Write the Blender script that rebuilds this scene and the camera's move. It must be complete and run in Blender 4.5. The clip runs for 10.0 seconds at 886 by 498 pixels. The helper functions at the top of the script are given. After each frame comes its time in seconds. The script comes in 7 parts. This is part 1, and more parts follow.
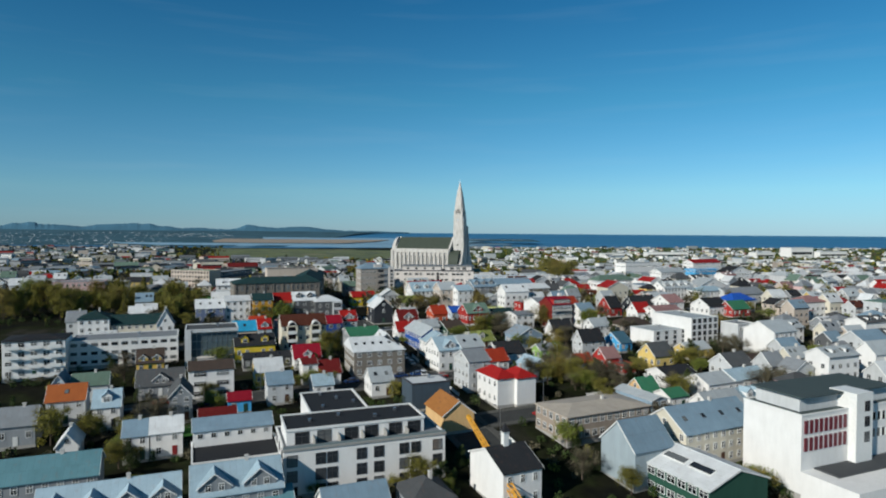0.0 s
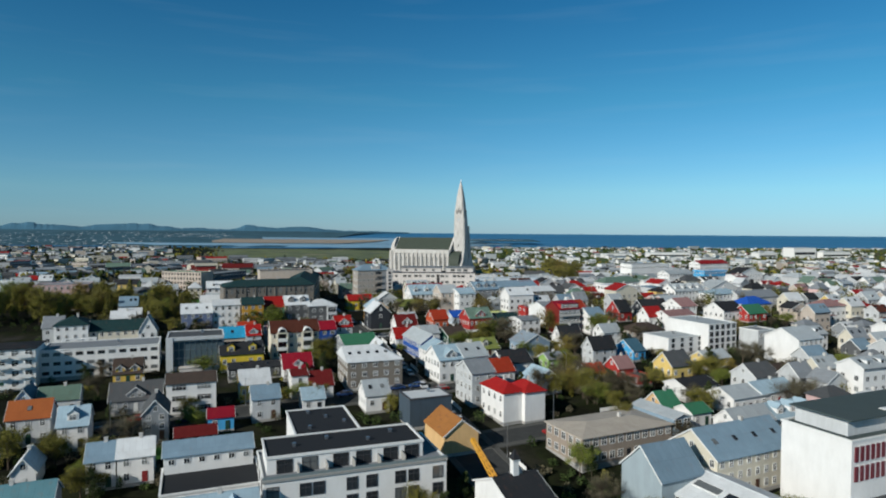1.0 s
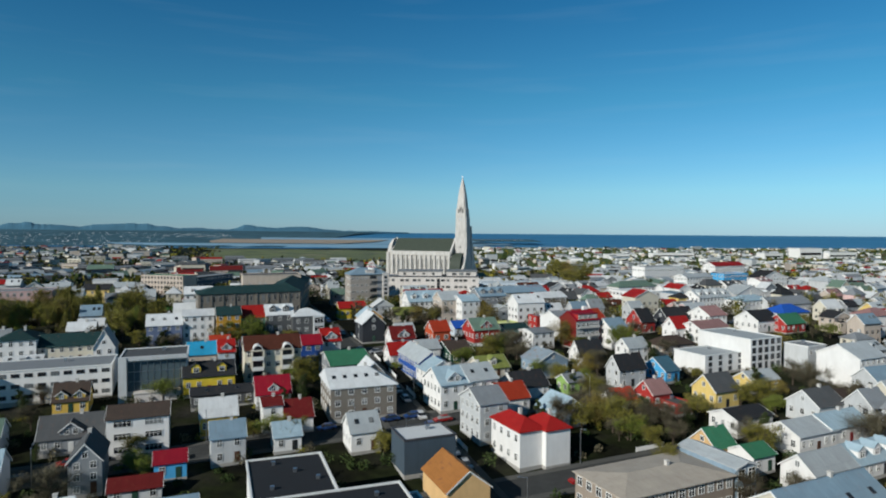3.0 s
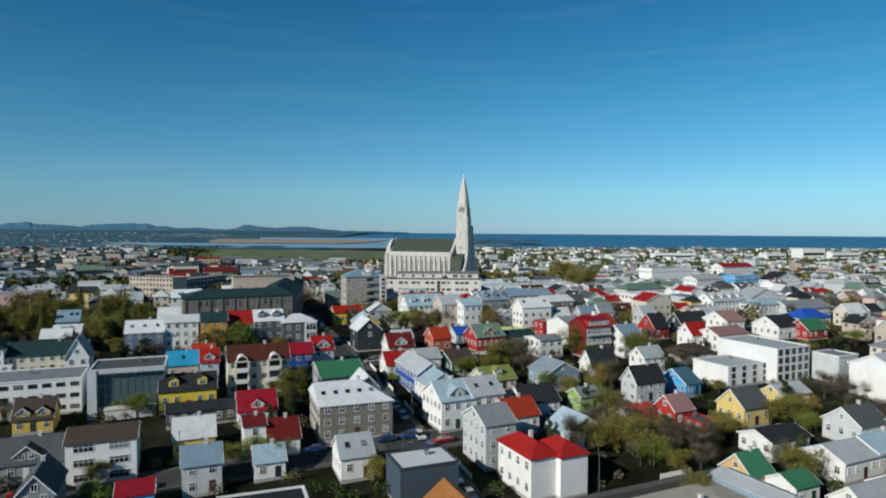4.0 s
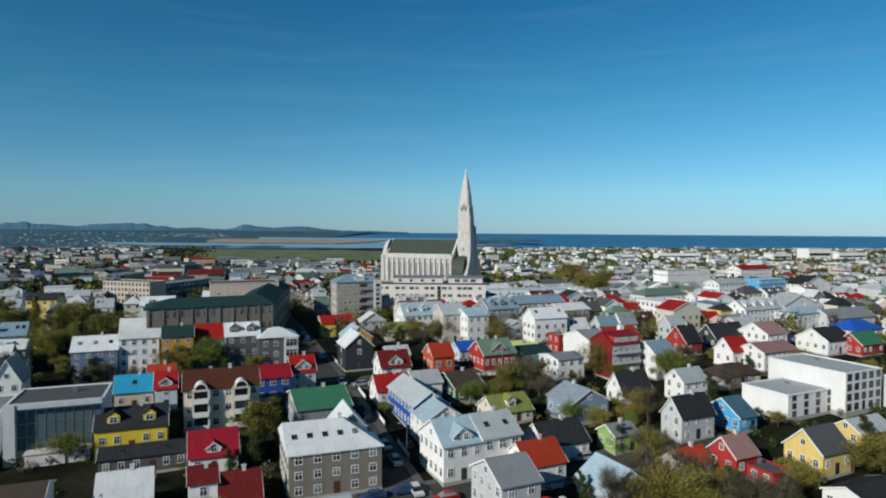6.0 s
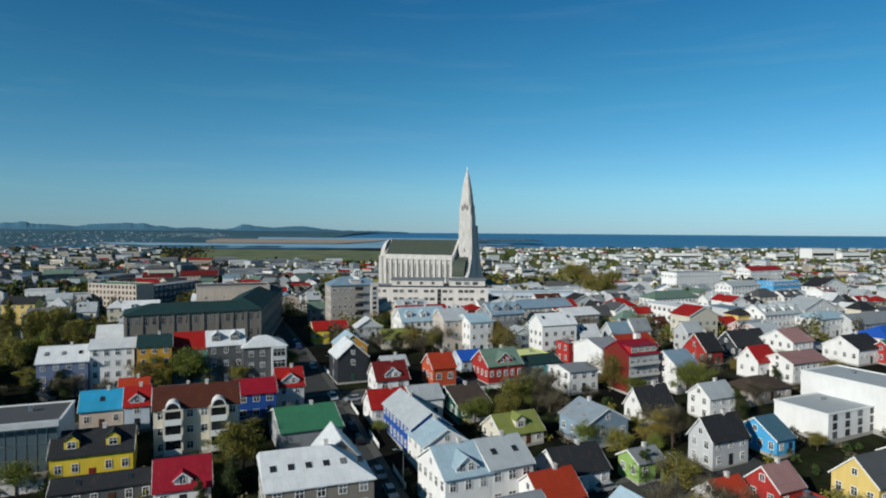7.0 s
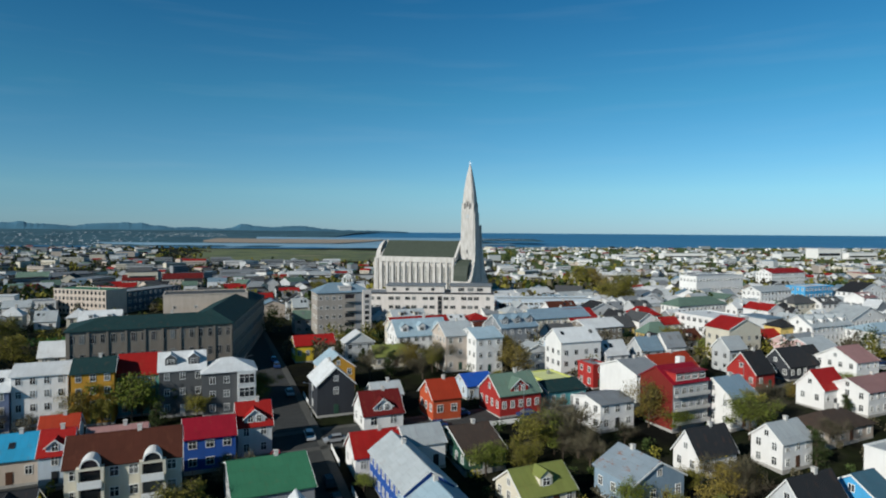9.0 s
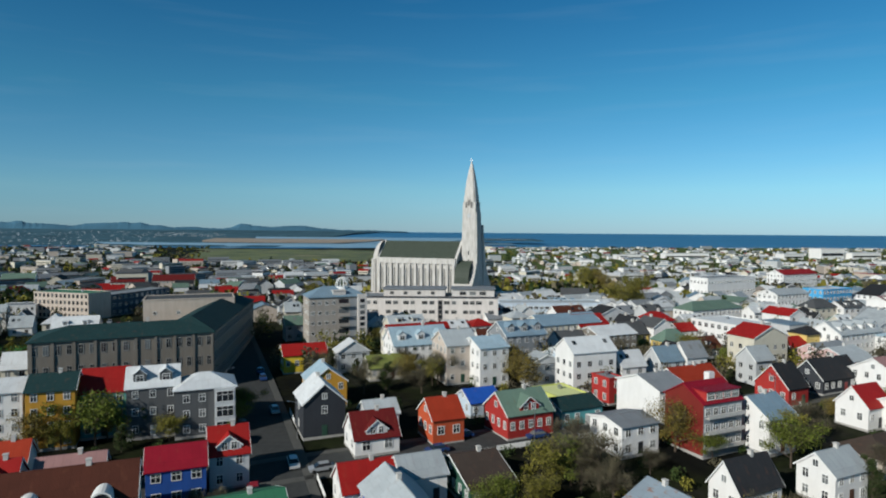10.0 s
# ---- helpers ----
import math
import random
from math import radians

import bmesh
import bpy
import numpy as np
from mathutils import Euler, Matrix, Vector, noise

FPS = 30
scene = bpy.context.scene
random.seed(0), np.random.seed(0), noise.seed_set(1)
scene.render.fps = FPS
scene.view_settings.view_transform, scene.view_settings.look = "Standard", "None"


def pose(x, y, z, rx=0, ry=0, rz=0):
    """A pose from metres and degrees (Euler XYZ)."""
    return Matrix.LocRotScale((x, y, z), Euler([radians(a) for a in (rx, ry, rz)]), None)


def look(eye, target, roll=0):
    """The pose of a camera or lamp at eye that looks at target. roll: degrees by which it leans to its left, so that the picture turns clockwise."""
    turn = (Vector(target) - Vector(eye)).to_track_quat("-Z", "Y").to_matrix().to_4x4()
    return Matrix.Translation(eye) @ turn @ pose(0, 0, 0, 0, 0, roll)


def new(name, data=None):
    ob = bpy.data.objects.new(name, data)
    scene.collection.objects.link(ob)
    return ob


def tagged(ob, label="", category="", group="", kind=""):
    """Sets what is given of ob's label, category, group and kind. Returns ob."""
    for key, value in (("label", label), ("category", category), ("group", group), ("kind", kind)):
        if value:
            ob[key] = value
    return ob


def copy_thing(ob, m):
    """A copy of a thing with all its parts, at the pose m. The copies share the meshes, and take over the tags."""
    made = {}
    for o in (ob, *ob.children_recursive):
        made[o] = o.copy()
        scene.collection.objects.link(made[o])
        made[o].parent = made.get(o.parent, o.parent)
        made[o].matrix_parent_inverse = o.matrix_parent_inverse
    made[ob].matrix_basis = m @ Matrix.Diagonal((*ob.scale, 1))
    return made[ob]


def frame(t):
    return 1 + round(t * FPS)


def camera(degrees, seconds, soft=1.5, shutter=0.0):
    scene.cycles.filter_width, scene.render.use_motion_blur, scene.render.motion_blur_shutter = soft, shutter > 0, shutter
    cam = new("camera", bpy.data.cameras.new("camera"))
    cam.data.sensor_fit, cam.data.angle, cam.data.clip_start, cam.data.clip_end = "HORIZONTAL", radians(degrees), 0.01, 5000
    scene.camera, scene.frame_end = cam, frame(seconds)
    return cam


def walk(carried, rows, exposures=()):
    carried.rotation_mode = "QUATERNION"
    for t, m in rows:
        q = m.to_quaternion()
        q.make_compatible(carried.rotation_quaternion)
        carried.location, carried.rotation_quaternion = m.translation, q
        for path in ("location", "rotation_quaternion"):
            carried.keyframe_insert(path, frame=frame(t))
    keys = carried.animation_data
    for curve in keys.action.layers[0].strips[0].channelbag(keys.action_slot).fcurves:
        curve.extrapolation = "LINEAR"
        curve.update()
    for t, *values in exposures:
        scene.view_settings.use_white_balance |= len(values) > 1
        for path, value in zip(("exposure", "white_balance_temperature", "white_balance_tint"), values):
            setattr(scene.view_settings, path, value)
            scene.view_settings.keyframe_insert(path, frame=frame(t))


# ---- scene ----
cam = camera(70.5, 10.0, soft=2.0)
PATH = [
    (0, (-0.000, 0.000, 77.100), (0.000, 99.956, 74.126), 0.22),
    (1, (-0.218, 14.000, 77.191), (-0.217, 113.956, 74.223), 0.22),
    (2, (-0.437, 28.000, 77.281), (-0.431, 127.956, 74.315), 0.22),
    (3, (-0.655, 42.000, 77.371), (-0.645, 141.956, 74.402), 0.22),
    (4, (-0.874, 56.000, 77.462), (-0.856, 155.956, 74.484), 0.22),
    (5, (-1.093, 70.000, 77.552), (-1.066, 169.955, 74.561), 0.22),
    (6, (-1.311, 84.000, 77.643), (-1.275, 183.955, 74.634), 0.22),
    (7, (-1.530, 98.000, 77.733), (-1.481, 197.954, 74.701), 0.22),
    (8, (-1.748, 112.000, 77.824), (-1.686, 211.953, 74.764), 0.22),
    (9, (-1.966, 126.000, 77.914), (-1.890, 225.952, 74.822), 0.22),
    (10, (-2.185, 140.000, 78.005), (-2.092, 239.951, 74.875), 0.22),
]
walk(cam, [(t, look(eye, target, roll)) for t, eye, target, roll in PATH])

# ---- world, sun, exposure ----
SUN_HEADING, SUN_UP = radians(-134), radians(27)
world = bpy.data.worlds.new("sky")
scene.world = world
world.use_nodes = True
wn = world.node_tree.nodes
sky = wn.new("ShaderNodeTexSky")
sky.sky_type, sky.sun_disc = "NISHITA", False
sky.sun_elevation, sky.sun_rotation = SUN_UP, SUN_HEADING
sky.air_density, sky.dust_density, sky.ozone_density, sky.altitude = 1.0, 0.0, 1.6, 0
wl = world.node_tree.links
# the deep clear blue of a northern sky, paler towards the horizon
geo = wn.new("ShaderNodeTexCoord")
sep = wn.new("ShaderNodeSeparateXYZ")
wl.new(geo.outputs["Generated"], sep.inputs[0])
grade = wn.new("ShaderNodeValToRGB")
SKY_TINT = ((0.0, (0.34, 0.63, 1.20)), (0.06, (0.41, 0.78, 1.11)), (0.2, (0.235, 0.755, 0.97)), (0.40, (0.088, 0.595, 0.89)), (0.6, (0.058, 0.46, 0.57)), (1.0, (0.05, 0.40, 0.47)))
while len(grade.color_ramp.elements) < len(SKY_TINT):
    grade.color_ramp.elements.new(0.5)
for e, (p, c) in zip(grade.color_ramp.elements, SKY_TINT):
    e.position, e.color = p, (*c, 1)
wl.new(sep.outputs["Z"], grade.inputs[0])
mul = wn.new("ShaderNodeMix")
mul.data_type, mul.blend_type = "RGBA", "MULTIPLY"
mul.inputs[0].default_value = 1.0
wl.new(sky.outputs[0], mul.inputs[6])
wl.new(grade.outputs[0], mul.inputs[7])
# a clear sky is deeper towards one side
side = wn.new("ShaderNodeMapRange")
for i, v in ((1, -0.6), (2, 0.6), (3, 0.95), (4, 1.065)):
    side.inputs[i].default_value = v
wl.new(sep.outputs["X"], side.inputs[0])
even = wn.new("ShaderNodeMix")
even.data_type, even.blend_type = "RGBA", "MULTIPLY"
even.inputs[0].default_value = 1.0
wl.new(mul.outputs[2], even.inputs[6])
wl.new(side.outputs[0], even.inputs[7])
wisp_map = wn.new("ShaderNodeMapping")
wisp_map.inputs["Scale"].default_value = (2.0, 2.0, 26.0)
wl.new(geo.outputs["Generated"], wisp_map.inputs[0])
wisp = wn.new("ShaderNodeTexNoise")
wisp.inputs["Scale"].default_value, wisp.inputs["Detail"].default_value = 1.6, 6.0
wl.new(wisp_map.outputs[0], wisp.inputs["Vector"])
thin = wn.new("ShaderNodeMapRange")
for i, v in ((1, 0.52), (2, 0.8), (3, 0.0), (4, 0.055)):
    thin.inputs[i].default_value = v
wl.new(wisp.outputs["Fac"], thin.inputs[0])
veil = wn.new("ShaderNodeMix")
veil.data_type = "RGBA"
veil.inputs[7].default_value = (6.0, 7.5, 8.5, 1)
wl.new(thin.outputs[0], veil.inputs[0])
wl.new(even.outputs[2], veil.inputs[6])
wl.new(veil.outputs[2], wn["Background"].inputs[0])
wn["Background"].inputs[1].default_value = 0.083
sun_dir = Vector((math.sin(SUN_HEADING) * math.cos(SUN_UP), math.cos(SUN_HEADING) * math.cos(SUN_UP), math.sin(SUN_UP)))
sun = new("sun", bpy.data.lights.new("sun", "SUN"))
sun.data.energy, sun.data.angle, sun.data.color = 4.7, radians(0.55), (1.0, 0.98, 0.90)
sun.matrix_world = look(sun_dir * 900, (0, 0, 0))
scene.view_settings.exposure = 0.0


# ---- materials ----
def nodes_of(name):
    m = bpy.data.materials.new(name)
    m.use_nodes = True
    nt = m.node_tree
    return m, nt, nt.nodes["Principled BSDF"]


def texco(nt, scale):
    tc = nt.nodes.new("ShaderNodeTexCoord")
    mp = nt.nodes.new("ShaderNodeMapping")
    mp.inputs["Scale"].default_value = scale if hasattr(scale, "__len__") else (scale, scale, scale)
    nt.links.new(tc.outputs["Object"], mp.inputs[0])
    return mp.outputs[0]


def noise_node(nt, scale, detail=4.0, vec=None):
    n = nt.nodes.new("ShaderNodeTexNoise")
    n.inputs["Scale"].default_value, n.inputs["Detail"].default_value = scale, detail
    if vec:
        nt.links.new(vec, n.inputs["Vector"])
    return n.outputs["Fac"]


def ramp(nt, fac, stops):
    r = nt.nodes.new("ShaderNodeValToRGB")
    el = r.color_ramp.elements
    while len(el) < len(stops):
        el.new(0.5)
    for e, (p, c) in zip(el, stops):
        e.position, e.color = p, (*c, 1)
    nt.links.new(fac, r.inputs[0])
    return r.outputs[0]


def mix(nt, a, b, fac, mode="MIX"):
    n = nt.nodes.new("ShaderNodeMix")
    n.data_type, n.blend_type = "RGBA", mode
    for sock, v in ((n.inputs[0], fac), (n.inputs[6], a), (n.inputs[7], b)):
        if isinstance(v, (int, float)):
            sock.default_value = v
        elif isinstance(v, tuple):
            sock.default_value = (*v, 1)
        else:
            nt.links.new(v, sock)
    return n.outputs[2]


def bump(nt, bs, height, strength, dist):
    b = nt.nodes.new("ShaderNodeBump")
    b.inputs["Strength"].default_value, b.inputs["Distance"].default_value = strength, dist
    nt.links.new(height, b.inputs["Height"])
    nt.links.new(b.outputs[0], bs.inputs["Normal"])


def tone(c, k):
    return tuple(min(1.0, v * k) for v in c)


def random_value(nt, lo, hi):
    oi = nt.nodes.new("ShaderNodeObjectInfo")
    mr = nt.nodes.new("ShaderNodeMapRange")
    mr.inputs[3].default_value, mr.inputs[4].default_value = lo, hi
    nt.links.new(oi.outputs["Random"], mr.inputs[0])
    return mr.outputs[0]


def wall_mat(name, c, rough=0.75, streak=0.22, vary=0.1, boards=False):
    """Painted render, concrete or boarding, with blotches, rain streaks and a little difference from house to house."""
    m, nt, bs = nodes_of(name)
    c = tone(c, 0.86)
    big = noise_node(nt, 0.35, 5, texco(nt, 1.0))
    col = mix(nt, tone(c, 0.86), tone(c, 1.06), big)
    st = noise_node(nt, 1.0, 5, texco(nt, (1.1, 1.1, 0.2)))
    col = mix(nt, col, ramp(nt, st, ((0.35, tone((0.55, 0.52, 0.48), 1)), (0.6, (1, 1, 1)))), streak, "MULTIPLY")
    fine = noise_node(nt, 9.0, 3, texco(nt, 1.0))
    col = mix(nt, col, ramp(nt, fine, ((0.3, (0.82, 0.82, 0.82)), (0.65, (1, 1, 1)))), 0.5, "MULTIPLY")
    v = nt.nodes.new("ShaderNodeHueSaturation")
    nt.links.new(random_value(nt, 1 - vary, 1 + vary * 0.4), v.inputs["Value"])
    nt.links.new(col, v.inputs["Color"])
    nt.links.new(v.outputs[0], bs.inputs["Base Color"])
    bs.inputs["Roughness"].default_value = rough
    bs.inputs["Specular IOR Level"].default_value = 0.2
    if boards:
        w = nt.nodes.new("ShaderNodeTexWave")
        w.bands_direction = "Z"
        w.inputs["Scale"].default_value = 1.4
        nt.links.new(texco(nt, 1.0), w.inputs["Vector"])
        bump(nt, bs, w.outputs["Fac"], 0.5, 0.02)
    else:
        bump(nt, bs, fine, 0.3, 0.02)
    return m


def roof_mat(name, c, rough=0.45, rust=0.15, ribs=1.0, vary=0.12):
    """Painted corrugated iron: ribs down the slope, sheet joints, faded and rusty patches."""
    m, nt, bs = nodes_of(name)
    c = tone(c, 0.84)
    big = noise_node(nt, 0.5, 6, texco(nt, 1.0))
    col = mix(nt, tone(c, 0.78), tone(c, 1.12), big)
    br = nt.nodes.new("ShaderNodeTexBrick")
    br.inputs["Scale"].default_value = 1.0
    br.inputs["Brick Width"].default_value, br.inputs["Row Height"].default_value = 1.1, 2.6
    br.inputs["Mortar Size"].default_value = 0.025
    for k, v in (("Color1", (1, 1, 1, 1)), ("Color2", (0.88, 0.88, 0.88, 1)), ("Mortar", (0.6, 0.6, 0.6, 1))):
        br.inputs[k].default_value = v
    nt.links.new(texco(nt, 1.0), br.inputs["Vector"])
    col = mix(nt, col, br.outputs["Color"], 0.55, "MULTIPLY")
    r = noise_node(nt, 1.3, 8, texco(nt, (1.0, 0.5, 0.5)))
    f = ramp(nt, r, ((0.58, (0, 0, 0)), (0.72, (rust, rust, rust))))
    col = mix(nt, col, (0.22, 0.09, 0.045), f)
    v = nt.nodes.new("ShaderNodeHueSaturation")
    nt.links.new(random_value(nt, 1 - vary, 1 + vary), v.inputs["Value"])
    nt.links.new(col, v.inputs["Color"])
    nt.links.new(v.outputs[0], bs.inputs["Base Color"])
    bs.inputs["Roughness"].default_value = rough
    bs.inputs["Specular IOR Level"].default_value = 0.18
    if ribs:
        w = nt.nodes.new("ShaderNodeTexWave")
        w.inputs["Scale"].default_value = 2.2
        nt.links.new(texco(nt, 1.0), w.inputs["Vector"])
        bump(nt, bs, w.outputs["Fac"], 0.35 * ribs, 0.03)
    return m


def plain(name, c, rough=0.6, metal=0.0, amount=0.15, scale=3.0):
    m, nt, bs = nodes_of(name)
    n = noise_node(nt, scale, 4, texco(nt, 1.0))
    nt.links.new(mix(nt, tone(c, 1 - amount), tone(c, 1 + amount), n), bs.inputs["Base Color"])
    bs.inputs["Roughness"].default_value, bs.inputs["Metallic"].default_value = rough, metal
    bs.inputs["Specular IOR Level"].default_value = 0.1 if rough > 0.8 else 0.4
    return m


WALL = {
    "white": (0.88, 0.87, 0.85), "cream": (0.72, 0.67, 0.55), "beige": (0.62, 0.53, 0.45), "ltgrey": (0.60, 0.62, 0.63),
    "grey": (0.30, 0.32, 0.34), "dkgrey": (0.12, 0.125, 0.13), "black": (0.045, 0.05, 0.06), "stone": (0.24, 0.212, 0.18),
    "stonebrown": (0.40, 0.33, 0.27), "concrete": (0.42, 0.38, 0.34), "slateblue": (0.17, 0.22, 0.36), "paleblue": (0.62, 0.72, 0.82),
    "skyblue": (0.09, 0.46, 0.84), "blue": (0.025, 0.10, 0.40), "steelblue": (0.10, 0.24, 0.38), "bluegrey": (0.27, 0.37, 0.46),
    "darkblue": (0.07, 0.10, 0.13), "teal": (0.12, 0.42, 0.45), "ochre": (0.62, 0.32, 0.045), "yellow": (0.78, 0.58, 0.20),
    "yellowpale": (0.86, 0.57, 0.12), "brightyellow": (0.85, 0.62, 0.06), "peach": (0.76, 0.50, 0.24), "vermilion": (0.55, 0.10, 0.04),
    "redpaint": (0.44, 0.04, 0.035), "crimson": (0.20, 0.024, 0.018), "lime": (0.68, 0.72, 0.20), "leafgreen": (0.30, 0.47, 0.14),
    "pink": (0.72, 0.50, 0.48), "palestone": (0.74, 0.69, 0.65), "dimblue": (0.05, 0.15, 0.34), "zinc": (0.40, 0.48, 0.52), "glass": (0.10, 0.14, 0.16), "darkgreen": (0.03, 0.10, 0.07),
}
ROOF = {
    "whitemetal": (0.70, 0.72, 0.73), "ltgrey": (0.46, 0.50, 0.52), "grey": (0.25, 0.27, 0.29), "dkgrey": (0.09, 0.095, 0.10),
    "black": (0.028, 0.03, 0.034), "red": (0.36, 0.016, 0.014), "dkred": (0.15, 0.013, 0.013), "crimson": (0.30, 0.010, 0.026),
    "orangered": (0.40, 0.045, 0.018), "redgrey": (0.36, 0.20, 0.19), "rust": (0.45, 0.19, 0.055), "brown": (0.10, 0.030, 0.018),
    "dkbrown": (0.075, 0.055, 0.045), "beige": (0.48, 0.42, 0.35), "green": (0.05, 0.20, 0.11), "dkgreen": (0.016, 0.050, 0.052),
    "greygreen": (0.15, 0.23, 0.18), "olive": (0.22, 0.25, 0.07), "lime": (0.72, 0.76, 0.36), "blue": (0.02, 0.10, 0.46),
    "cyan": (0.03, 0.36, 0.62), "steelblue": (0.07, 0.16, 0.22), "bluegrey": (0.22, 0.32, 0.40), "paleblue": (0.38, 0.51, 0.59),
    "dkgreygreen": (0.075, 0.10, 0.10), "tealroof": (0.12, 0.26, 0.30), "orange": (0.42, 0.12, 0.035), "patchy": (0.27, 0.33, 0.38),
}
COLOUR = {
    "white": "white", "cream": "cream", "beige": "beige", "ltgrey": "light grey", "grey": "grey", "dkgrey": "dark grey", "black": "black",
    "stone": "grey-brown stone-coloured", "stonebrown": "brown", "concrete": "bare concrete", "slateblue": "slate blue", "paleblue": "pale blue",
    "skyblue": "sky blue", "blue": "deep blue", "steelblue": "steel blue", "bluegrey": "blue-grey", "darkblue": "dark blue-grey", "teal": "teal",
    "ochre": "ochre", "yellow": "pale yellow", "yellowpale": "mustard yellow", "brightyellow": "bright yellow", "peach": "peach",
    "vermilion": "vermilion", "redpaint": "red", "crimson": "crimson", "lime": "lime yellow", "leafgreen": "leaf green", "pink": "pink", "palestone": "pale stone-coloured", "dimblue": "deep blue", "zinc": "zinc-grey",
    "glass": "dark glass", "darkgreen": "dark green", "whitemetal": "white metal", "red": "red", "dkred": "dark red", "orangered": "orange-red",
    "redgrey": "faded red", "rust": "rusty orange", "brown": "brown", "dkbrown": "dark brown", "green": "green", "dkgreen": "dark green",
    "greygreen": "grey-green", "olive": "olive green", "cyan": "bright cyan", "dkgreygreen": "dark grey-green", "tealroof": "weathered teal",
    "orange": "orange", "patchy": "blue-grey rust-patched",
}
BOARDED = ("skyblue", "blue", "steelblue", "black", "vermilion", "redpaint", "teal", "leafgreen", "bluegrey")
WM = {k: wall_mat("wall_" + k, c, boards=k in BOARDED, vary=0.05 if k == "white" else 0.1, streak=0.1 if k in ("white", "cream") else 0.2) for k, c in WALL.items()}
RM = {k: roof_mat("roof_" + k, c, 0.85 if k in ("dkgreen", "black", "dkgrey", "brown", "dkbrown", "dkred") else 0.6, rust=0.9 if k in ("rust", "patchy") else 0.15) for k, c in ROOF.items()}
FLAT = {k: wall_mat("felt_" + k, ROOF[k], 0.85, 0.0) for k in ("whitemetal", "ltgrey", "grey", "dkgrey", "black", "beige", "lime", "dkgreygreen")}
M_TRIM = plain("white_trim", (0.68, 0.68, 0.66), 0.5)
M_TRIMDARK = plain("dark_trim", (0.05, 0.05, 0.055), 0.5)
M_STONEFRAME = plain("stone_frame", (0.27, 0.265, 0.25), 0.7)
M_PLINTH = plain("plinth_concrete", (0.33, 0.32, 0.30), 0.85, 0, 0.25, 2.0)
M_DOORS = [plain("door_" + n, c, 0.5) for n, c in (("brown", (0.08, 0.035, 0.02)), ("white", (0.6, 0.6, 0.58)), ("black", (0.02, 0.022, 0.025)), ("green", (0.02, 0.06, 0.04)), ("red", (0.2, 0.02, 0.02)))]
M_CHIM = plain("chimney_render", (0.5, 0.48, 0.45), 0.85, 0, 0.25, 2.0)
M_METAL = plain("steel", (0.45, 0.46, 0.48), 0.35, 0.9)
M_CRANE = plain("crane_paint", (0.62, 0.30, 0.03), 0.45)
M_BARK = plain("bark", (0.085, 0.065, 0.05), 0.9, 0, 0.35, 6.0)


def glass_mat():
    """Dark rooms behind some panes, pale curtains or sky behind others."""
    m, nt, bs = nodes_of("window_glass")
    n = noise_node(nt, 0.6, 2, texco(nt, 1.0))
    dark = mix(nt, (0.008, 0.01, 0.014), (0.035, 0.04, 0.045), n)
    oi, g = nt.nodes.new("ShaderNodeObjectInfo"), nt.nodes.new("ShaderNodeNewGeometry")
    add = nt.nodes.new("ShaderNodeMath")
    add.operation = "ADD"
    nt.links.new(oi.outputs["Random"], add.inputs[0])
    nt.links.new(g.outputs["Random Per Island"], add.inputs[1])
    wrap = nt.nodes.new("ShaderNodeMath")
    wrap.operation = "FRACT"
    nt.links.new(add.outputs[0], wrap.inputs[0])
    k = ramp(nt, wrap.outputs[0], ((0.70, (0, 0, 0)), (0.78, (0.45, 0.45, 0.45)), (1.0, (1, 1, 1))))
    nt.links.new(mix(nt, dark, (0.20, 0.21, 0.21), k), bs.inputs["Base Color"])
    bs.inputs["Roughness"].default_value = 0.06
    bs.inputs["Specular IOR Level"].default_value = 0.7
    return m


M_GLASS = glass_mat()


def leaf_mat(name, a, b):
    m, nt, bs = nodes_of(name)
    g = nt.nodes.new("ShaderNodeNewGeometry")
    col = ramp(nt, g.outputs["Random Per Island"], ((0.0, tone(a, 0.85)), (1.0, tone(b, 0.85))))
    v = nt.nodes.new("ShaderNodeHueSaturation")
    nt.links.new(random_value(nt, 0.75, 1.25), v.inputs["Value"])
    nt.links.new(col, v.inputs["Color"])
    nt.links.new(v.outputs[0], bs.inputs["Base Color"])
    bs.inputs["Roughness"].default_value = 0.7
    bs.inputs["Specular IOR Level"].default_value = 0.12
    return m


M_LEAF = [
    leaf_mat("leaf_olive", (0.085, 0.088, 0.014), (0.30, 0.265, 0.05)),
    leaf_mat("leaf_spring", (0.08, 0.115, 0.014), (0.24, 0.275, 0.05)),
    leaf_mat("leaf_twigs", (0.06, 0.055, 0.036), (0.165, 0.145, 0.09)),
    leaf_mat("leaf_dark", (0.018, 0.036, 0.011), (0.065, 0.092, 0.026)),
    leaf_mat("leaf_brown", (0.13, 0.10, 0.022), (0.31, 0.24, 0.055)),
]


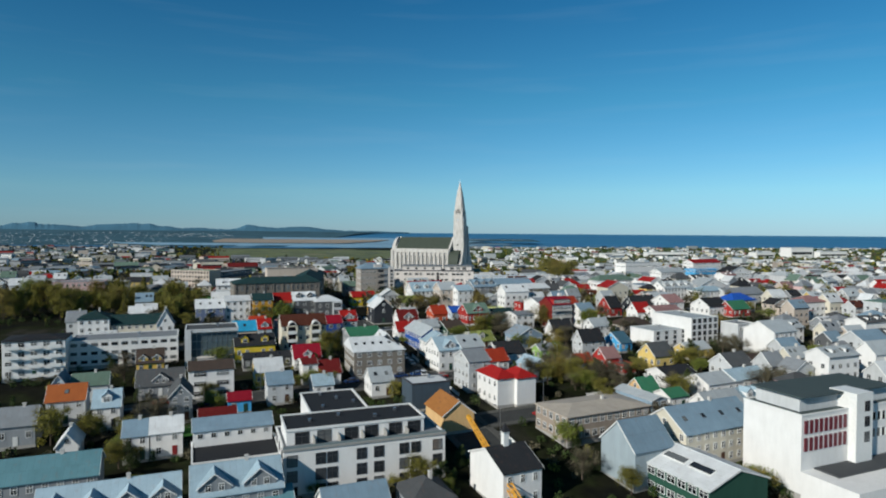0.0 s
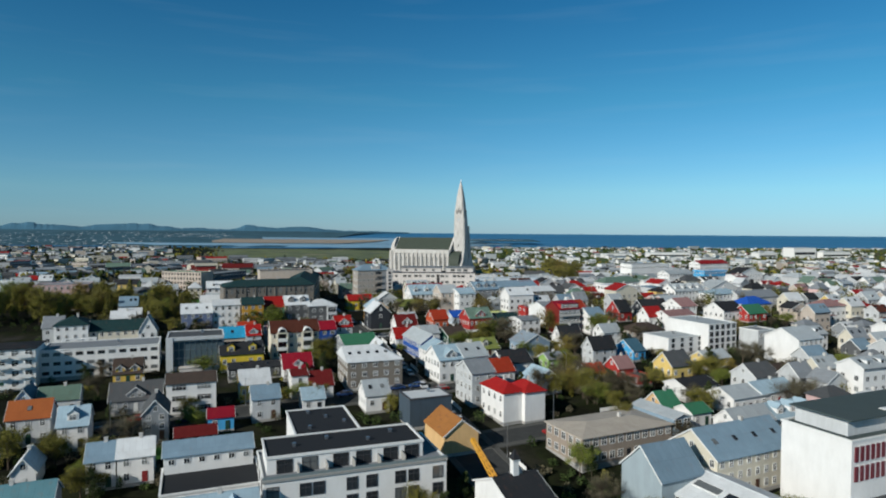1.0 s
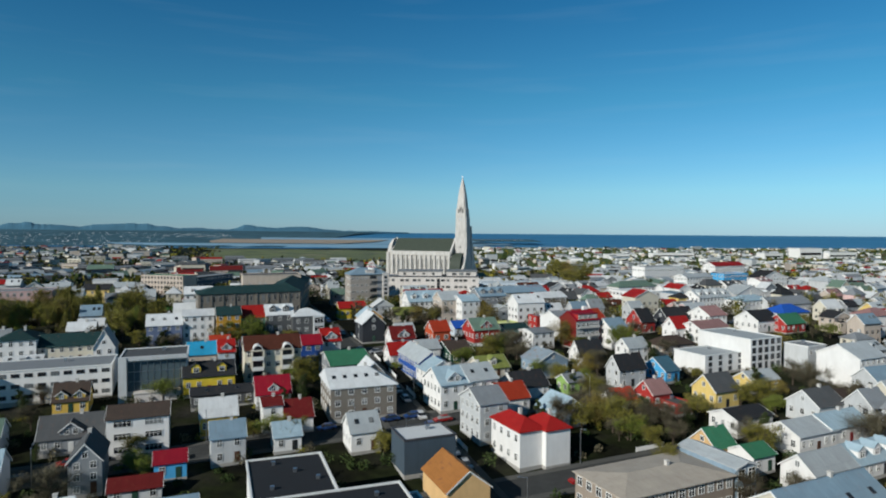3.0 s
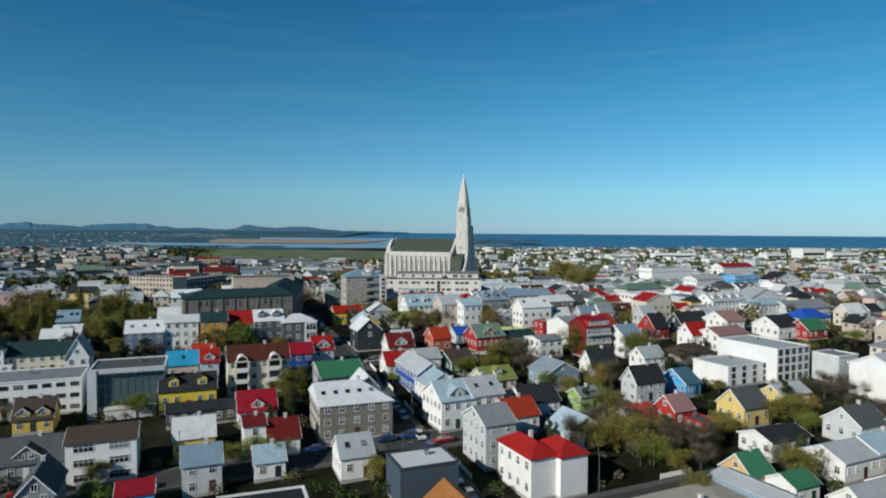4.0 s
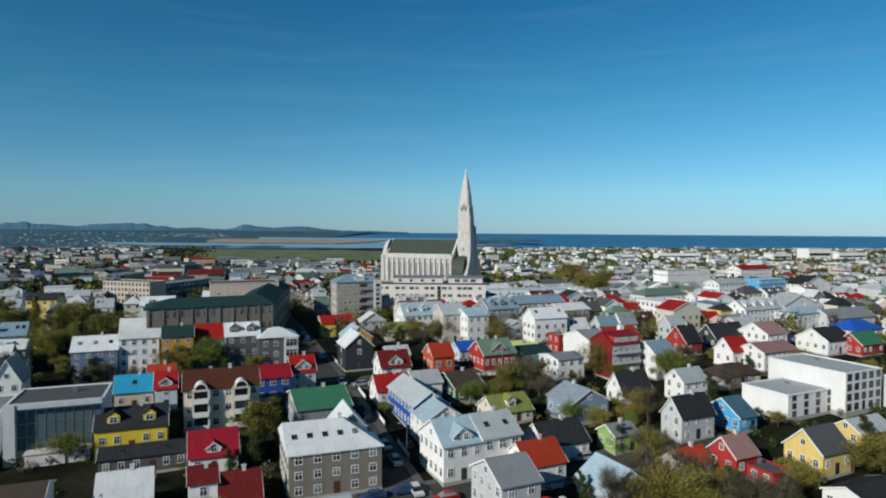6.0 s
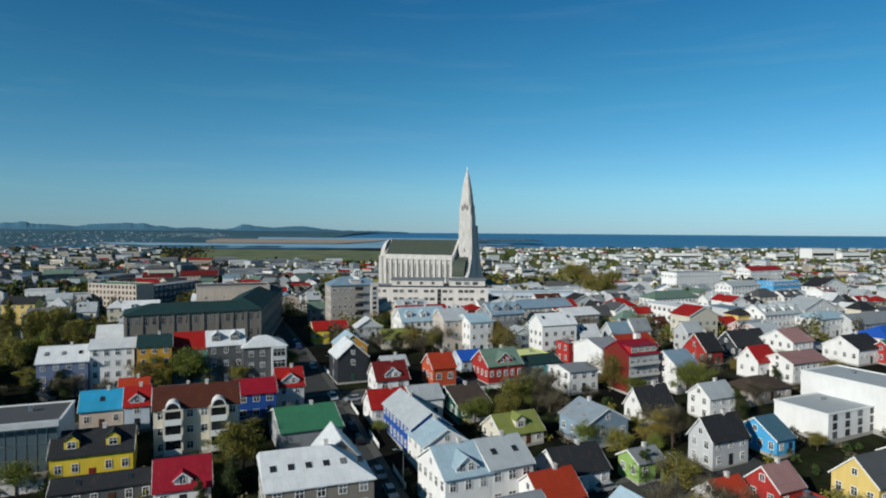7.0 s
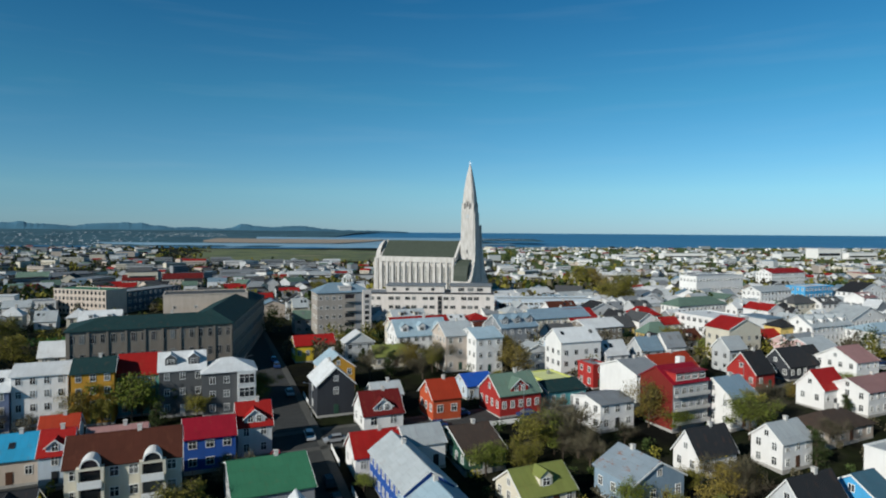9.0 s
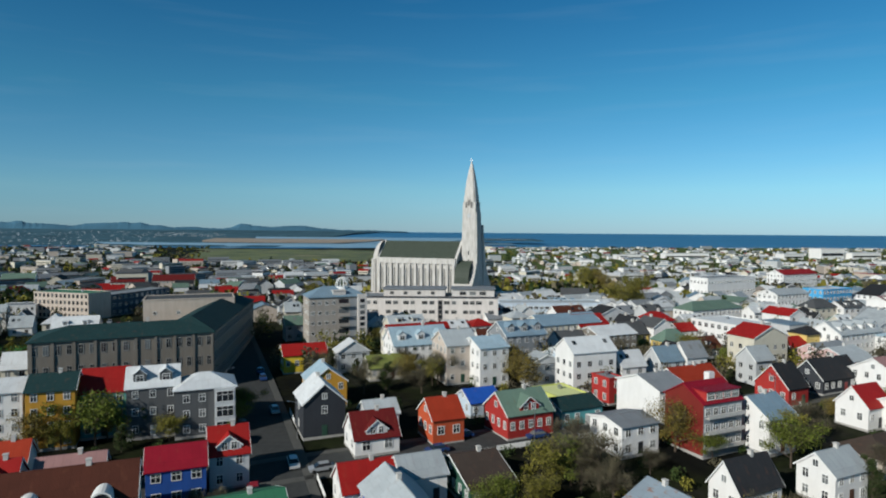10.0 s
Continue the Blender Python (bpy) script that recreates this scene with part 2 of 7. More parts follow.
def ground_mat():
    m, nt, bs = nodes_of("town_ground")
    vec = texco(nt, 1.0)
    a = noise_node(nt, 0.06, 6, vec)
    b = noise_node(nt, 0.5, 5, vec)
    # near-black tones: shade in the gaps between houses is put into the colour
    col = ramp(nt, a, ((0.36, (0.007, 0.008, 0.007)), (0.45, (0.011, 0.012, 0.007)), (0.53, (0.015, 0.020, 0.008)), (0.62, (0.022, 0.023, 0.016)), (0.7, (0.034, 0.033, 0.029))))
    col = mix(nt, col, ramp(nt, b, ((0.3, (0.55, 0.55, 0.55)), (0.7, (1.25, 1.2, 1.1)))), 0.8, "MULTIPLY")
    nt.links.new(col, bs.inputs["Base Color"])
    bs.inputs["Roughness"].default_value = 0.95
    bs.inputs["Specular IOR Level"].default_value = 0.05
    bump(nt, bs, b, 0.6, 0.2)
    return m


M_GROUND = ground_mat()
M_ASPHALT = plain("asphalt", (0.048, 0.05, 0.05), 0.88, 0, 0.3, 0.7)
M_PAVE = plain("paving", (0.085, 0.085, 0.08), 0.85, 0, 0.2, 1.0)
M_GRASS = plain("grass", (0.075, 0.10, 0.028), 0.95, 0, 0.4, 0.08)


def field_mat():
    m, nt, bs = nodes_of("airfield_grass")
    n = noise_node(nt, 1.0, 6, texco(nt, (0.006, 0.013, 0.0)))
    col = ramp(nt, n, ((0.34, (0.035, 0.05, 0.02)), (0.44, (0.09, 0.11, 0.03)), (0.52, (0.13, 0.15, 0.05)), (0.58, (0.05, 0.07, 0.03)), (0.68, (0.2, 0.17, 0.09))))
    nt.links.new(col, bs.inputs["Base Color"])
    bs.inputs["Roughness"].default_value = 0.95
    return m


M_FIELD = field_mat()
M_SHORE = plain("bare_shore", (0.30, 0.25, 0.20), 0.95, 0, 0.3, 0.01)
# blue distance haze is put into the colour of far land and mountains
M_HAZE_LAND = plain("far_lowland", (0.043, 0.096, 0.125), 0.95, 0, 0.75, 0.008)
M_HAZE_MOUNT = plain("far_mountain", (0.055, 0.14, 0.205), 0.95, 0, 0.25, 0.006)


def sea_mat():
    m, nt, bs = nodes_of("sea")
    n = noise_node(nt, 1.0, 6, texco(nt, (0.004, 0.02, 0.02)))
    nt.links.new(ramp(nt, n, ((0.3, (0.024, 0.125, 0.25)), (0.7, (0.045, 0.185, 0.335)))), bs.inputs["Base Color"])
    bs.inputs["Roughness"].default_value = 0.55
    bs.inputs["Specular IOR Level"].default_value = 0.25
    return m


M_SEA = sea_mat()
M_BAY = plain("pale_bay", (0.22, 0.36, 0.46), 0.5, 0, 0.12, 0.004)

# ---- the lie of the land ----
G_Y = (0, 60, 110, 165, 213, 250, 300, 360, 440, 560, 700, 900, 1300, 1700, 2900, 4900)
G_Z = (12, 18, 26, 31, 35, 38, 39.5, 40, 39, 36, 24, 12, 6, 3, 2, 2)


def ground_z(x, y):
    return float(np.interp(y, G_Y, G_Z))


# ---- mesh helpers ----
class Mesh:
    """Collects boxes, prisms and sheets into one mesh."""

    def __init__(self):
        self.v, self.f, self.m = [], [], []

    def face(self, pts, mat=0):
        n = len(self.v)
        self.v += [tuple(p) for p in pts]
        self.f.append(tuple(range(n, n + len(pts))))
        self.m.append(mat)
        return self

    def box(self, x0, x1, y0, y1, z0, z1, mat=0, m=None):
        n = len(self.v)
        c = [(x, y, z) for z in (z0, z1) for x, y in ((x0, y0), (x1, y0), (x1, y1), (x0, y1))]
        self.v += [tuple(m @ Vector(p)) for p in c] if m else c
        for f in ((3, 2, 1, 0), (4, 5, 6, 7), (0, 1, 5, 4), (1, 2, 6, 5), (2, 3, 7, 6), (3, 0, 4, 7)):
            self.f.append(tuple(n + i for i in f))
            self.m.append(mat)
        return self

    def prism(self, ring, z0, z1, mat=0, top=None):
        """An upright prism over a ring of (x, y), anticlockwise; top: another ring for its upper end."""
        n, k = len(self.v), len(ring)
        self.v += [(x, y, z0) for x, y in ring] + [(x, y, z1) for x, y in (top or ring)]
        self.f += [tuple(n + i for i in reversed(range(k))), tuple(n + k + i for i in range(k))]
        self.f += [(n + i, n + (i + 1) % k, n + k + (i + 1) % k, n + k + i) for i in range(k)]
        self.m += [mat] * (k + 2)
        return self

    def slab(self, quad, thick, mat=0):
        """A quad (seen from above, anticlockwise) given thickness downwards."""
        n = len(self.v)
        self.v += [tuple(p) for p in quad] + [(p[0], p[1], p[2] - thick) for p in quad]
        k = len(quad)
        self.f += [tuple(n + i for i in range(k)), tuple(n + k + i for i in reversed(range(k)))]
        self.f += [(n + (i + 1) % k, n + i, n + k + i, n + k + (i + 1) % k) for i in range(k)]
        self.m += [mat] * (k + 2)
        return self

    def beam(self, a, b, r0, r1, sides=6, mat=0):
        a, b = Vector(a), Vector(b)
        q = (b - a).to_track_quat("Z", "Y")
        n = len(self.v)
        for p, r in ((a, r0), (b, r1)):
            self.v += [tuple(p + q @ Vector((r * math.cos(2 * math.pi * i / sides), r * math.sin(2 * math.pi * i / sides), 0))) for i in range(sides)]
        self.f += [(n + i, n + (i + 1) % sides, n + sides + (i + 1) % sides, n + sides + i) for i in range(sides)]
        self.f += [tuple(n + sides + i for i in range(sides)), tuple(n + i for i in reversed(range(sides)))]
        self.m += [mat] * (sides + 2)
        return self

    def data(self, name, *mats):
        me = bpy.data.meshes.new(name)
        me.from_pydata(self.v, [], self.f)
        for m in mats:
            me.materials.append(m)
        if any(self.m):
            me.polygons.foreach_set("material_index", self.m)
        me.update()
        return me


def part(name, mesh, mats, parent, label="", m=None):
    """One mesh object under a thing or a part."""
    me = mesh.data(name, *(mats if isinstance(mats, (list, tuple)) else (mats,))) if isinstance(mesh, Mesh) else mesh
    ob = new(name, me)
    ob.parent = parent
    if m is not None:
        ob.matrix_basis = m
    if label:
        ob["label"] = label
    return ob


def thing(name, m, label, category, group=""):
    ob = new(name)
    ob.empty_display_size = 0.5
    ob.matrix_basis = m
    return tagged(ob, label, category, group)


# ---- windows: shared meshes ----
WIN = {}


def lattice(xs, zs, solid, y0, y1):
    """One connected plate in the x-z plane, open in the cells that are not solid."""
    m, nx, nz = Mesh(), len(xs), len(zs)
    m.v = [(x, y, z) for y in (y0, y1) for z in zs for x in xs]
    at = lambda i, j, k: k * nx * nz + j * nx + i
    full = lambda i, j: 0 <= i < nx - 1 and 0 <= j < nz - 1 and solid(i, j)
    for i in range(nx - 1):
        for j in range(nz - 1):
            if not full(i, j):
                continue
            m.f.append((at(i, j, 0), at(i + 1, j, 0), at(i + 1, j + 1, 0), at(i, j + 1, 0)))
            m.f.append((at(i, j, 1), at(i, j + 1, 1), at(i + 1, j + 1, 1), at(i + 1, j, 1)))
            for di, dj, p, q in ((-1, 0, (i, j + 1), (i, j)), (1, 0, (i + 1, j), (i + 1, j + 1)), (0, -1, (i, j), (i + 1, j)), (0, 1, (i + 1, j + 1), (i, j + 1))):
                if not full(i + di, j + dj):
                    m.f.append((at(*q, 0), at(*p, 0), at(*p, 1), at(*q, 1)))
    m.m = [0] * len(m.f)
    return m


def window_data(w, h, bars=1, trim=M_TRIM):
    key = (round(w, 1), round(h, 1), bars, trim.name)
    if key not in WIN:
        w, h = key[:2]
        t, b = 0.10, 0.035
        xs = [-w / 2 - t, -w / 2]
        for i in range(bars):
            x = -w / 2 + w * (i + 1) / (bars + 1)
            xs += [x - b, x + b]
        xs += [w / 2, w / 2 + t]
        zs = [-t, 0] + ([h * 0.66 - b, h * 0.66 + b] if h > 1.0 and bars else []) + [h, h + t]
        f = lattice(xs, zs, lambda i, j: i % 2 == 0 or j % 2 == 0, -0.07, 0.02)
        p = Mesh().box(-w / 2, w / 2, -0.015, 0.015, 0, h)
        both = lattice(xs, zs, lambda i, j: i % 2 == 0 or j % 2 == 0, -0.07, 0.02)
        n = len(both.f)
        both.box(-w / 2, w / 2, -0.015, 0.015, 0, h)
        both.m = [0] * n + [1] * 6
        WIN[key] = (f.data("window", trim), p.data("pane", M_GLASS), both.data("window", trim, M_GLASS))
    return WIN[key]


def add_window(parent, m, w=1.0, h=1.3, bars=1, trim=M_TRIM, panes=True):
    f, p, both = window_data(w, h, bars, trim)
    if not panes:
        return part("window", both, None, parent, m=m)
    ob = part("window", f, None, parent, m=m)
    part("pane", p, None, ob)
    return ob


def side_pose(side, L, W, u, z):
    """On a house's wall: front, left, right or back; u metres along it from its left end as seen from outside."""
    if side == "front":
        return pose(-L / 2 + u, -W / 2 - 0.01, z)
    if side == "left":
        return pose(-L / 2 - 0.01, W / 2 - u, z, 0, 0, -90)
    if side == "right":
        return pose(L / 2 + 0.01, -W / 2 + u, z, 0, 0, 90)
    return pose(L / 2 - u, W / 2 + 0.01, z, 0, 0, 180)


def gable_roof(L, W, h, rise, over=0.35, thick=0.16, across=False):
    """A folded slab with its ridge along x (along y when across)."""
    half = (L if across else W) / 2
    run, drop = half + over, rise * over / half
    length = (W if across else L) / 2 + over * 0.8
    e, r = h - drop + 0.1, h + rise + 0.1
    ring = [(-run, e), (-0.15, r - 0.02), (-0.12, r + 0.07), (0.12, r + 0.07), (0.15, r - 0.02), (run, e), (run, e - thick), (0, r - thick - 0.05), (-run, e - thick)]
    m, n = Mesh(), len(ring)
    m.v = [(x, y, z) for x in (-length, length) for y, z in ring]
    m.f = [(i, n + i, n + (i + 1) % n, (i + 1) % n) for i in range(n)]
    m.f += [(0, 1, 7, 8), (1, 2, 3, 4, 7), (4, 5, 6, 7)]
    m.f += [tuple(n + i for i in reversed(f)) for f in ((0, 1, 7, 8), (1, 2, 3, 4, 7), (4, 5, 6, 7))]
    m.f = [tuple(reversed(f)) for f in m.f]
    if across:
        m.v = [(-y, x, z) for x, y, z in m.v]
    m.m = [0] * len(m.f)
    return m


def hip_roof(L, W, h, rise, over=0.4):
    """A hipped roof over a thin eaves box, as one solid."""
    a, b = L / 2 + over, W / 2 + over
    k = min(a, b) * 0.95
    z0, z1 = h + 0.02, h + rise
    m = Mesh()
    m.v = [(x, y, z) for z in (z0 - 0.18, z0) for x, y in ((-a, -b), (a, -b), (a, b), (-a, b))]
    m.v += [(-a + k, 0, z1), (a - k, 0, z1)] if L >= W else [(0, -b + k, z1), (0, b - k, z1)]
    m.f = [(3, 2, 1, 0), (0, 1, 5, 4), (1, 2, 6, 5), (2, 3, 7, 6), (3, 0, 4, 7)]
    m.f += [(4, 5, 9, 8), (5, 6, 9), (6, 7, 8, 9), (7, 4, 8)] if L >= W else [(4, 5, 8), (5, 6, 9, 8), (6, 7, 9), (7, 4, 8, 9)]
    m.m = [0] * len(m.f)
    return m


def half_hip_roof(L, W, h, rise, over=0.35):
    """A gable at the left end, a hip at the right end, as one solid."""
    a, b = L / 2 + over, W / 2 + over
    z0, z1 = h + 0.05, h + rise + 0.1
    m = Mesh()
    m.v = [(x, y, z) for z in (z0 - 0.2, z0) for x, y in ((-a, -b), (a, -b), (a, b), (-a, b))] + [(-a, 0, z1), (a - b * 0.75, 0, z1)]
    m.f = [(3, 2, 1, 0), (0, 1, 5, 4), (1, 2, 6, 5), (2, 3, 7, 6), (3, 0, 4, 8, 7), (4, 5, 9, 8), (5, 6, 9), (6, 7, 8, 9)]
    m.m = [0] * len(m.f)
    return m


def gable_walls(L, W, h, rise, across=False, deep=2.0):
    m = Mesh()
    if across:
        ring = [(-L / 2, -deep), (L / 2, -deep), (L / 2, h), (0, h + rise), (-L / 2, h)]
        f = [(x, -W / 2, z) for x, z in ring]
        b = [(x, W / 2, z) for x, z in ring]
    else:
        ring = [(-W / 2, -deep), (W / 2, -deep), (W / 2, h), (0, h + rise), (-W / 2, h)]
        f = [(L / 2, y, z) for y, z in ring]
        b = [(-L / 2, y, z) for y, z in ring]
    m.face(f).face(b[::-1])
    for i in range(5):
        j = (i + 1) % 5
        m.face([f[j], f[i], b[i], b[j]])
    return m


def dormer(parent, L, W, h, rise, x, rf, wm, size=1.7, kind="gable"):
    """A dormer on the front slope, whose face stands a little behind the wall; cross: a gable as wide as it is high, flush with the wall."""
    if kind == "cross":
        half, y0, zs = size / 2, -W / 2 + W * 0.05, h + rise * 0.1 + 1.0
        pk = min(zs + half * 0.8, h + rise)
        back = lambda z: -W / 2 * max(0.0, 1 - (z - h) / rise) + 0.15
        d = part("cross_gable", Mesh().prism([(-half, y0), (half, y0), (half, back(zs)), (-half, back(zs))], h - 0.4, zs).prism([(-half, y0), (half, y0), (half, y0 + 0.15), (-half, y0 + 0.15)], zs, pk - 0.1, 0, [(-0.05, y0), (0.05, y0), (0.05, y0 + 0.15), (-0.05, y0 + 0.15)]), wm, parent, m=pose(x, 0, 0))
        r, o = Mesh(), 0.28
        r.slab([(-half - o, y0 - 0.25, zs - 0.2), (0, y0 - 0.25, pk + 0.04), (0, back(pk) + 0.2, pk + 0.04), (-half - o, back(zs), zs - 0.2)][::-1], 0.13)
        r.slab([(half + o, y0 - 0.25, zs - 0.2), (half + o, back(zs), zs - 0.2), (0, back(pk) + 0.2, pk + 0.04), (0, y0 - 0.25, pk + 0.04)][::-1], 0.13)
        part("gable_roof", r, rf, d)
        b = Mesh()
        for sx in (-1, 1):
            q = [(sx * (half + o), y0 - 0.31, zs - 0.16), (0, y0 - 0.31, pk + 0.08), (0, y0 - 0.25, pk + 0.08), (sx * (half + o), y0 - 0.25, zs - 0.16)]
            b.slab(q if sx < 0 else q[::-1], 0.22)
        part("bargeboard", b, M_TRIM, d)
        for sx in ((-1, 1) if size > 2.9 else (0,)):
            add_window(d, pose(sx * half * 0.4, y0 - 0.02, h + rise * 0.1 + 0.2), 0.8, 1.1, 1)
        return d
    y0 = -W / 2 + W * 0.12
    zb = h + rise * 0.24
    top = zb + size * 0.72
    yb = -(W / 2) * max(0.0, 1 - (top + size * 0.25 - h) / rise) + 0.1
    yb = max(yb, y0 + 0.8)
    yb = min(yb, 0.2)
    d = part("dormer", Mesh().prism([(-size / 2, y0), (size / 2, y0), (size / 2, yb), (-size / 2, yb)], zb - 0.5, top), wm, parent, m=pose(x, 0, 0))
    r = Mesh()
    o = 0.18
    if kind == "gable":
        pk = top + size * 0.42
        r.slab([(-size / 2 - o, y0 - o, top - 0.1), (0, y0 - o, pk), (0, yb, pk), (-size / 2 - o, yb, top - 0.1)][::-1], 0.12)
        r.slab([(size / 2 + o, y0 - o, top - 0.1), (size / 2 + o, yb, top - 0.1), (0, yb, pk), (0, y0 - o, pk)][::-1], 0.12)
        part("gable", Mesh().slab([(-size / 2, y0, top), (size / 2, y0, top), (size / 2, y0 + 0.1, top), (-size / 2, y0 + 0.1, top)], 0.01).face([(-size / 2, y0, top), (size / 2, y0, top), (0, y0, pk - 0.12)]), wm, d)
    else:
        r.slab([(-size / 2 - o, y0 - o, top + 0.05), (size / 2 + o, y0 - o, top + 0.05), (size / 2 + o, yb + 0.3, top + 0.3), (-size / 2 - o, yb + 0.3, top + 0.3)], 0.12)
    part("dormer_roof", r, rf, d)
    add_window(d, pose(0, y0 - 0.01, zb + 0.15), round(size * 0.55, 1), round(size * 0.5, 1), 1)
    return d


FOOT = []


def house(x, y, rot, L, W, h, roof="gx", rise=2.4, wall="white", rf="grey", label="", dormers=0, skylights=0, chimneys=1, detail=2,
          sides=("front", "left"), storeys=0, trim=True, win=(0.9, 1.3), pitch=2.15, name="house", door=True, bands=False, category="house", dkind="gable", deep=2.5, storey=2.75, frames="white", bars=1, dsize=0.0, hip_end=False, dx=()):
    """One house on the slope: walls, plinth, roof, trim, windows, door, chimneys, dormers and skylights as parts."""
    g = ground_z(x, y)
    FOOT.append((x, y, math.hypot(L, W) / 2))
    storeys = storeys or max(1, int((h + 0.5) / storey))
    if not label:
        kind = {"gx": "gabled", "gy": "gabled", "hip": "hipped", "flat": "flat"}[roof]
        label = f"{COLOUR[wall]} {('one', 'two', 'three', 'four', 'five', 'six', 'seven')[min(storeys, 7) - 1]}-storey house with {COLOUR[rf]} {kind} roof"
    t = thing(name, pose(x, y, g, 0, 0, rot), label, category)
    wm, rm = WM[wall], RM[rf]
    if roof in ("gx", "gy"):
        part("wall", gable_walls(L, W, h, 0.05 if hip_end else rise, roof == "gy", deep), wm, t)
        part("roof", half_hip_roof(L, W, h, rise) if hip_end else gable_roof(L, W, h, rise, across=roof == "gy"), rm, t)
        if trim and detail > 1 and not hip_end:
            across = roof == "gy"
            half = (L if across else W) / 2
            run, drop = half + 0.35, rise * 0.35 / half
            e = (W if across else L) / 2 + 0.29
            for s in (-1, 1):
                for k in ((-1, 1) if not across else (-1,)):
                    q = [(k * e, s * run, h - drop + 0.13), (k * (e + 0.06), s * run, h - drop + 0.13), (k * (e + 0.06), 0, h + rise + 0.13), (k * e, 0, h + rise + 0.13)]
                    if s * k > 0:
                        q.reverse()
                    if across:
                        q = [(-py, px, pz) for px, py, pz in q]
                    part("bargeboard", Mesh().slab(q, 0.28), M_TRIM, t)
    elif roof == "hip":
        part("wall", Mesh().box(-L / 2, L / 2, -W / 2, W / 2, -deep, h), wm, t)
        part("roof", hip_roof(L, W, h, rise), rm, t)
    else:
        part("wall", Mesh().box(-L / 2, L / 2, -W / 2, W / 2, -deep, h), wm, t)
        e = 0.12
        part("roof", Mesh().box(-L / 2 + 0.25, L / 2 - 0.25, -W / 2 + 0.25, W / 2 - 0.25, h, h + 0.06), FLAT.get(rf, rm), t)
        p = Mesh()
        for x0, x1, y0, y1 in ((-L / 2 - e, L / 2 + e, -W / 2 - e, -W / 2 + 0.25), (-L / 2 - e, L / 2 + e, W / 2 - 0.25, W / 2 + e), (-L / 2 - e, -L / 2 + 0.25, -W / 2 + 0.25, W / 2 - 0.25), (L / 2 - 0.25, L / 2 + e, -W / 2 + 0.25, W / 2 - 0.25)):
            p.box(x0, x1, y0, y1, h - 0.02, h + 0.3)
        part("parapet", p, M_TRIMDARK if rf == "black" and wall != "white" or wall == "darkblue" else (M_TRIM if wall in ("white", "cream", "ltgrey", "darkblue") else wm), t)
    if detail > 1:
        part("plinth", Mesh().box(-L / 2 - 0.06, L / 2 + 0.06, -W / 2 - 0.06, W / 2 + 0.06, -deep, 0.35), M_PLINTH, t)
    st = h / storeys
    ww, wh = win
    for side in sides:
        run = L if side in ("front", "back") else W
        n = max(1, int((run - 0.6) / pitch))
        for s in range(storeys):
            z = s * st + st * 0.5 - wh * 0.42 + 0.15
            for i in range(n):
                u = run * (i + 0.5) / n
                if door and side == "front" and s == 0 and i == n // 2 and detail > 1:
                    d = part("door", Mesh().box(-0.5, 0.5, -0.06, 0.02, 0, 2.05).box(-0.38, 0.38, -0.08, -0.05, 0.2, 0.95).box(-0.38, 0.38, -0.08, -0.05, 1.1, 1.85), M_DOORS[int(abs(x * 3 + y)) % 5], t, m=side_pose(side, L, W, u, 0.36))
                    continue
                add_window(t, side_pose(side, L, W, u, z), ww, wh, bars, {"white": M_TRIM, "dark": M_TRIMDARK}.get(frames, M_STONEFRAME), y < 215)
        gab = (roof == "gx" and side in ("left", "right")) or (roof == "gy" and side in ("front", "back"))
        if gab and rise > 1.9:
            add_window(t, side_pose(side, L, W, run / 2, h + rise * 0.18), 0.8, 1.0, 1)
    if bands:
        for s in range(1, storeys):
            part("string_course", Mesh().box(-L / 2 - 0.05, L / 2 + 0.05, -W / 2 - 0.05, -W / 2 + 0.1, s * st - 0.1, s * st + 0.1), M_TRIM, t)
    if chimneys == 1 and roof != "flat" and int(abs(x * 7 + y * 3)) % 5 < 2:
        chimneys = 0
    for i in range(chimneys):
        cx = (i - (chimneys - 1) / 2) * L * 0.5 + L * 0.12
        if roof == "flat":
            part("vent", Mesh().box(-0.35, 0.35, -0.35, 0.35, h, h + 0.8).box(-0.42, 0.42, -0.42, 0.42, h + 0.8, h + 0.9), M_METAL, t, m=pose(cx, W * 0.15, 0))
        else:
            top = h + rise + 0.75
            c = part("chimney", Mesh().box(-0.3, 0.3, -0.3, 0.3, h + rise * 0.5, top).box(-0.37, 0.37, -0.37, 0.37, top, top + 0.12), M_CHIM, t, m=pose(cx if roof != "gy" else 0.0, 0.0 if roof != "gy" else W * 0.15, 0))
    for i in range(dormers):
        dormer(t, L, W, h, rise, dx[i] if dx else L * ((i + 0.5) / dormers - 0.5), rm, wm, dsize or (min(2.2, L / dormers * 0.55, W * 0.3) if dkind == "gable" else L / dormers * 0.72), dkind)
    for i in range(skylights):
        sx = L * ((i + 0.5) / skylights - 0.5)
        a = math.degrees(math.atan2(rise, W / 2))
        sk = part("skylight", Mesh().box(-0.45, 0.45, -0.6, 0.6, 0.0, 0.14), M_TRIMDARK, t, m=pose(sx, -W * 0.25, h + rise * 0.5 + 0.1, a))
        part("pane", Mesh().box(-0.37, 0.37, -0.52, 0.52, 0.14, 0.16), M_GLASS, sk)
    return t


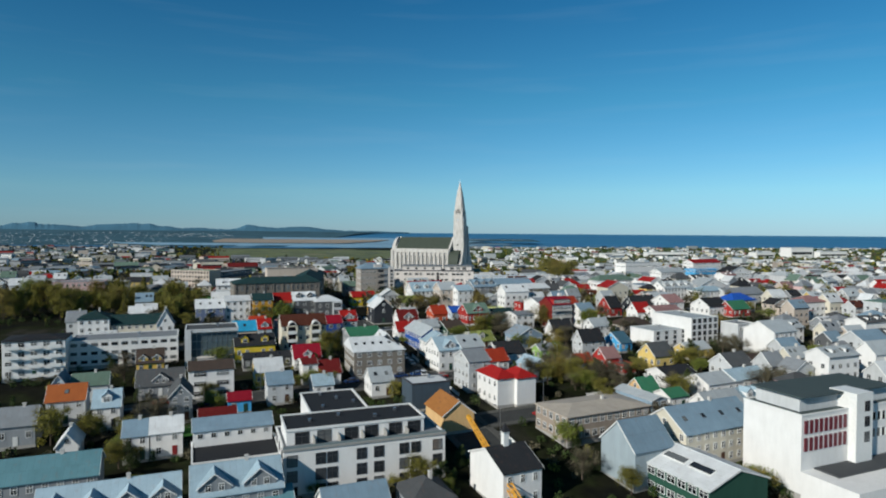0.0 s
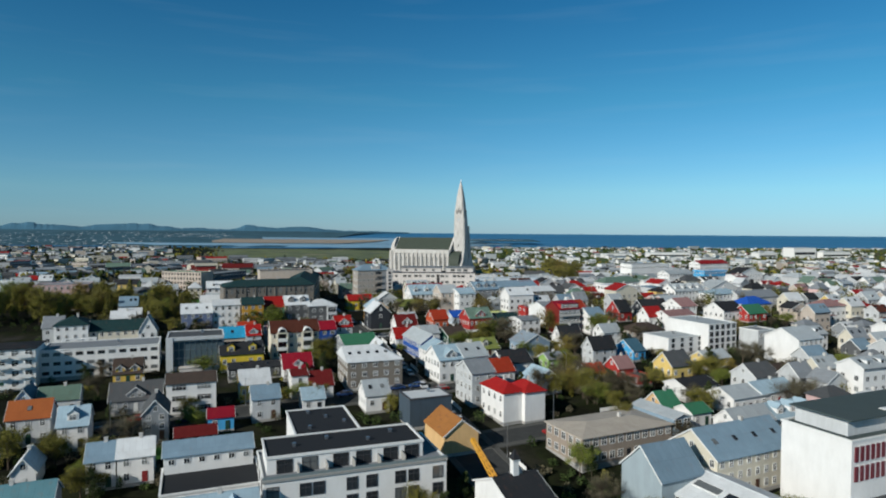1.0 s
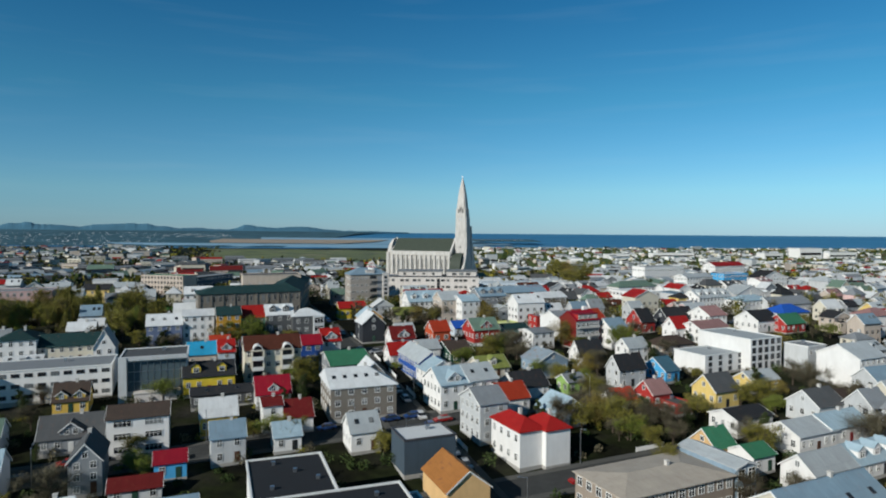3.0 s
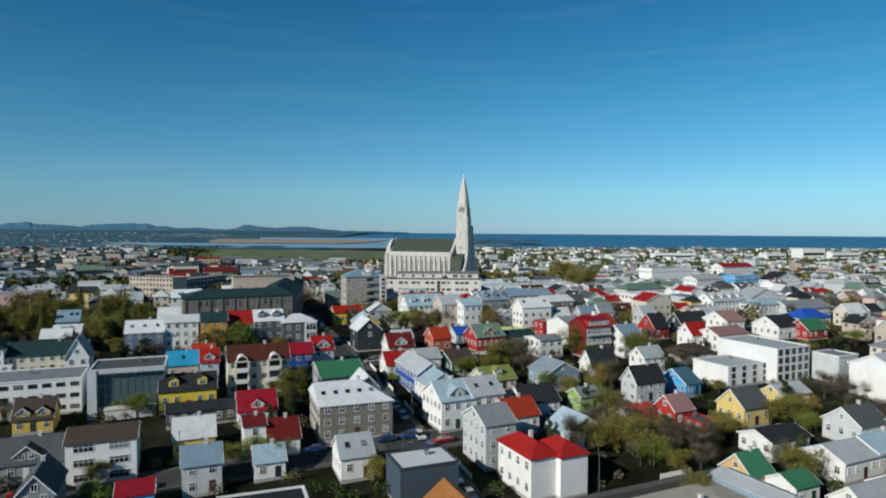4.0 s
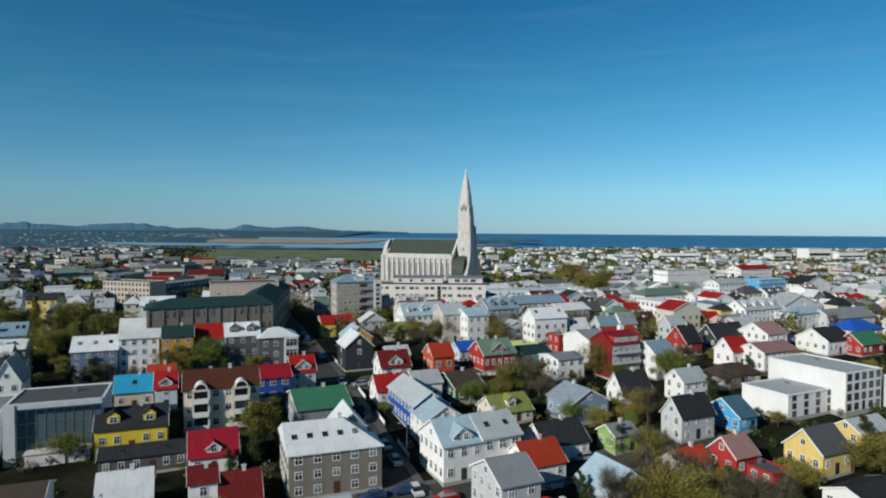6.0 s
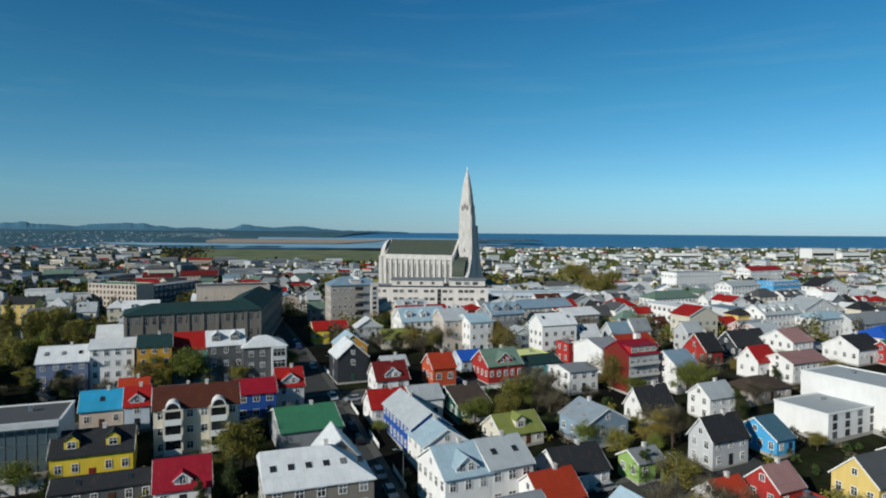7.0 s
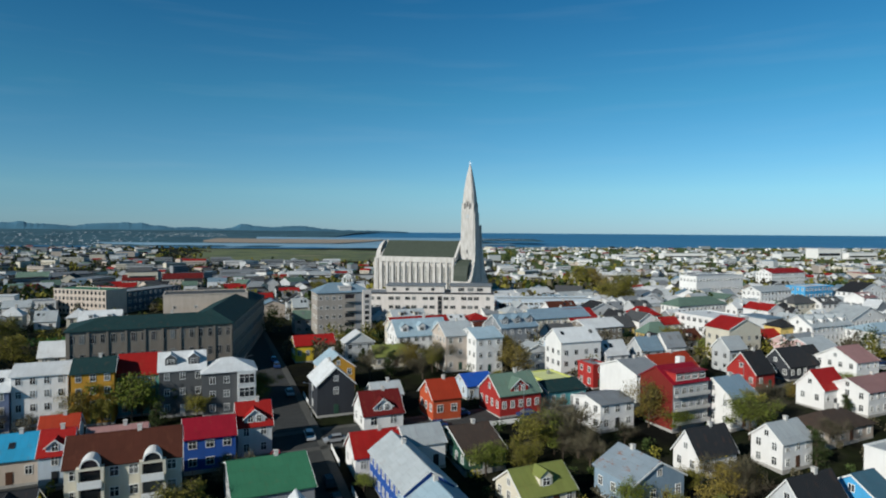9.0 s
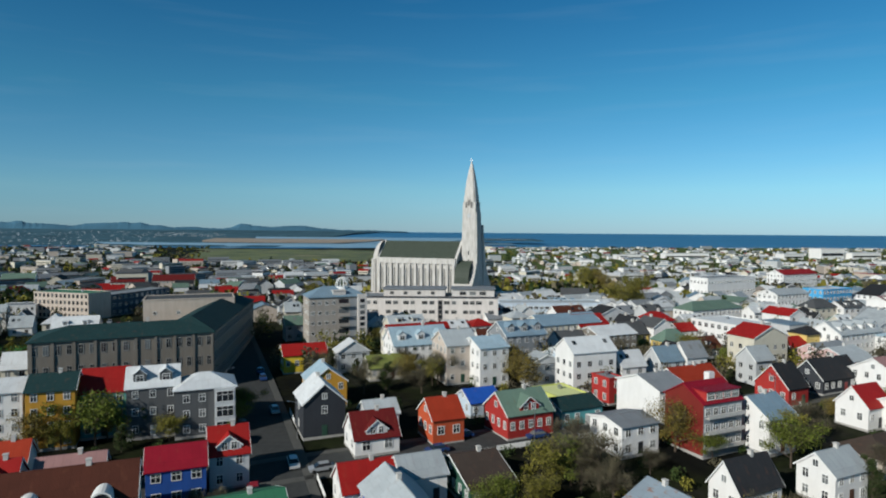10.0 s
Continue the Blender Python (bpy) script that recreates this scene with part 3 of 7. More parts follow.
# ---- ground and distance ----
def ground_sheet():
    ys = [-160, -60, 0, 60, 80] + list(range(95, 330, 9)) + list(range(330, 620, 20)) + list(range(620, 1400, 60)) + list(range(1400, 2900, 150)) + [2880]
    m, cols = Mesh(), 48
    for y in ys:
        for i in range(cols + 1):
            x = (2 * i / cols - 1) * (max(y, 0) * 1.0 + 130)
            m.v.append((x, y, ground_z(x, y)))
    for j in range(len(ys) - 1):
        for i in range(cols):
            a = j * (cols + 1) + i
            m.f.append((a, a + 1, a + cols + 2, a + cols + 1))
            m.m.append(0)
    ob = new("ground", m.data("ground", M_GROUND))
    return tagged(ob, "garden earth, grass and yards, with the shade between houses painted in", "ground", kind="structure")


ground_sheet()


def far_sheet(name, label, mat, px0, px1, rows, steps=24, wander=0, slant=0):
    """A sheet of the distance between two bearings (tangents of the angle from straight ahead, in thousandths); rows of distance and height."""
    m = Mesh()
    for j, (d, z) in enumerate(rows):
        cut = slant * (1 - j / (len(rows) - 1))
        for i in range(steps + 1):
            end = abs(2 * i / steps - 1) ** 4 * wander
            k = (px0 + (px1 - cut - px0) * i / steps + end * noise.noise(Vector((d * 0.0031 + i // (steps // 2) * 7, 1, 0))) * 2.2) / 1000
            dd = d
            if wander:
                dd = d * (1 + 0.02 * noise.noise(Vector((k * 23, d * 0.003, 0))))
            m.v.append((k * dd, 70 + dd, z(k) if callable(z) else z))
    for j in range(len(rows) - 1):
        for i in range(steps):
            a = j * (steps + 1) + i
            m.f.append((a, a + 1, a + steps + 2, a + steps + 1))
            m.m.append(0)
    return tagged(new(name, m.data(name, mat)), label, "distance", kind="structure")


def rows_of(*pairs):
    return [(d, (lambda k, d=d, p=p: 77.5 - (p + 3.8 * k) / 1000 * d)) for d, p in pairs]


far_sheet("water", "deep blue open sea reaching a level horizon", M_SEA, -1400, 1400, rows_of((2500, 31), (3300, 20.5), (4100, 11.0), (4880, 4.9)), 40)
far_sheet("backdrop", "low far shore under the hills with haze painted in", M_HAZE_LAND, -1400, -100, rows_of((2600, 29), (3200, 21), (3750, 14.0), (4300, 7.2), (4700, 3.6)), 40, 0, 160)
far_sheet("water", "pale blue bay behind the airfield", M_BAY, -520, 60, rows_of((2500, 31.5), (2700, 27.5), (2950, 23.4)), 40, 60)
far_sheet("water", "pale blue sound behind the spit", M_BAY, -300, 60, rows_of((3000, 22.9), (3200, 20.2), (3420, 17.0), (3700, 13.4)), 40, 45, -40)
far_sheet("water", "pale shallows along the coast", M_BAY, 62, 330, rows_of((2560, 29.6), (2620, 28.7), (2680, 27.9)), 40, 60)
far_sheet("backdrop", "bare tan spit of land across the bay", M_SHORE, -360, -70, rows_of((2960, 22.6), (3160, 19.6), (3420, 16.2)), 40, 30, 110)
far_sheet("backdrop", "low spit with scattered buildings reaching into the sea", M_HAZE_LAND, 40, 150, rows_of((3100, 17.5), (3180, 15.5), (3300, 13.5)), 24, 25)
far_sheet("ground", "olive airfield grass", M_FIELD, -385, 20, rows_of((1480, 49.6), (1700, 44.0), (1950, 38.6), (2150, 35.0), (2350, 32.6)), 40, 45)

far_sheet("ground", "dull green open land before the shore", M_GRASS, 0, 900, ((1130, 7.9), (1230, 6.4), (1630, 3.4), (2430, 2.75), (2808, 2.45)), 24, 0)


def mountain_range():
    m = Mesh()
    n = 260
    peaks = ((-692, 6.5, 16), (-668, 6.0, 13), (-640, 5.0, 26), (-604, 3.0, 20), (-552, 5.6, 24), (-522, 4.5, 18), (-497, 7.0, 15), (-474, 6.4, 13), (-448, 3.5, 16), (-405, 1.6, 24), (-317, 5.6, 13), (-296, 3.4, 20), (-240, 3.6, 36), (-205, 2.0, 30), (-760, 6, 40), (-850, 5, 60), (-1000, 7, 90))
    for i in range(n + 1):
        k = -1400 + (1400 - 55) * i / n
        e = -1.0 * min(1, max(0, (-60 - k) / 120)) + sum(1.12 * h * math.exp(-(((k - c) / w) ** 2)) for c, h, w in peaks)
        e = -5.2 + (e + 5.2) * min(1, max(0, (-62 - k) / 170)) ** 0.6
        e += min(1, (-55 - k) / 90) * (0.8 * noise.noise(Vector((k * 0.03, 0, 0))) + 2.1 * abs(noise.noise(Vector((k * 0.09, 5, 0)))) + 0.8 * noise.noise(Vector((k * 0.25, 9, 0))))
        d = 4850
        for q, dd in ((-5.5, d - 120), (e * 0.55 - 1.0, d), (e, d + 60)):
            m.v.append((k / 1000 * dd, 70 + dd, 77.5 + (max(q, -5.2) - 3.8 * k / 1000) / 1000 * dd))
    for i in range(n):
        for r in range(2):
            a = i * 3 + r
            m.f.append((a, a + 3, a + 4, a + 1))
            m.m.append(0)
    tagged(new("backdrop", m.data("backdrop", M_HAZE_MOUNT)), "far range of low mountains with blue haze painted in", "mountains", kind="structure")


mountain_range()


def far_shore_town():
    """Pale specks of houses on the low shore across the bay."""
    m, r = Mesh(), random.Random(3)
    for _ in range(620):
        k = -1.0 + 0.66 * r.random() ** 0.8 if r.random() < 0.85 else r.uniform(0.04, 0.13)
        d = r.uniform(2700, 4300) if k < -0.45 else (r.uniform(3750, 4200) if k < 0 else 3200)
        p = float(np.interp(d, (2600, 3200, 4300, 4700), (29, 21, 7.2, 3.6))) if k < 0 else 15.5
        z = 77.5 - (p + 3.8 * k) / 1000 * d
        L, h = r.uniform(4, 13), r.uniform(1.2, 3.0)
        m.box(k * d - L / 2, k * d + L / 2, 70 + d, 78 + d, z - 3, z + h, r.choice((0, 0, 1, 2)))
    tagged(new("far_shore_town", m.data("far_shore_town", WM["ltgrey"], WM["ltgrey"], WM["grey"])), "pale specks of houses on the far shore", "town", kind="stuff")


far_shore_town()

# ---- the church ----
M_CHURCH = wall_mat("church_concrete", (0.66, 0.635, 0.60), 0.8, 0.55, 0.0)
M_LOUVRE = plain("belfry_louvre", (0.16, 0.15, 0.14), 0.8)
M_CHROOF = roof_mat("church_roof", (0.06, 0.075, 0.058), 0.6, 0.0)


def church():
    ch = thing("church", pose(11.8, 443.5, 38.0, 0, 0, -23), "tall pale concrete church with stepped tower and long nave", "church")
    tower = Mesh()
    # shaft of upright columns, taller towards the middle of each face, drawn in towards the top
    for side in range(4):
        q = Matrix.Rotation(side * math.pi / 2, 4, "Z")
        for i in range(5):
            u = (i - 2) * 1.55
            part("tower_column", Mesh().prism([(u - 0.74, -4.15), (u + 0.74, -4.15), (u + 0.74, -3.6), (u - 0.74, -3.6)], 0, (51, 53, 54.5, 53, 51)[i], 0, [(u * 0.8 - 0.6, -3.35), (u * 0.8 + 0.6, -3.35), (u * 0.8 + 0.6, -2.9), (u * 0.8 - 0.6, -2.9)]), M_CHURCH, ch, m=q)
    tower.prism([(-4.0, -4.0), (4.0, -4.0), (4.0, 4.0), (-4.0, 4.0)], 0, 53, 0, [(-3.2, -3.2), (3.2, -3.2), (3.2, 3.2), (-3.2, 3.2)])
    part("tower", tower, M_CHURCH, ch)
    spire = Mesh()
    prof = ((51, 3.2), (55, 3.0), (59, 2.6), (63, 2.1), (67, 1.45), (70.5, 0.75), (72.9, 0.18))
    for (z0, r0), (z1, r1) in zip(prof, prof[1:]):
        ring = [(r0 * x, r0 * y) for x, y in ((-1, -0.72), (-0.72, -1), (0.72, -1), (1, -0.72), (1, 0.72), (0.72, 1), (-0.72, 1), (-1, 0.72))]
        top = [(x * r1 / r0, y * r1 / r0) for x, y in ring]
        spire.prism(ring, z0, z1, 0, top)
    part("spire", spire, M_CHURCH, ch)
    part("cross", Mesh().box(-0.12, 0.12, -0.12, 0.12, 71.8, 74.5).box(-0.65, 0.65, -0.1, 0.1, 73.2, 73.45), M_METAL, ch)
    # flat columns before the front, and two wings of columns that sweep down from it
    for i in range(7):
        y, top = (i - 3) * 1.15, 52.5 - abs(i - 3) * 1.4
        part("front_column", Mesh().prism([(3.6, y - 0.42), (5.0, y - 0.42), (5.0, y + 0.42), (3.6, y + 0.42)], 0, top, 0, [(2.9, y * 0.8 - 0.34), (3.75, y * 0.8 - 0.34), (3.75, y * 0.8 + 0.34), (2.9, y * 0.8 + 0.34)]), M_CHURCH, ch)
    for s in (-1, 1):
        for i in range(11):
            y = s * (4.5 + i * 1.05)
            top = 9 + 41 * math.exp(-(abs(y) - 3.4) / 5.2) * (1 if s > 0 else 0.55)
            part("wing_column", Mesh().prism([(2.6, y - 0.4), (5.3, y - 0.4), (5.3, y + 0.4), (2.6, y + 0.4)], 0, top, 0, [(2.7, y - 0.34), (4.6, y - 0.34), (4.6, y + 0.34), (2.7, y + 0.34)]), M_CHURCH, ch)
        arc = [(s * (4.0 + 7.0 * math.sin(math.pi * k / 12)), 14.5 + 10.5 * math.cos(math.pi * k / 12)) for k in range(7)] + [(s * 4.0, 14.5)]
        cap = Mesh()
        cap.v = [(x, y, z) for x in (-4.6, 2.6) for y, z in arc]
        cap.f = [(i, (i + 1) % 8, 8 + (i + 1) % 8, 8 + i) for i in range(8)] + [tuple(range(8)), tuple(range(15, 7, -1))]
        cap.m = [0] * len(cap.f)
        part("wing_roof", cap, M_CHROOF, ch)
        part("wing_wall", Mesh().box(-4.6, 2.6, min(s * 4.0, s * 10.8), max(s * 4.0, s * 10.8), 0, 15), M_CHURCH, ch)
    # belfry openings, clock and slots on each face
    for side in range(4):
        q = Matrix.Rotation(side * math.pi / 2, 4, "Z")
        for u in (-2.1, 0, 2.1):
            o = part("belfry_opening", Mesh().prism([(-0.5, 0), (0.5, 0), (0.5, 0.12), (-0.5, 0.12)], 0, 2.6), M_LOUVRE, ch, m=q @ pose(u * 0.62, -3.5, 50.4 + (1.0 if u == 0 else 0)))
            part("arch", Mesh().box(-0.62, -0.5, -0.05, 0.1, 0, 2.7).box(0.5, 0.62, -0.05, 0.1, 0, 2.7).box(-0.62, 0.62, -0.05, 0.1, 2.7, 2.9), M_CHURCH, o)
        clock = Mesh().prism([(0.95 * math.cos(i * math.pi / 12), 0.95 * math.sin(i * math.pi / 12)) for i in range(24)], 0, 0.1)
        part("clock_dial", clock, WM["ltgrey"], ch, m=q @ pose(0, -3.55, 46.6, 90))
        for z in (20, 24, 28):
            part("slot_window", Mesh().box(-0.22, 0.22, 0, 0.1, 0, 1.8), M_GLASS, ch, m=q @ pose(0, -4.2 + (z - 8) * 0.0145, z))
    # nave
    x0, x1, w, eave, rise = -47.0, -4.4, 8.4, 25.5, 8.5
    L = x1 - x0
    nave = gable_walls(L, 2 * w, eave, rise, deep=1)
    part("nave_wall", nave, M_CHURCH, ch, m=pose((x0 + x1) / 2, 0, 0))
    part("nave_roof", gable_roof(L - 1.6, 2 * w, eave, rise, 0.3, 0.3), M_CHROOF, ch, m=pose((x0 + x1) / 2, 0, 0.05))
    for x in (x0 + 0.2, x1 - 0.4):
        cop = Mesh()
        for s in (-1, 1):
            q = [(x - 0.6, s * (w + 0.3), eave), (x + 0.6, s * (w + 0.3), eave), (x + 0.6, 0, eave + rise + 0.6), (x - 0.6, 0, eave + rise + 0.6)]
            cop.slab(q if s < 0 else q[::-1], 1.2)
        part("gable_coping", cop, M_CHURCH, ch)
    for s in (-1, 1):
        for i in range(13):
            x = x0 + 1.2 + i * (L - 2.4) / 12
            y0, y1 = sorted((s * w, s * (w + 1.0)))
            part("pilaster", Mesh().box(x - 0.62, x + 0.62, y0, y1, -1, eave - 3).box(x - 0.55, x + 0.55, *sorted((s * w, s * (w + 0.7))), eave - 3, eave + 0.5), M_CHURCH, ch)
            if i < 12:
                xm = x + (L - 2.4) / 24
                wn_ = part("nave_window", Mesh().box(xm - 0.34, xm + 0.34, *sorted((s * w, s * (w + 0.06))), 6, eave - 4.5), M_GLASS, ch)
                part("mullion", Mesh().box(xm - 0.08, xm + 0.08, *sorted((s * w, s * (w + 0.14))), 6, eave - 4.5), M_CHURCH, wn_)
        part("cornice", Mesh().box(x0 + 0.4, x1 - 0.4, *sorted((s * w, s * (w + 0.85))), eave - 2.2, eave + 0.55), M_CHURCH, ch)
        part("aisle", Mesh().box(x0 + 0.5, x1, *sorted((s * w, s * (w + 3.2))), -1, 7.5), M_CHURCH, ch)
    # apse
    apse, k = Mesh(), 14
    ring = [(x0 - 5.6 * math.sin(math.pi * i / k), 8.2 * math.cos(math.pi * i / k)) for i in range(k + 1)]
    apse.prism(ring, -1, 24)
    part("apse", apse, M_CHURCH, ch)
    dome = Mesh()
    for j in range(6):
        a0, a1 = math.pi / 2 * j / 6, math.pi / 2 * (j + 1) / 6
        c0, c1 = math.cos(a0), math.cos(a1)
        for i in range(k):
            pts = []
            for c, a, ii in ((c0, a0, i), (c0, a0, i + 1), (c1, a1, i + 1), (c1, a1, i)):
                pts.append((x0 + (ring[ii][0] - x0) * c, ring[ii][1] * c, 24 + 10.5 * math.sin(a)))
            dome.face(pts)
    part("apse_dome", dome, M_CHURCH, ch)
    for i in range(1, k):
        x, y = ring[i]
        d = Vector((x - x0, y)).normalized()
        part("apse_buttress", Mesh().beam((x + d.x * 0.5, y + d.y * 0.5, -1), (x + d.x * 0.35, y + d.y * 0.35, 25), 0.65, 0.45, 6), M_CHURCH, ch)
    FOOT.append((-10, 443, 40))


church()

# ---- houses that can be told apart ----
house(-93, 249.6, 22, 10.6, 10, 8.3, roof='gx', rise=3, wall='slateblue', rf='whitemetal', skylights=3)
house(-83.6, 253.9, 22, 9.7, 9, 10.6, roof='gx', rise=1.6, wall='white', rf='whitemetal', storeys=4)
house(-74, 255.6, 22, 7.7, 9, 10.7, roof='gx', rise=2.2, wall='ochre', rf='dkgreen', storeys=4)
house(-67.9, 262.1, 22, 7.9, 10, 8.8, roof='gx', rise=3.5, wall='teal', rf='red')
house(-58.5, 261.8, 22, 9.1, 9, 9.8, roof='gx', rise=3, wall='dkgrey', rf='whitemetal', dormers=2)
terrace_end = house(-49.0, 263.0, 22, 10.8, 9.5, 9.2, roof='hip', rise=2.2, wall='dkgrey', rf='whitemetal', sides=())
house(-72.9, 229.2, 22, 8, 8, 4.4, roof='gx', rise=3, wall='beige', rf='cyan', skylights=1)
house(-65.8, 229.6, 22, 4.7, 8, 5.1, roof='gx', rise=3, wall='paleblue', rf='red', dormers=1, dkind='cross', dsize=2.6)
arch_size = (15.1, 8.5, 8.9)
arch = house(-49.3, 219.2, 22, 15.1, 8.5, 8.9, roof='gx', rise=3.1, wall='cream', rf='brown', sides=('front', 'right'), storeys=3, win=(1.1, 1.3), label='cream apartment house with brown roof and arched gables', name='apartment_building', category='apartment building')
house(-42.7, 234.8, 22, 8.3, 7, 5.9, roof='gx', rise=2.3, wall='blue', rf='crimson', door=False, win=(1.2, 1.2), pitch=2.5)
house(-36.8, 240.6, 22, 5.9, 7.5, 5.6, roof='gx', rise=3.3, wall='ltgrey', rf='red', dormers=1, dkind='cross', dsize=3.6, door=False)
house(-26.3, 262.6, 22, 8, 10, 6.8, roof='gy', rise=3.5, wall='black', rf='whitemetal', pitch=6.0, sides=('front', 'left'))
house(-15, 253.2, 22, 8.1, 8, 3.3, roof='gx', rise=3.6, wall='white', rf='dkred', dormers=1, dkind='cross', dsize=3.8, win=(1.3, 1.5), pitch=2.6, door=False)
house(-2.4, 258.8, 22, 6.2, 8, 4.8, roof='gx', rise=3, wall='vermilion', rf='orangered', win=(1.2, 1.4), door=False)
house(5.6, 274, 25, 7.2, 7, 3.2, roof='gx', rise=2, wall='paleblue', rf='blue')
house(12.9, 262.5, 25, 10.1, 9, 4.8, roof='gx', rise=3.4, wall='redpaint', rf='greygreen', dormers=1, dkind='cross', dsize=4.2, pitch=1.8, win=(0.8, 1.4), door=False)
house(23.9, 277.1, 25, 8, 10, 3.7, roof='flat', rise=2.2, wall='lime', rf='lime')
house(24.4, 268.6, 25, 10.1, 8, 3.7, roof='gx', rise=1.5, wall='teal', rf='dkgreen')
house(31.2, 254, 25, 8.4, 8.8, 5.4, roof='gx', rise=0.9, wall='white', rf='grey', win=(1.1, 1.3), pitch=2.6)
house(35.6, 282, 25, 4.1, 6, 5.8, roof='flat', rise=2.2, wall='redpaint', rf='grey')
house(41.8, 270.2, 25, 7.9, 12.5, 7.6, roof='gx', rise=2, wall='white', rf='grey', sides=('front',))
house(53.1, 279.4, 25, 12.5, 9, 5.8, roof='gx', rise=3, wall='white', rf='orangered')
crim_size = (9.5, 9.0, 9.6)
crim = house(45.9, 254.6, 25, 9.5, 9.0, 9.6, roof='gx', rise=2.6, wall='crimson', rf='crimson', dormers=0, sides=(), storeys=3, trim=False)
house(74.2, 247.6, 25, 13.4, 8, 2.9, roof='hip', rise=2.5, wall='beige', rf='dkbrown')
house(20.7, 204.5, 25, 9.9, 8, 3.4, roof='gx', rise=3.2, wall='white', rf='black')
house(56.9, 255, 25, 7.2, 9, 6.6, roof='gx', rise=3, wall='white', rf='bluegrey')
house(75.4, 282.2, 25, 6.6, 8.5, 4.3, roof='gx', rise=4.5, wall='redpaint', rf='black', sides=('left', 'front'))
house(92.3, 292.8, 25, 14.6, 8, 3.7, roof='gx', rise=4, wall='black', rf='black', dormers=0)
house(83.7, 266.6, 25, 7.6, 6.6, 4.8, roof='gx', rise=3.5, wall='white', rf='red')
house(58.1, 235.7, 25, 7.7, 6.2, 5, roof='gx', rise=2.5, wall='white', rf='ltgrey')
house(43.4, 233, 25, 8.8, 5.6, 3.7, roof='gx', rise=3.8, wall='white', rf='black')
house(49.7, 213.1, 25, 9, 5.6, 5.2, roof='gx', rise=3.5, wall='ltgrey', rf='black')
house(61.2, 219, 25, 5, 9.4, 3.3, roof='gx', rise=3, wall='skyblue', rf='steelblue')
house(79.2, 228.9, 25, 16, 11.8, 5.3, roof='flat', rise=2.2, wall='white', rf='ltgrey', sides=('front',), storeys=3, win=(1.1, 1.1), pitch=3.6, frames='dark', door=False)
house(90.8, 234.8, 25, 13.1, 19.4, 9, roof='flat', rise=2.2, wall='white', rf='ltgrey', sides=('front',), storeys=4, win=(1.3, 1.4), frames='dark')
house(68.0, 198.6, 25, 8, 7.5, 4.5, roof='gx', rise=3.5, wall='yellow', rf='dkgrey', sides=('left', 'front'))
house(84.6, 211.3, 25, 10.1, 6.3, 2.9, roof='gx', rise=2, wall='yellow', rf='ltgrey')
house(54.2, 168.1, 25, 5.6, 6.7, 3.5, roof='gx', rise=3, wall='peach', rf='green')
house(113.1, 215.7, 25, 11.4, 12.1, 8.3, roof='gx', rise=3, wall='white', rf='ltgrey', sides=('front',))
house(87.5, 189, 25, 9.2, 8.2, 4.5, roof='gx', rise=3, wall='ltgrey', rf='dkgrey')
house(97.5, 193.9, 25, 12.5, 9, 3.4, roof='gx', rise=2.5, wall='dkgrey', rf='dkbrown')
house(67.3, 183.6, 25, 11.2, 7.7, 3.5, roof='gx', rise=1.5, wall='white', rf='black')
house(51.8, 197.4, 25, 5.6, 6.3, 4, roof='gx', rise=2.8, wall='redpaint', rf='redgrey')
house(55.9, 194.3, 25, 4.8, 7.3, 2.5, roof='flat', rise=2.2, wall='redpaint', rf='dkgrey')
house(43.3, 196.7, 25, 6.4, 5.5, 2.6, roof='gx', rise=2.2, wall='white', rf='orangered')
house(-63.8, 171.7, 22, 11.4, 9, 7.9, roof='gx', rise=1.6, wall='white', rf='dkbrown', chimneys=0, storeys=3, win=(3.1, 1.2), pitch=3.7, label='white three-storey block with long windows and brown roof', door=False, frames='white', bars=3)
house(-50.8, 181.1, 22, 7.6, 8, 4.5, roof='gx', rise=3, wall='yellowpale', rf='whitemetal', pitch=1.5, win=(0.8, 1.2))
house(-44, 167.3, 22, 6.5, 7, 5.4, roof='gx', rise=2.4, wall='ltgrey', rf='bluegrey')
house(-39.5, 183, 22, 4.2, 8, 6.1, roof='gx', rise=0.9, wall='white', rf='dkred')
house(-33.8, 183.3, 22, 6.2, 8, 3.5, roof='gx', rise=3, wall='white', rf='dkred')
house(-43.6, 198.7, 22, 8.3, 8, 3.4, roof='gx', rise=3.5, wall='white', rf='crimson', dormers=1, dkind='cross', dsize=2.4)
stone_house = house(-21.4, 194.2, 20, 15.5, 14.8, 7.5, roof='gx', rise=3.2, wall='stone', rf='whitemetal', skylights=6, storeys=3, hip_end=True, win=(1.1, 1.2), pitch=2.6)
house(-17.7, 173.1, 22, 6.2, 7.5, 4.4, roof='gx', rise=3, wall='white', rf='ltgrey', skylights=2)
house(-4.4, 164.2, 22, 10.5, 8.1, 6.8, roof='flat', rise=2.2, wall='darkblue', rf='whitemetal', sides=())
house(14.5, 167.7, 25, 5.6, 11.1, 7.4, roof='hip', rise=2, wall='white', rf='red', sides=('left',))
house(20.4, 167.3, 25, 5.7, 8, 7.4, roof='hip', rise=2, wall='white', rf='red', sides=())
house(8.4, 179.1, 25, 6.7, 9.4, 8.4, roof='gx', rise=2.5, wall='ltgrey', rf='grey')
house(15.4, 195.6, 25, 7.8, 8, 3.5, roof='gx', rise=3, wall='white', rf='orangered')
house(0.3, 197.2, 25, 7.8, 10.5, 6.7, roof='gx', rise=3.2, wall='white', rf='paleblue', dormers=1, dkind='cross', dsize=3.6, storeys=2, win=(0.9, 1.4), pitch=1.9, sides=('front', 'left'))
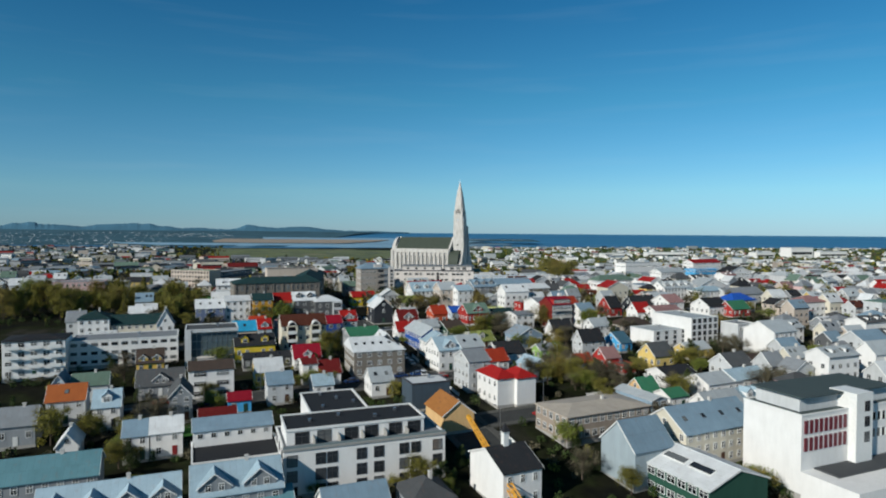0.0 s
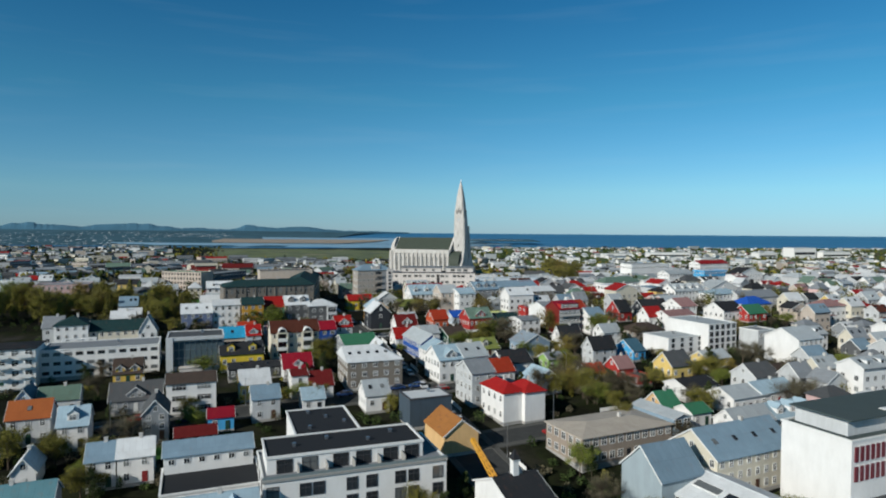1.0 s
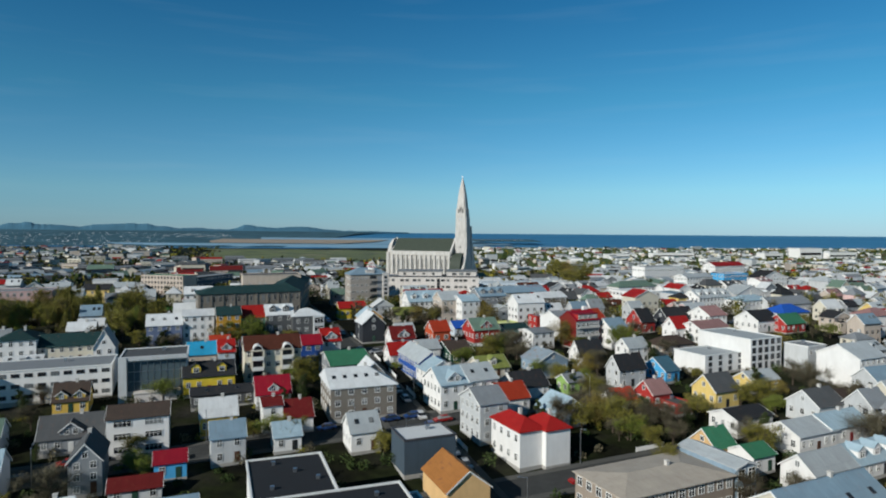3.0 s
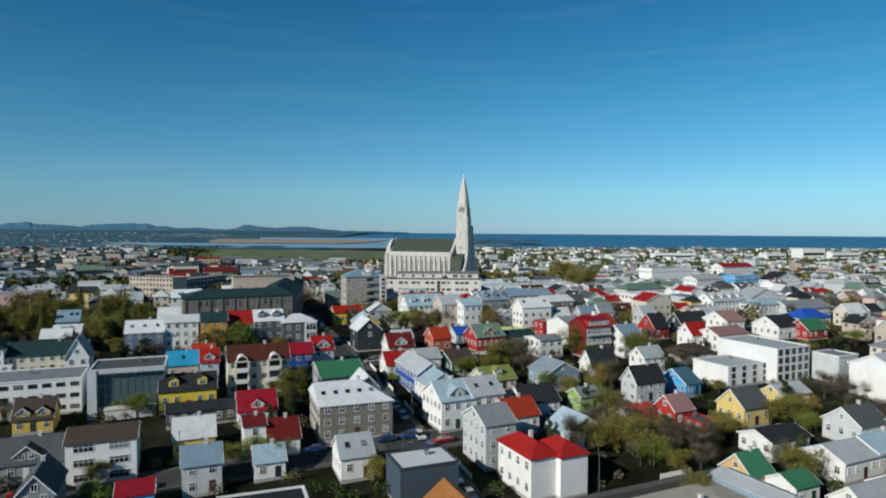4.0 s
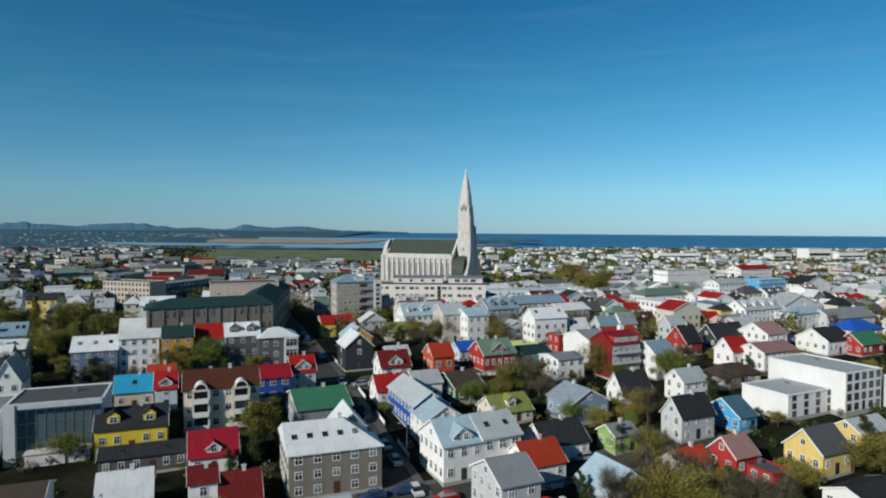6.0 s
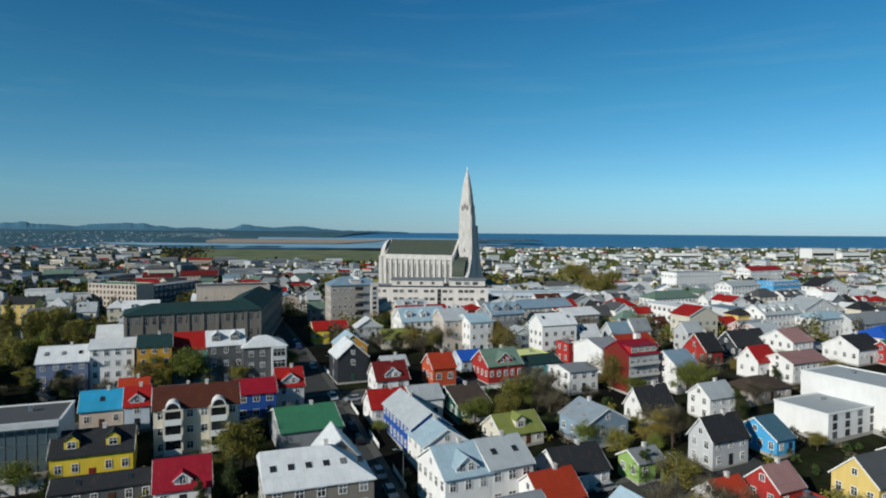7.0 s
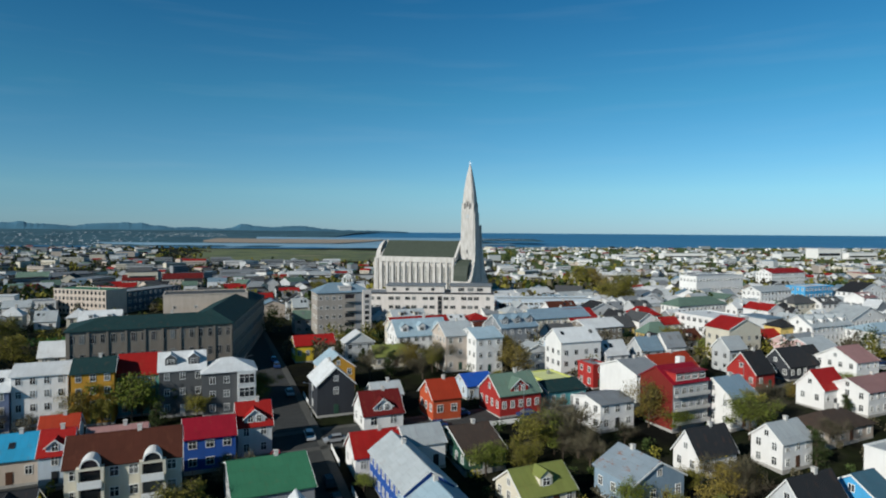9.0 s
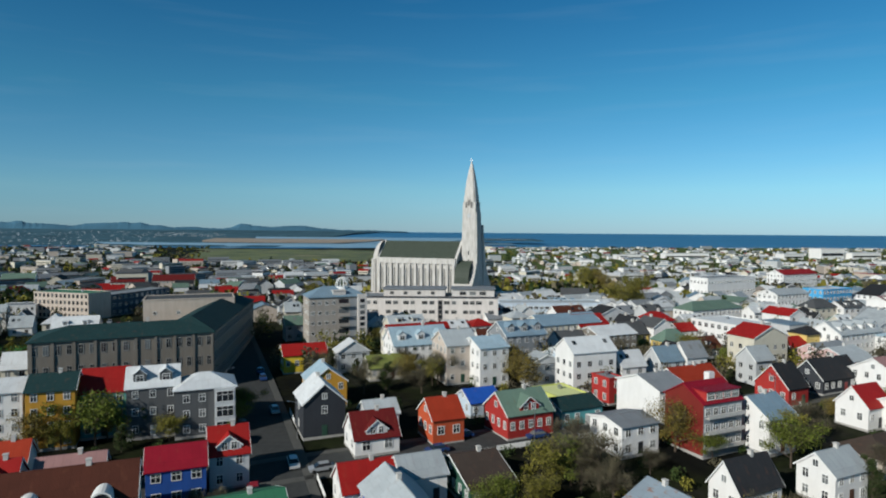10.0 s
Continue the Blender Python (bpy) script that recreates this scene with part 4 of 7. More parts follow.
house(7.4, 200.5, 25, 7.8, 10.4, 6.7, roof='gx', rise=3.0, wall='white', rf='ltgrey', skylights=2, storeys=2, win=(1.2, 1.4), sides=('front',), door=False)
house(12.6, 222.5, 25, 9.5, 8, 2.7, roof='gx', rise=2.8, wall='cream', rf='olive', dormers=1)
house(33.4, 206.9, 25, 5.6, 5.2, 3.7, roof='gx', rise=1.5, wall='leafgreen', rf='grey')
house(29, 223.5, 25, 10, 9, 4.6, roof='gy', rise=2.6, wall='bluegrey', rf='patchy')
house(-55.8, 197.9, 22, 14.6, 6, 3.4, roof='gx', rise=1.2, wall='dkgrey', rf='black', chimneys=0, skylights=2)
house(-62.8, 207.7, 22, 12.6, 8.5, 4.9, roof='gx', rise=3, wall='brightyellow', rf='black', dormers=2)
glassb = house(-76.9, 207.9, 21, 16, 13, 10.1, roof='flat', rise=2.2, wall='ltgrey', rf='dkgrey', sides=(), label='grey concrete building with large dark glass front', name='block', category='building')
house(-103.2, 203.8, 22, 31, 14, 8, roof='flat', rise=2.2, wall='white', rf='grey', storeys=3, win=(1.6, 0.8), pitch=2.6, label='long white building with ribbon windows and flat roof', name='block', category='building', frames='dark')
balc = house(-122.5, 189, 22, 16, 12, 11.3, roof='hip', rise=1.0, wall='white', rf='black', storeys=4, win=(1.6, 1.4), pitch=2.8, label='white four-storey apartment block with balconies and dark roof', name='apartment_building', category='apartment building')
house(-177.5, 307, 22, 21.9, 14, 11.8, roof='flat', rise=2.2, wall='pink', rf='grey', storeys=4, label='long pale pink four-storey block with flat roof', name='block', category='building')
house(-127.7, 229.9, 22, 10.1, 12, 8.4, roof='hip', rise=2.5, wall='white', rf='dkgreen')
house(-113.6, 235.2, 22, 19.4, 9, 5.4, roof='gx', rise=3, wall='cream', rf='dkgreen')
house(-101.7, 229.2, 22, 5.6, 9, 6.5, roof='gy', rise=5, wall='white', rf='grey')
house(-90.6, 193.6, 22, 7.5, 8, 3.2, roof='gx', rise=3.5, wall='yellowpale', rf='dkbrown', dormers=2, dkind='cross', dsize=2.4)
house(-78.1, 172.8, 22, 11.9, 9, 3.3, roof='gx', rise=3.5, wall='grey', rf='dkgrey', dormers=1, dkind='cross', dsize=4.0)
house(-65.6, 156.1, 22, 5.3, 10, 6.3, roof='gy', rise=3, wall='grey', rf='dkgrey', storeys=3, pitch=1.6, win=(0.9, 1.1))
hotel = house(-16.9, 126.7, 20, 31.7, 15, 8.7, roof='flat', rise=2.2, wall='white', rf='grey', sides=('left',), storeys=3, win=(1.9, 1.8), pitch=4.2, label='white modern hotel block with dark flat roofs and terrace', name='hotel', category='hotel', frames='dark')
house(1.7, 151.3, 22, 7.9, 11.6, 4.3, roof='gy', rise=3, wall='peach', rf='rust', sides=())
house(36, 149.2, 25, 23.8, 12.6, 6, roof='hip', rise=1.0, wall='stonebrown', rf='beige', storeys=2, win=(1.2, 1.4), pitch=2.1, label='brown two-storey block with shallow beige roof', frames='white', sides=('front', 'left'))
office_size = (28.5, 13.0, 15)
office = house(77.7, 127.6, 23, 28.5, 13.0, 15, roof='flat', rise=2.2, wall='white', rf='dkgreygreen', sides=(), storeys=4, label='large white office block with dark flat roof and stair tower', name='office_building', category='office building')
school = house(-77.5, 289.1, 25, 37.9, 15, 14, roof='hip', rise=2.4, wall='stone', rf='dkgreen', storeys=3, win=(0.9, 2.0), pitch=2.1, label='large grey-brown school building with dark green hipped roof', name='school_building', category='school', frames='stone', bars=1)
college = house(-6.5, 373.2, -2, 49.5, 14, 13.6, roof='flat', rise=2.2, wall='palestone', rf='grey', sides=(), storeys=4, label='long pale four-storey college building with set-back top floor', name='school_building', category='school', frames='dark', chimneys=0)
tow = house(-37.7, 346, 22, 18.6, 11, 16.4, roof='hip', rise=3, wall='concrete', rf='bluegrey', sides=(), storeys=5, chimneys=0, label='tall bare concrete block with blue-grey hipped roof', name='block', category='building')
house(-92.1, 153.2, 22, 8.2, 8, 6, roof='gx', rise=3, wall='ltgrey', rf='orange', skylights=1)
house(-81, 150.8, 22, 5.8, 8, 5.4, roof='gx', rise=3.2, wall='white', rf='paleblue', dormers=1)
house(-94.9, 168.3, 22, 8.7, 7, 4.5, roof='gx', rise=2.5, wall='ltgrey', rf='greygreen')
house(-101.4, 165.6, 22, 4.8, 8, 4.5, roof='gy', rise=3.5, wall='paleblue', rf='steelblue')
house(-65.7, 133.7, 22, 5, 7, 5.6, roof='gx', rise=2.4, wall='white', rf='bluegrey')
house(-60.2, 135.9, 22, 6.3, 7, 5.5, roof='gx', rise=2.4, wall='white', rf='whitemetal')
house(-80, 133.5, 22, 4.1, 8, 3.6, roof='gy', rise=2.5, wall='white', rf='whitemetal')
house(-72.2, 114.2, 22, 16.5, 9, 6.1, roof='gx', rise=3, wall='grey', rf='tealroof')
house(-56.5, 106, 22, 21.6, 10, 5.4, roof='gx', rise=3.4, wall='grey', rf='paleblue', dormers=4, dkind='cross')
house(-36.5, 109.8, 22, 14.8, 10, 6.6, roof='gx', rise=3.6, wall='grey', rf='paleblue', dormers=2, dkind='cross')
house(-32.4, 107.9, 22, 11.9, 7, 4.1, roof='gx', rise=2.2, wall='darkgreen', rf='tealroof')
house(-15.8, 110.3, 22, 11.5, 8, 2.9, roof='gx', rise=3, wall='white', rf='bluegrey')
house(-3.1, 111.7, 22, 8.1, 9, 4.1, roof='hip', rise=2.6, wall='grey', rf='dkgrey')
crane_house = house(11.9, 117.9, 25, 8.1, 12.8, 7.1, roof='gx', rise=2.6, wall='white', rf='black', win=(0.8, 1.4), sides=('front',))
house(-95.8, 141, 22, 7.5, 9, 4.9, roof='gx', rise=3, wall='grey', rf='grey')
house(75.4, 174.2, 25, 11.9, 8.6, 4, roof='gx', rise=2, wall='white', rf='ltgrey')
house(68.8, 156.3, 25, 11.9, 6.7, 4.4, roof='gx', rise=2.6, wall='white', rf='ltgrey')
house(81.4, 163.7, 25, 13.5, 8, 3.2, roof='gx', rise=2.5, wall='white', rf='paleblue', dormers=3)
house(85.3, 178.6, 25, 13.2, 8, 3.9, roof='gx', rise=2, wall='white', rf='paleblue')
house(60, 163.8, 25, 6.1, 5.9, 3.5, roof='gx', rise=1.5, wall='white', rf='green')
house(-40.1, 310.3, 22, 11.5, 8, 4.9, roof='gx', rise=2.2, wall='brightyellow', rf='red')
house(-28.7, 280.2, 22, 8.2, 9, 5.8, roof='gy', rise=3, wall='ochre', rf='paleblue')
house(-17.2, 302.5, 22, 9.8, 7, 3.3, roof='gx', rise=2.5, wall='cream', rf='olive')
house(-14.6, 261.9, 22, 6.4, 6, 4.3, roof='gx', rise=2, wall='ltgrey', rf='ltgrey')
house(-13.8, 233.7, 22, 8.2, 7, 3.4, roof='gx', rise=3, wall='white', rf='red')
house(-5.9, 235.5, 22, 7, 7, 4.5, roof='gx', rise=2.2, wall='white', rf='ltgrey')
# blue house; the street's shade is put into a deeper wall colour
house(-7.0, 222, 22, 7.6, 18, 5.6, roof='gy', rise=2.6, wall='blue', rf='ltgrey', chimneys=1, sides=('left',))
house(-2.3, 211.2, 22, 8.5, 9, 5.4, roof='gy', rise=2.6, wall='white', rf='paleblue', dormers=0, sides=('left', 'front'))
house(2.8, 238.1, 22, 7.6, 14.4, 3.3, roof='gx', rise=2.5, wall='darkgreen', rf='dkbrown')
house(-9.3, 311, 22, 15.7, 10, 7.9, roof='gx', rise=4, wall='white', rf='paleblue', dormers=3)
house(-9.4, 314.9, 22, 18, 9, 9.4, roof='gx', rise=2.6, wall='cream', rf='red')
house(-58.4, 234.4, 22, 9.1, 6, 4.6, roof='gx', rise=2.2, wall='grey', rf='redgrey')
house(-70.8, 238.3, 22, 6, 8, 4.1, roof='gx', rise=3, wall='white', rf='orangered')
house(1.1, 300.2, 22, 8.5, 10, 9.8, roof='gx', rise=3, wall='beige', rf='ltgrey')
house(8.6, 297.6, 25, 8, 10, 9.7, roof='gx', rise=2, wall='white', rf='paleblue')
house(18.7, 313.9, 25, 12.6, 10, 9.9, roof='gx', rise=3.2, wall='grey', rf='bluegrey', dormers=3)
house(36.3, 339.7, 25, 22.4, 10, 8.9, roof='gx', rise=2.5, wall='cream', rf='bluegrey')
house(44.1, 342.3, 25, 11.6, 10, 7.9, roof='gx', rise=3, wall='cream', rf='red')
house(47, 326.1, 25, 13.8, 10, 7.9, roof='gx', rise=2, wall='stone', rf='whitemetal')
house(32.3, 305, 25, 12.9, 8, 5.9, roof='gx', rise=2, wall='paleblue', rf='ltgrey')
house(43.3, 404.3, 2, 43.4, 12, 8.1, roof='flat', rise=2.2, wall='paleblue', rf='ltgrey', storeys=2, win=(1.6, 1.0))
house(91.3, 342.6, 25, 15.6, 17.7, 8.9, roof='flat', rise=2.2, wall='white', rf='whitemetal', storeys=3, win=(1.3, 1.3))
house(105.8, 393.6, 25, 27.5, 10, 7.1, roof='hip', rise=3, wall='white', rf='greygreen')
house(149.1, 477.3, 25, 35.7, 12, 14.9, roof='flat', rise=2.2, wall='white', rf='grey', storeys=3)
house(105.1, 307.6, 25, 10.4, 12.3, 4.9, roof='gx', rise=2.5, wall='pink', rf='ltgrey')
house(104, 289.3, 25, 9.1, 11, 5.7, roof='gx', rise=3, wall='white', rf='redgrey')
house(92.8, 264.7, 25, 13.8, 9, 5.3, roof='gx', rise=2, wall='white', rf='redgrey')
house(121.4, 284.7, 25, 11.9, 10.8, 4.7, roof='gx', rise=3.2, wall='white', rf='black')
house(138.8, 296.3, 25, 14.7, 10, 5.7, roof='hip', rise=3, wall='white', rf='blue')
house(131.8, 282.7, 25, 10.8, 8, 3.7, roof='gx', rise=3.2, wall='redpaint', rf='green')
house(108, 229.1, 25, 8.2, 7.8, 7.4, roof='flat', rise=2.2, wall='ltgrey', rf='grey', sides=('front',))
house(56.5, 135.9, 25, 21, 12, 7.5, roof='gx', rise=4, wall='cream', rf='bluegrey', skylights=4, storeys=3)
house(39.3, 125.4, 25, 9.8, 10, 7.4, roof='gx', rise=4.6, wall='zinc', rf='bluegrey', sides=(), label='zinc-grey metal-clad gable end of a long building')
shop_size = (14.6, 17.6, 5.7)
shop = house(49, 117.8, 25, 14.6, 17.6, 5.7, roof='gy', rise=2.5, wall='darkgreen', rf='whitemetal', sides=('left',), storeys=2, win=(1.8, 1.3), pitch=2.4)
house(-44.5, 131.8, 22, 15.5, 7, 8.2, roof='gx', rise=1.6, wall='white', rf='bluegrey', chimneys=0, storeys=3, win=(0.9, 0.9), pitch=2.2)
house(-41.8, 125.6, 22, 16.6, 13, 5.4, roof='flat', rise=2.2, wall='white', rf='black', chimneys=0, sides=('front',))
house(-29, 221.9, 24, 11.5, 15, 4.4, roof='gx', rise=2.6, wall='grey', rf='green', sides=('left',))
house(121, 330.3, 25, 20.1, 10, 7.9, roof='gx', rise=3.2, wall='white', rf='ltgrey', dormers=4)
house(178.8, 433.8, 25, 20.9, 10, 11.9, roof='flat', rise=2.2, wall='skyblue', rf='whitemetal')
house(195, 419.6, 25, 22, 10, 10.7, roof='gy', rise=4, wall='white', rf='black')
house(148.5, 353.3, 25, 20.4, 10, 6.9, roof='gy', rise=4, wall='white', rf='ltgrey')
house(227.8, 551.2, 25, 33.2, 12, 13.8, roof='gx', rise=2.5, wall='white', rf='red')
house(150.9, 420.7, 25, 20.9, 10, 10.8, roof='gx', rise=2, wall='white', rf='ltgrey')
house(104.9, 314.5, 25, 12.6, 9, 4.9, roof='gx', rise=2.4, wall='pink', rf='grey')
house(138.6, 327.3, 25, 17.6, 10, 6.9, roof='hip', rise=2, wall='white', rf='paleblue')
house(155.5, 329.4, 25, 26.4, 10, 4.9, roof='gx', rise=3, wall='ltgrey', rf='grey')
house(-180.7, 405.3, 22, 12.4, 12, 6.1, roof='flat', rise=2.2, wall='white', rf='grey')
house(-161.8, 410.1, -16, 28.9, 12, 11.1, roof='flat', rise=2.2, wall='beige', rf='green', storeys=4, frames='dark')
house(-198, 530.5, 22, 18.8, 12, 8.2, roof='gx', rise=3, wall='cream', rf='dkred')
house(-170.9, 533.9, 22, 24.1, 12, 9.2, roof='gx', rise=3, wall='beige', rf='dkred')
house(-274.6, 543.4, 22, 18.3, 12, 8.2, roof='gx', rise=4, wall='ltgrey', rf='greygreen')
house(-55, 152, 22, 8.5, 4.8, 2.4, roof='gx', rise=1.4, wall='ltgrey', rf='dkred', sides=('front',), chimneys=0)
house(-52.3, 160, 22, 5.6, 5, 3.4, roof='gx', rise=1.5, wall='skyblue', rf='crimson', sides=('front',), chimneys=0)
house(49.6, 155.8, 25, 5, 13, 6.4, roof='gy', rise=0.8, wall='bluegrey', rf='ltgrey', sides=('front',), chimneys=0, win=(1.6, 1.8), pitch=1.9, door=False)
house(27, 187, 25, 8.5, 8, 3.6, roof='gy', rise=3, wall='paleblue', rf='paleblue', sides=('front',))
house(-33.5, 172.5, 22, 5.5, 6, 3.4, roof='gx', rise=2.2, wall='white', rf='paleblue', sides=('front', 'left'))

# ---- parts of the larger buildings ----
# hotel: set-back top storey with a dark roof, glass balustrade, rear wing
part("top_storey", Mesh().box(-15.0, 12.3, -4.6, 5.4, 8.4, 11.5), WM["white"], hotel)
part("top_roof", Mesh().box(-14.8, 12.1, -4.4, 5.2, 11.5, 11.6), FLAT["black"], hotel)
for x0, x1, y0, y1 in ((-15.2, 12.5, -4.8, -4.5), (-15.2, 12.5, 5.3, 5.6), (-15.2, -14.9, -4.5, 5.3), (12.2, 12.5, -4.5, 5.3)):
    part("top_parapet", Mesh().box(x0, x1, y0, y1, 11.4, 11.85), M_TRIM, hotel)
for x in (-12.1, -7.9, -2.6, 1.4, 6.3, 10.2):
    add_window(hotel, pose(x, -4.62, 8.8), 2.5, 2.2, 1, M_TRIMDARK)
for row in range(3):
    for x in (-14.3, -9.0, -6.8, -1.2, 2.2, 7.3, 9.7, 14.2):
        add_window(hotel, pose(x, -7.51, 5.7 - row * 2.95), 1.8, 2.0, 1, M_TRIMDARK)
for x in (-10.0, -5.2, -0.6, 3.9, 8.3):
    part("terrace_screen", Mesh().box(x - 0.05, x + 0.05, -7.2, -4.6, 8.7, 10.3), M_STONEFRAME, hotel)
part("terrace_edge", Mesh().box(-16.0, 16.0, -7.75, -6.6, 8.62, 9.02), M_STONEFRAME, hotel)
part("balustrade", Mesh().box(-15.9, 15.9, -7.45, -7.38, 8.6, 9.5), plain("balustrade_glass", (0.16, 0.2, 0.21), 0.2), hotel)
part("rear_wing", Mesh().box(-9.0, 3.0, 5.6, 22.0, -2, 11.5), WM["white"], hotel)
part("rear_roof", Mesh().box(-8.7, 2.7, 5.3, 21.7, 11.5, 11.62), FLAT["black"], hotel)
for x0, x1, y0, y1 in ((-9.2, 3.2, 21.8, 22.1), (-9.2, -8.9, 5.6, 21.8), (2.9, 3.2, 5.6, 21.8)):
    part("rear_parapet", Mesh().box(x0, x1, y0, y1, 11.4, 11.85), M_TRIM, hotel)
for vx, vy in ((-10, 0), (-4, 2), (3, -1), (8, 2), (-6, 9), (-2, 15), (-5, 19), (1, 11)):
    part("roof_vent", Mesh().box(vx - 0.25, vx + 0.25, vy - 0.25, vy + 0.25, 11.6, 12.1).box(vx - 0.32, vx + 0.32, vy - 0.32, vy + 0.32, 12.1, 12.18), M_METAL, hotel)

# office: window strips with red panels, stair tower, penthouse and lower block
M_REDPANEL = plain("red_panel", (0.13, 0.015, 0.025), 0.4)
oL, oW, oH = office_size
for row in range(2):
    z = oH - 3.4 - row * 3.3
    for k in range(9):
        x = -oL / 2 + 0.7 + k * 1.35
        part("red_panel", Mesh().box(x, x + 0.85, -oW / 2 - 0.2, -oW / 2 + 0.02, z, z + 2.5), M_REDPANEL, office)
        part("white_fin", Mesh().box(x + 0.93, x + 1.3, -oW / 2 - 0.12, -oW / 2 + 0.02, z - 0.3, z + 2.7), M_TRIM, office)
    for k in range(6):
        add_window(office, pose(5.0 + k * 1.45, -oW / 2 - 0.01, z + 0.3), 0.9, 1.7, 0)
st_ = part("stair_tower", Mesh().box(-1.2, 3.6, -oW / 2 - 1.6, -oW / 2 + 4, 2, oH + 3.3), M_TRIM, office)
for k in range(3):
    add_window(st_, pose(1.9, -oW / 2 - 1.61, oH - 0.2 - 3.0 * k), 1.3, 1.8, 1, M_TRIMDARK)
part("penthouse", Mesh().box(-oL / 2 + 2.2, oL / 2, -oW / 2 + 2.2, oW / 2 - 1, oH, oH + 2.9), WM["ltgrey"], office)
part("penthouse_roof", Mesh().box(-oL / 2 + 1.2, oL / 2, -oW / 2 + 1.0, oW / 2 - 0.5, oH + 2.9, oH + 3.15), FLAT["dkgreygreen"], office)
part("lower_block", Mesh().box(-oL / 2, oL / 2 + 6, -oW / 2 - 11, -oW / 2, -4, 4.6), WM["white"], office)
part("terrace_roof", Mesh().box(-oL / 2 + 3.5, oL / 2 + 6, -oW / 2 - 5, -oW / 2 - 0.02, 4.6, 4.9), FLAT["dkgrey"], office)

# college: paired windows between plain piers, glazed stair, set-back top floor under the church
for sfl in range(4):
    z = 13.6 - 2.5 - sfl * 3.35
    for k, x in enumerate((-22.6, -19.8, -15.0, -12.4, -8.6, -6.2, -1.8, 0.8, 6.2, 8.8, 13.0, 15.4, 17.8, 22.2)):
        w_ = (1.9, 1.3, 1.9, 1.6)[(k + sfl) % 4]
        add_window(college, pose(x, -7.01, z), w_, 1.15, 2 if w_ > 1.5 else 1, M_STONEFRAME, False)
part("stair_glazing", Mesh().box(3.0, 4.6, -7.12, -7.01, 0.5, 12.6), M_GLASS, college)
for k in range(8):
    part("stair_transom", Mesh().box(2.9, 4.7, -7.2, -7.01, 0.5 + k * 1.7, 0.72 + k * 1.7), WM["concrete"], college)
part("roof_edge", Mesh().box(-24.9, 24.9, -7.5, -6.9, 13.55, 13.95), M_TRIMDARK, college)
for x0, x1 in ((-17.0, 5.5), (8.0, 23.5)):
    part("top_storey", Mesh().box(x0, x1, -4.6, 6.0, 13.6, 16.3), WM["palestone"], college)
    part("top_roof", Mesh().box(x0 - 0.5, x1 + 0.5, -5.2, 6.4, 16.3, 16.55), FLAT["grey"], college)
for x in (12.0, 15.6, 19.2):
    add_window(college, pose(x, -4.61, 14.3), 2.2, 1.2, 2, M_STONEFRAME, False)
for x in (-14.0, -9.0, -4.0, 1.0):
    add_window(college, pose(x, -4.61, 14.4), 1.2, 1.0, 1, M_STONEFRAME, False)

# grey terrace end: glazed bay from the ground to the eaves
bay = part("glazed_bay", Mesh().box(1.6, 5.3, -5.9, -4.76, 0.2, 9.0), WM["ltgrey"], terrace_end)
for k in range(3):
    add_window(bay, pose(3.45, -5.91, 0.9 + k * 2.9), 3.0, 1.9, 2, M_TRIM)
    add_window(terrace_end, pose(-3.4, -4.76, 1.0 + k * 2.9), 1.0, 1.3, 1)
    add_window(terrace_end, pose(-0.6, -4.76, 1.0 + k * 2.9), 1.0, 1.3, 1)
for k in range(2):
    add_window(terrace_end, pose(-5.42, 1.0, 1.2 + k * 3.4, 0, 0, -90), 0.9, 1.3, 1)

# stone-coloured house: a steep-roofed wing at the street end
part("wing_wall", gable_walls(6.2, 9.0, 7.7, 3.3, True), WM["stone"], stone_house, m=pose(4.5, 5.6, 0))
part("wing_roof", gable_roof(6.2, 9.0, 7.7, 3.3, across=True), RM["whitemetal"], stone_house, m=pose(4.5, 5.6, 0))

# school: flat piers between the window pairs
for k in range(10):
    x = -18.4 + k * 4.1
    part("pier", Mesh().box(x - 0.28, x + 0.28, -7.75, -7.49, -2, 13.8), WM["stone"], school)

# house by the crane: white cupola on the ridge and a gabled bay
part("cupola", Mesh().box(-0.55, 0.55, -0.55, 0.55, 9.2, 12.2).box(-0.7, 0.7, -0.7, 0.7, 12.2, 12.35).prism([(-0.75, -0.75), (0.75, -0.75), (0.75, 0.75), (-0.75, 0.75)], 12.35, 13.9, 1, [(-0.05, -0.05), (0.05, -0.05), (0.05, 0.05), (-0.05, 0.05)]), (M_TRIM, RM["black"]), crane_house)

# glass front; the sky's grey-teal reflection is put into its colour
part("glass_front", Mesh().box(-6.2, 7.6, -6.62, -6.52, 1.6, 9.2), plain("tinted_glass", (0.07, 0.10, 0.115), 0.12), glassb)
for i in range(10):
    part("mullion", Mesh().box(-6.2 + i * 1.53 - 0.05, -6.2 + i * 1.53 + 0.05, -6.7, -6.52, 1.6, 9.2), M_METAL, glassb)
for k in range(4):
    part("transom", Mesh().box(-6.2, 7.6, -6.68, -6.52, 1.6 + k * 2.5 - 0.05, 1.6 + k * 2.5 + 0.05), M_METAL, glassb)
part("pier", Mesh().box(-8.2, -6.3, -7.9, -6.4, -2, 10.5), WM["ltgrey"], glassb)
part("canopy", Mesh().box(-6.3, 8.0, -7.7, -6.5, 9.6, 10.5), WM["ltgrey"], glassb)
part("low_front", Mesh().box(-4.5, 6.0, -9.5, -6.6, -2, 1.5).box(-4.7, 6.2, -9.7, -6.6, 1.5, 1.75), WM["palestone"], glassb)

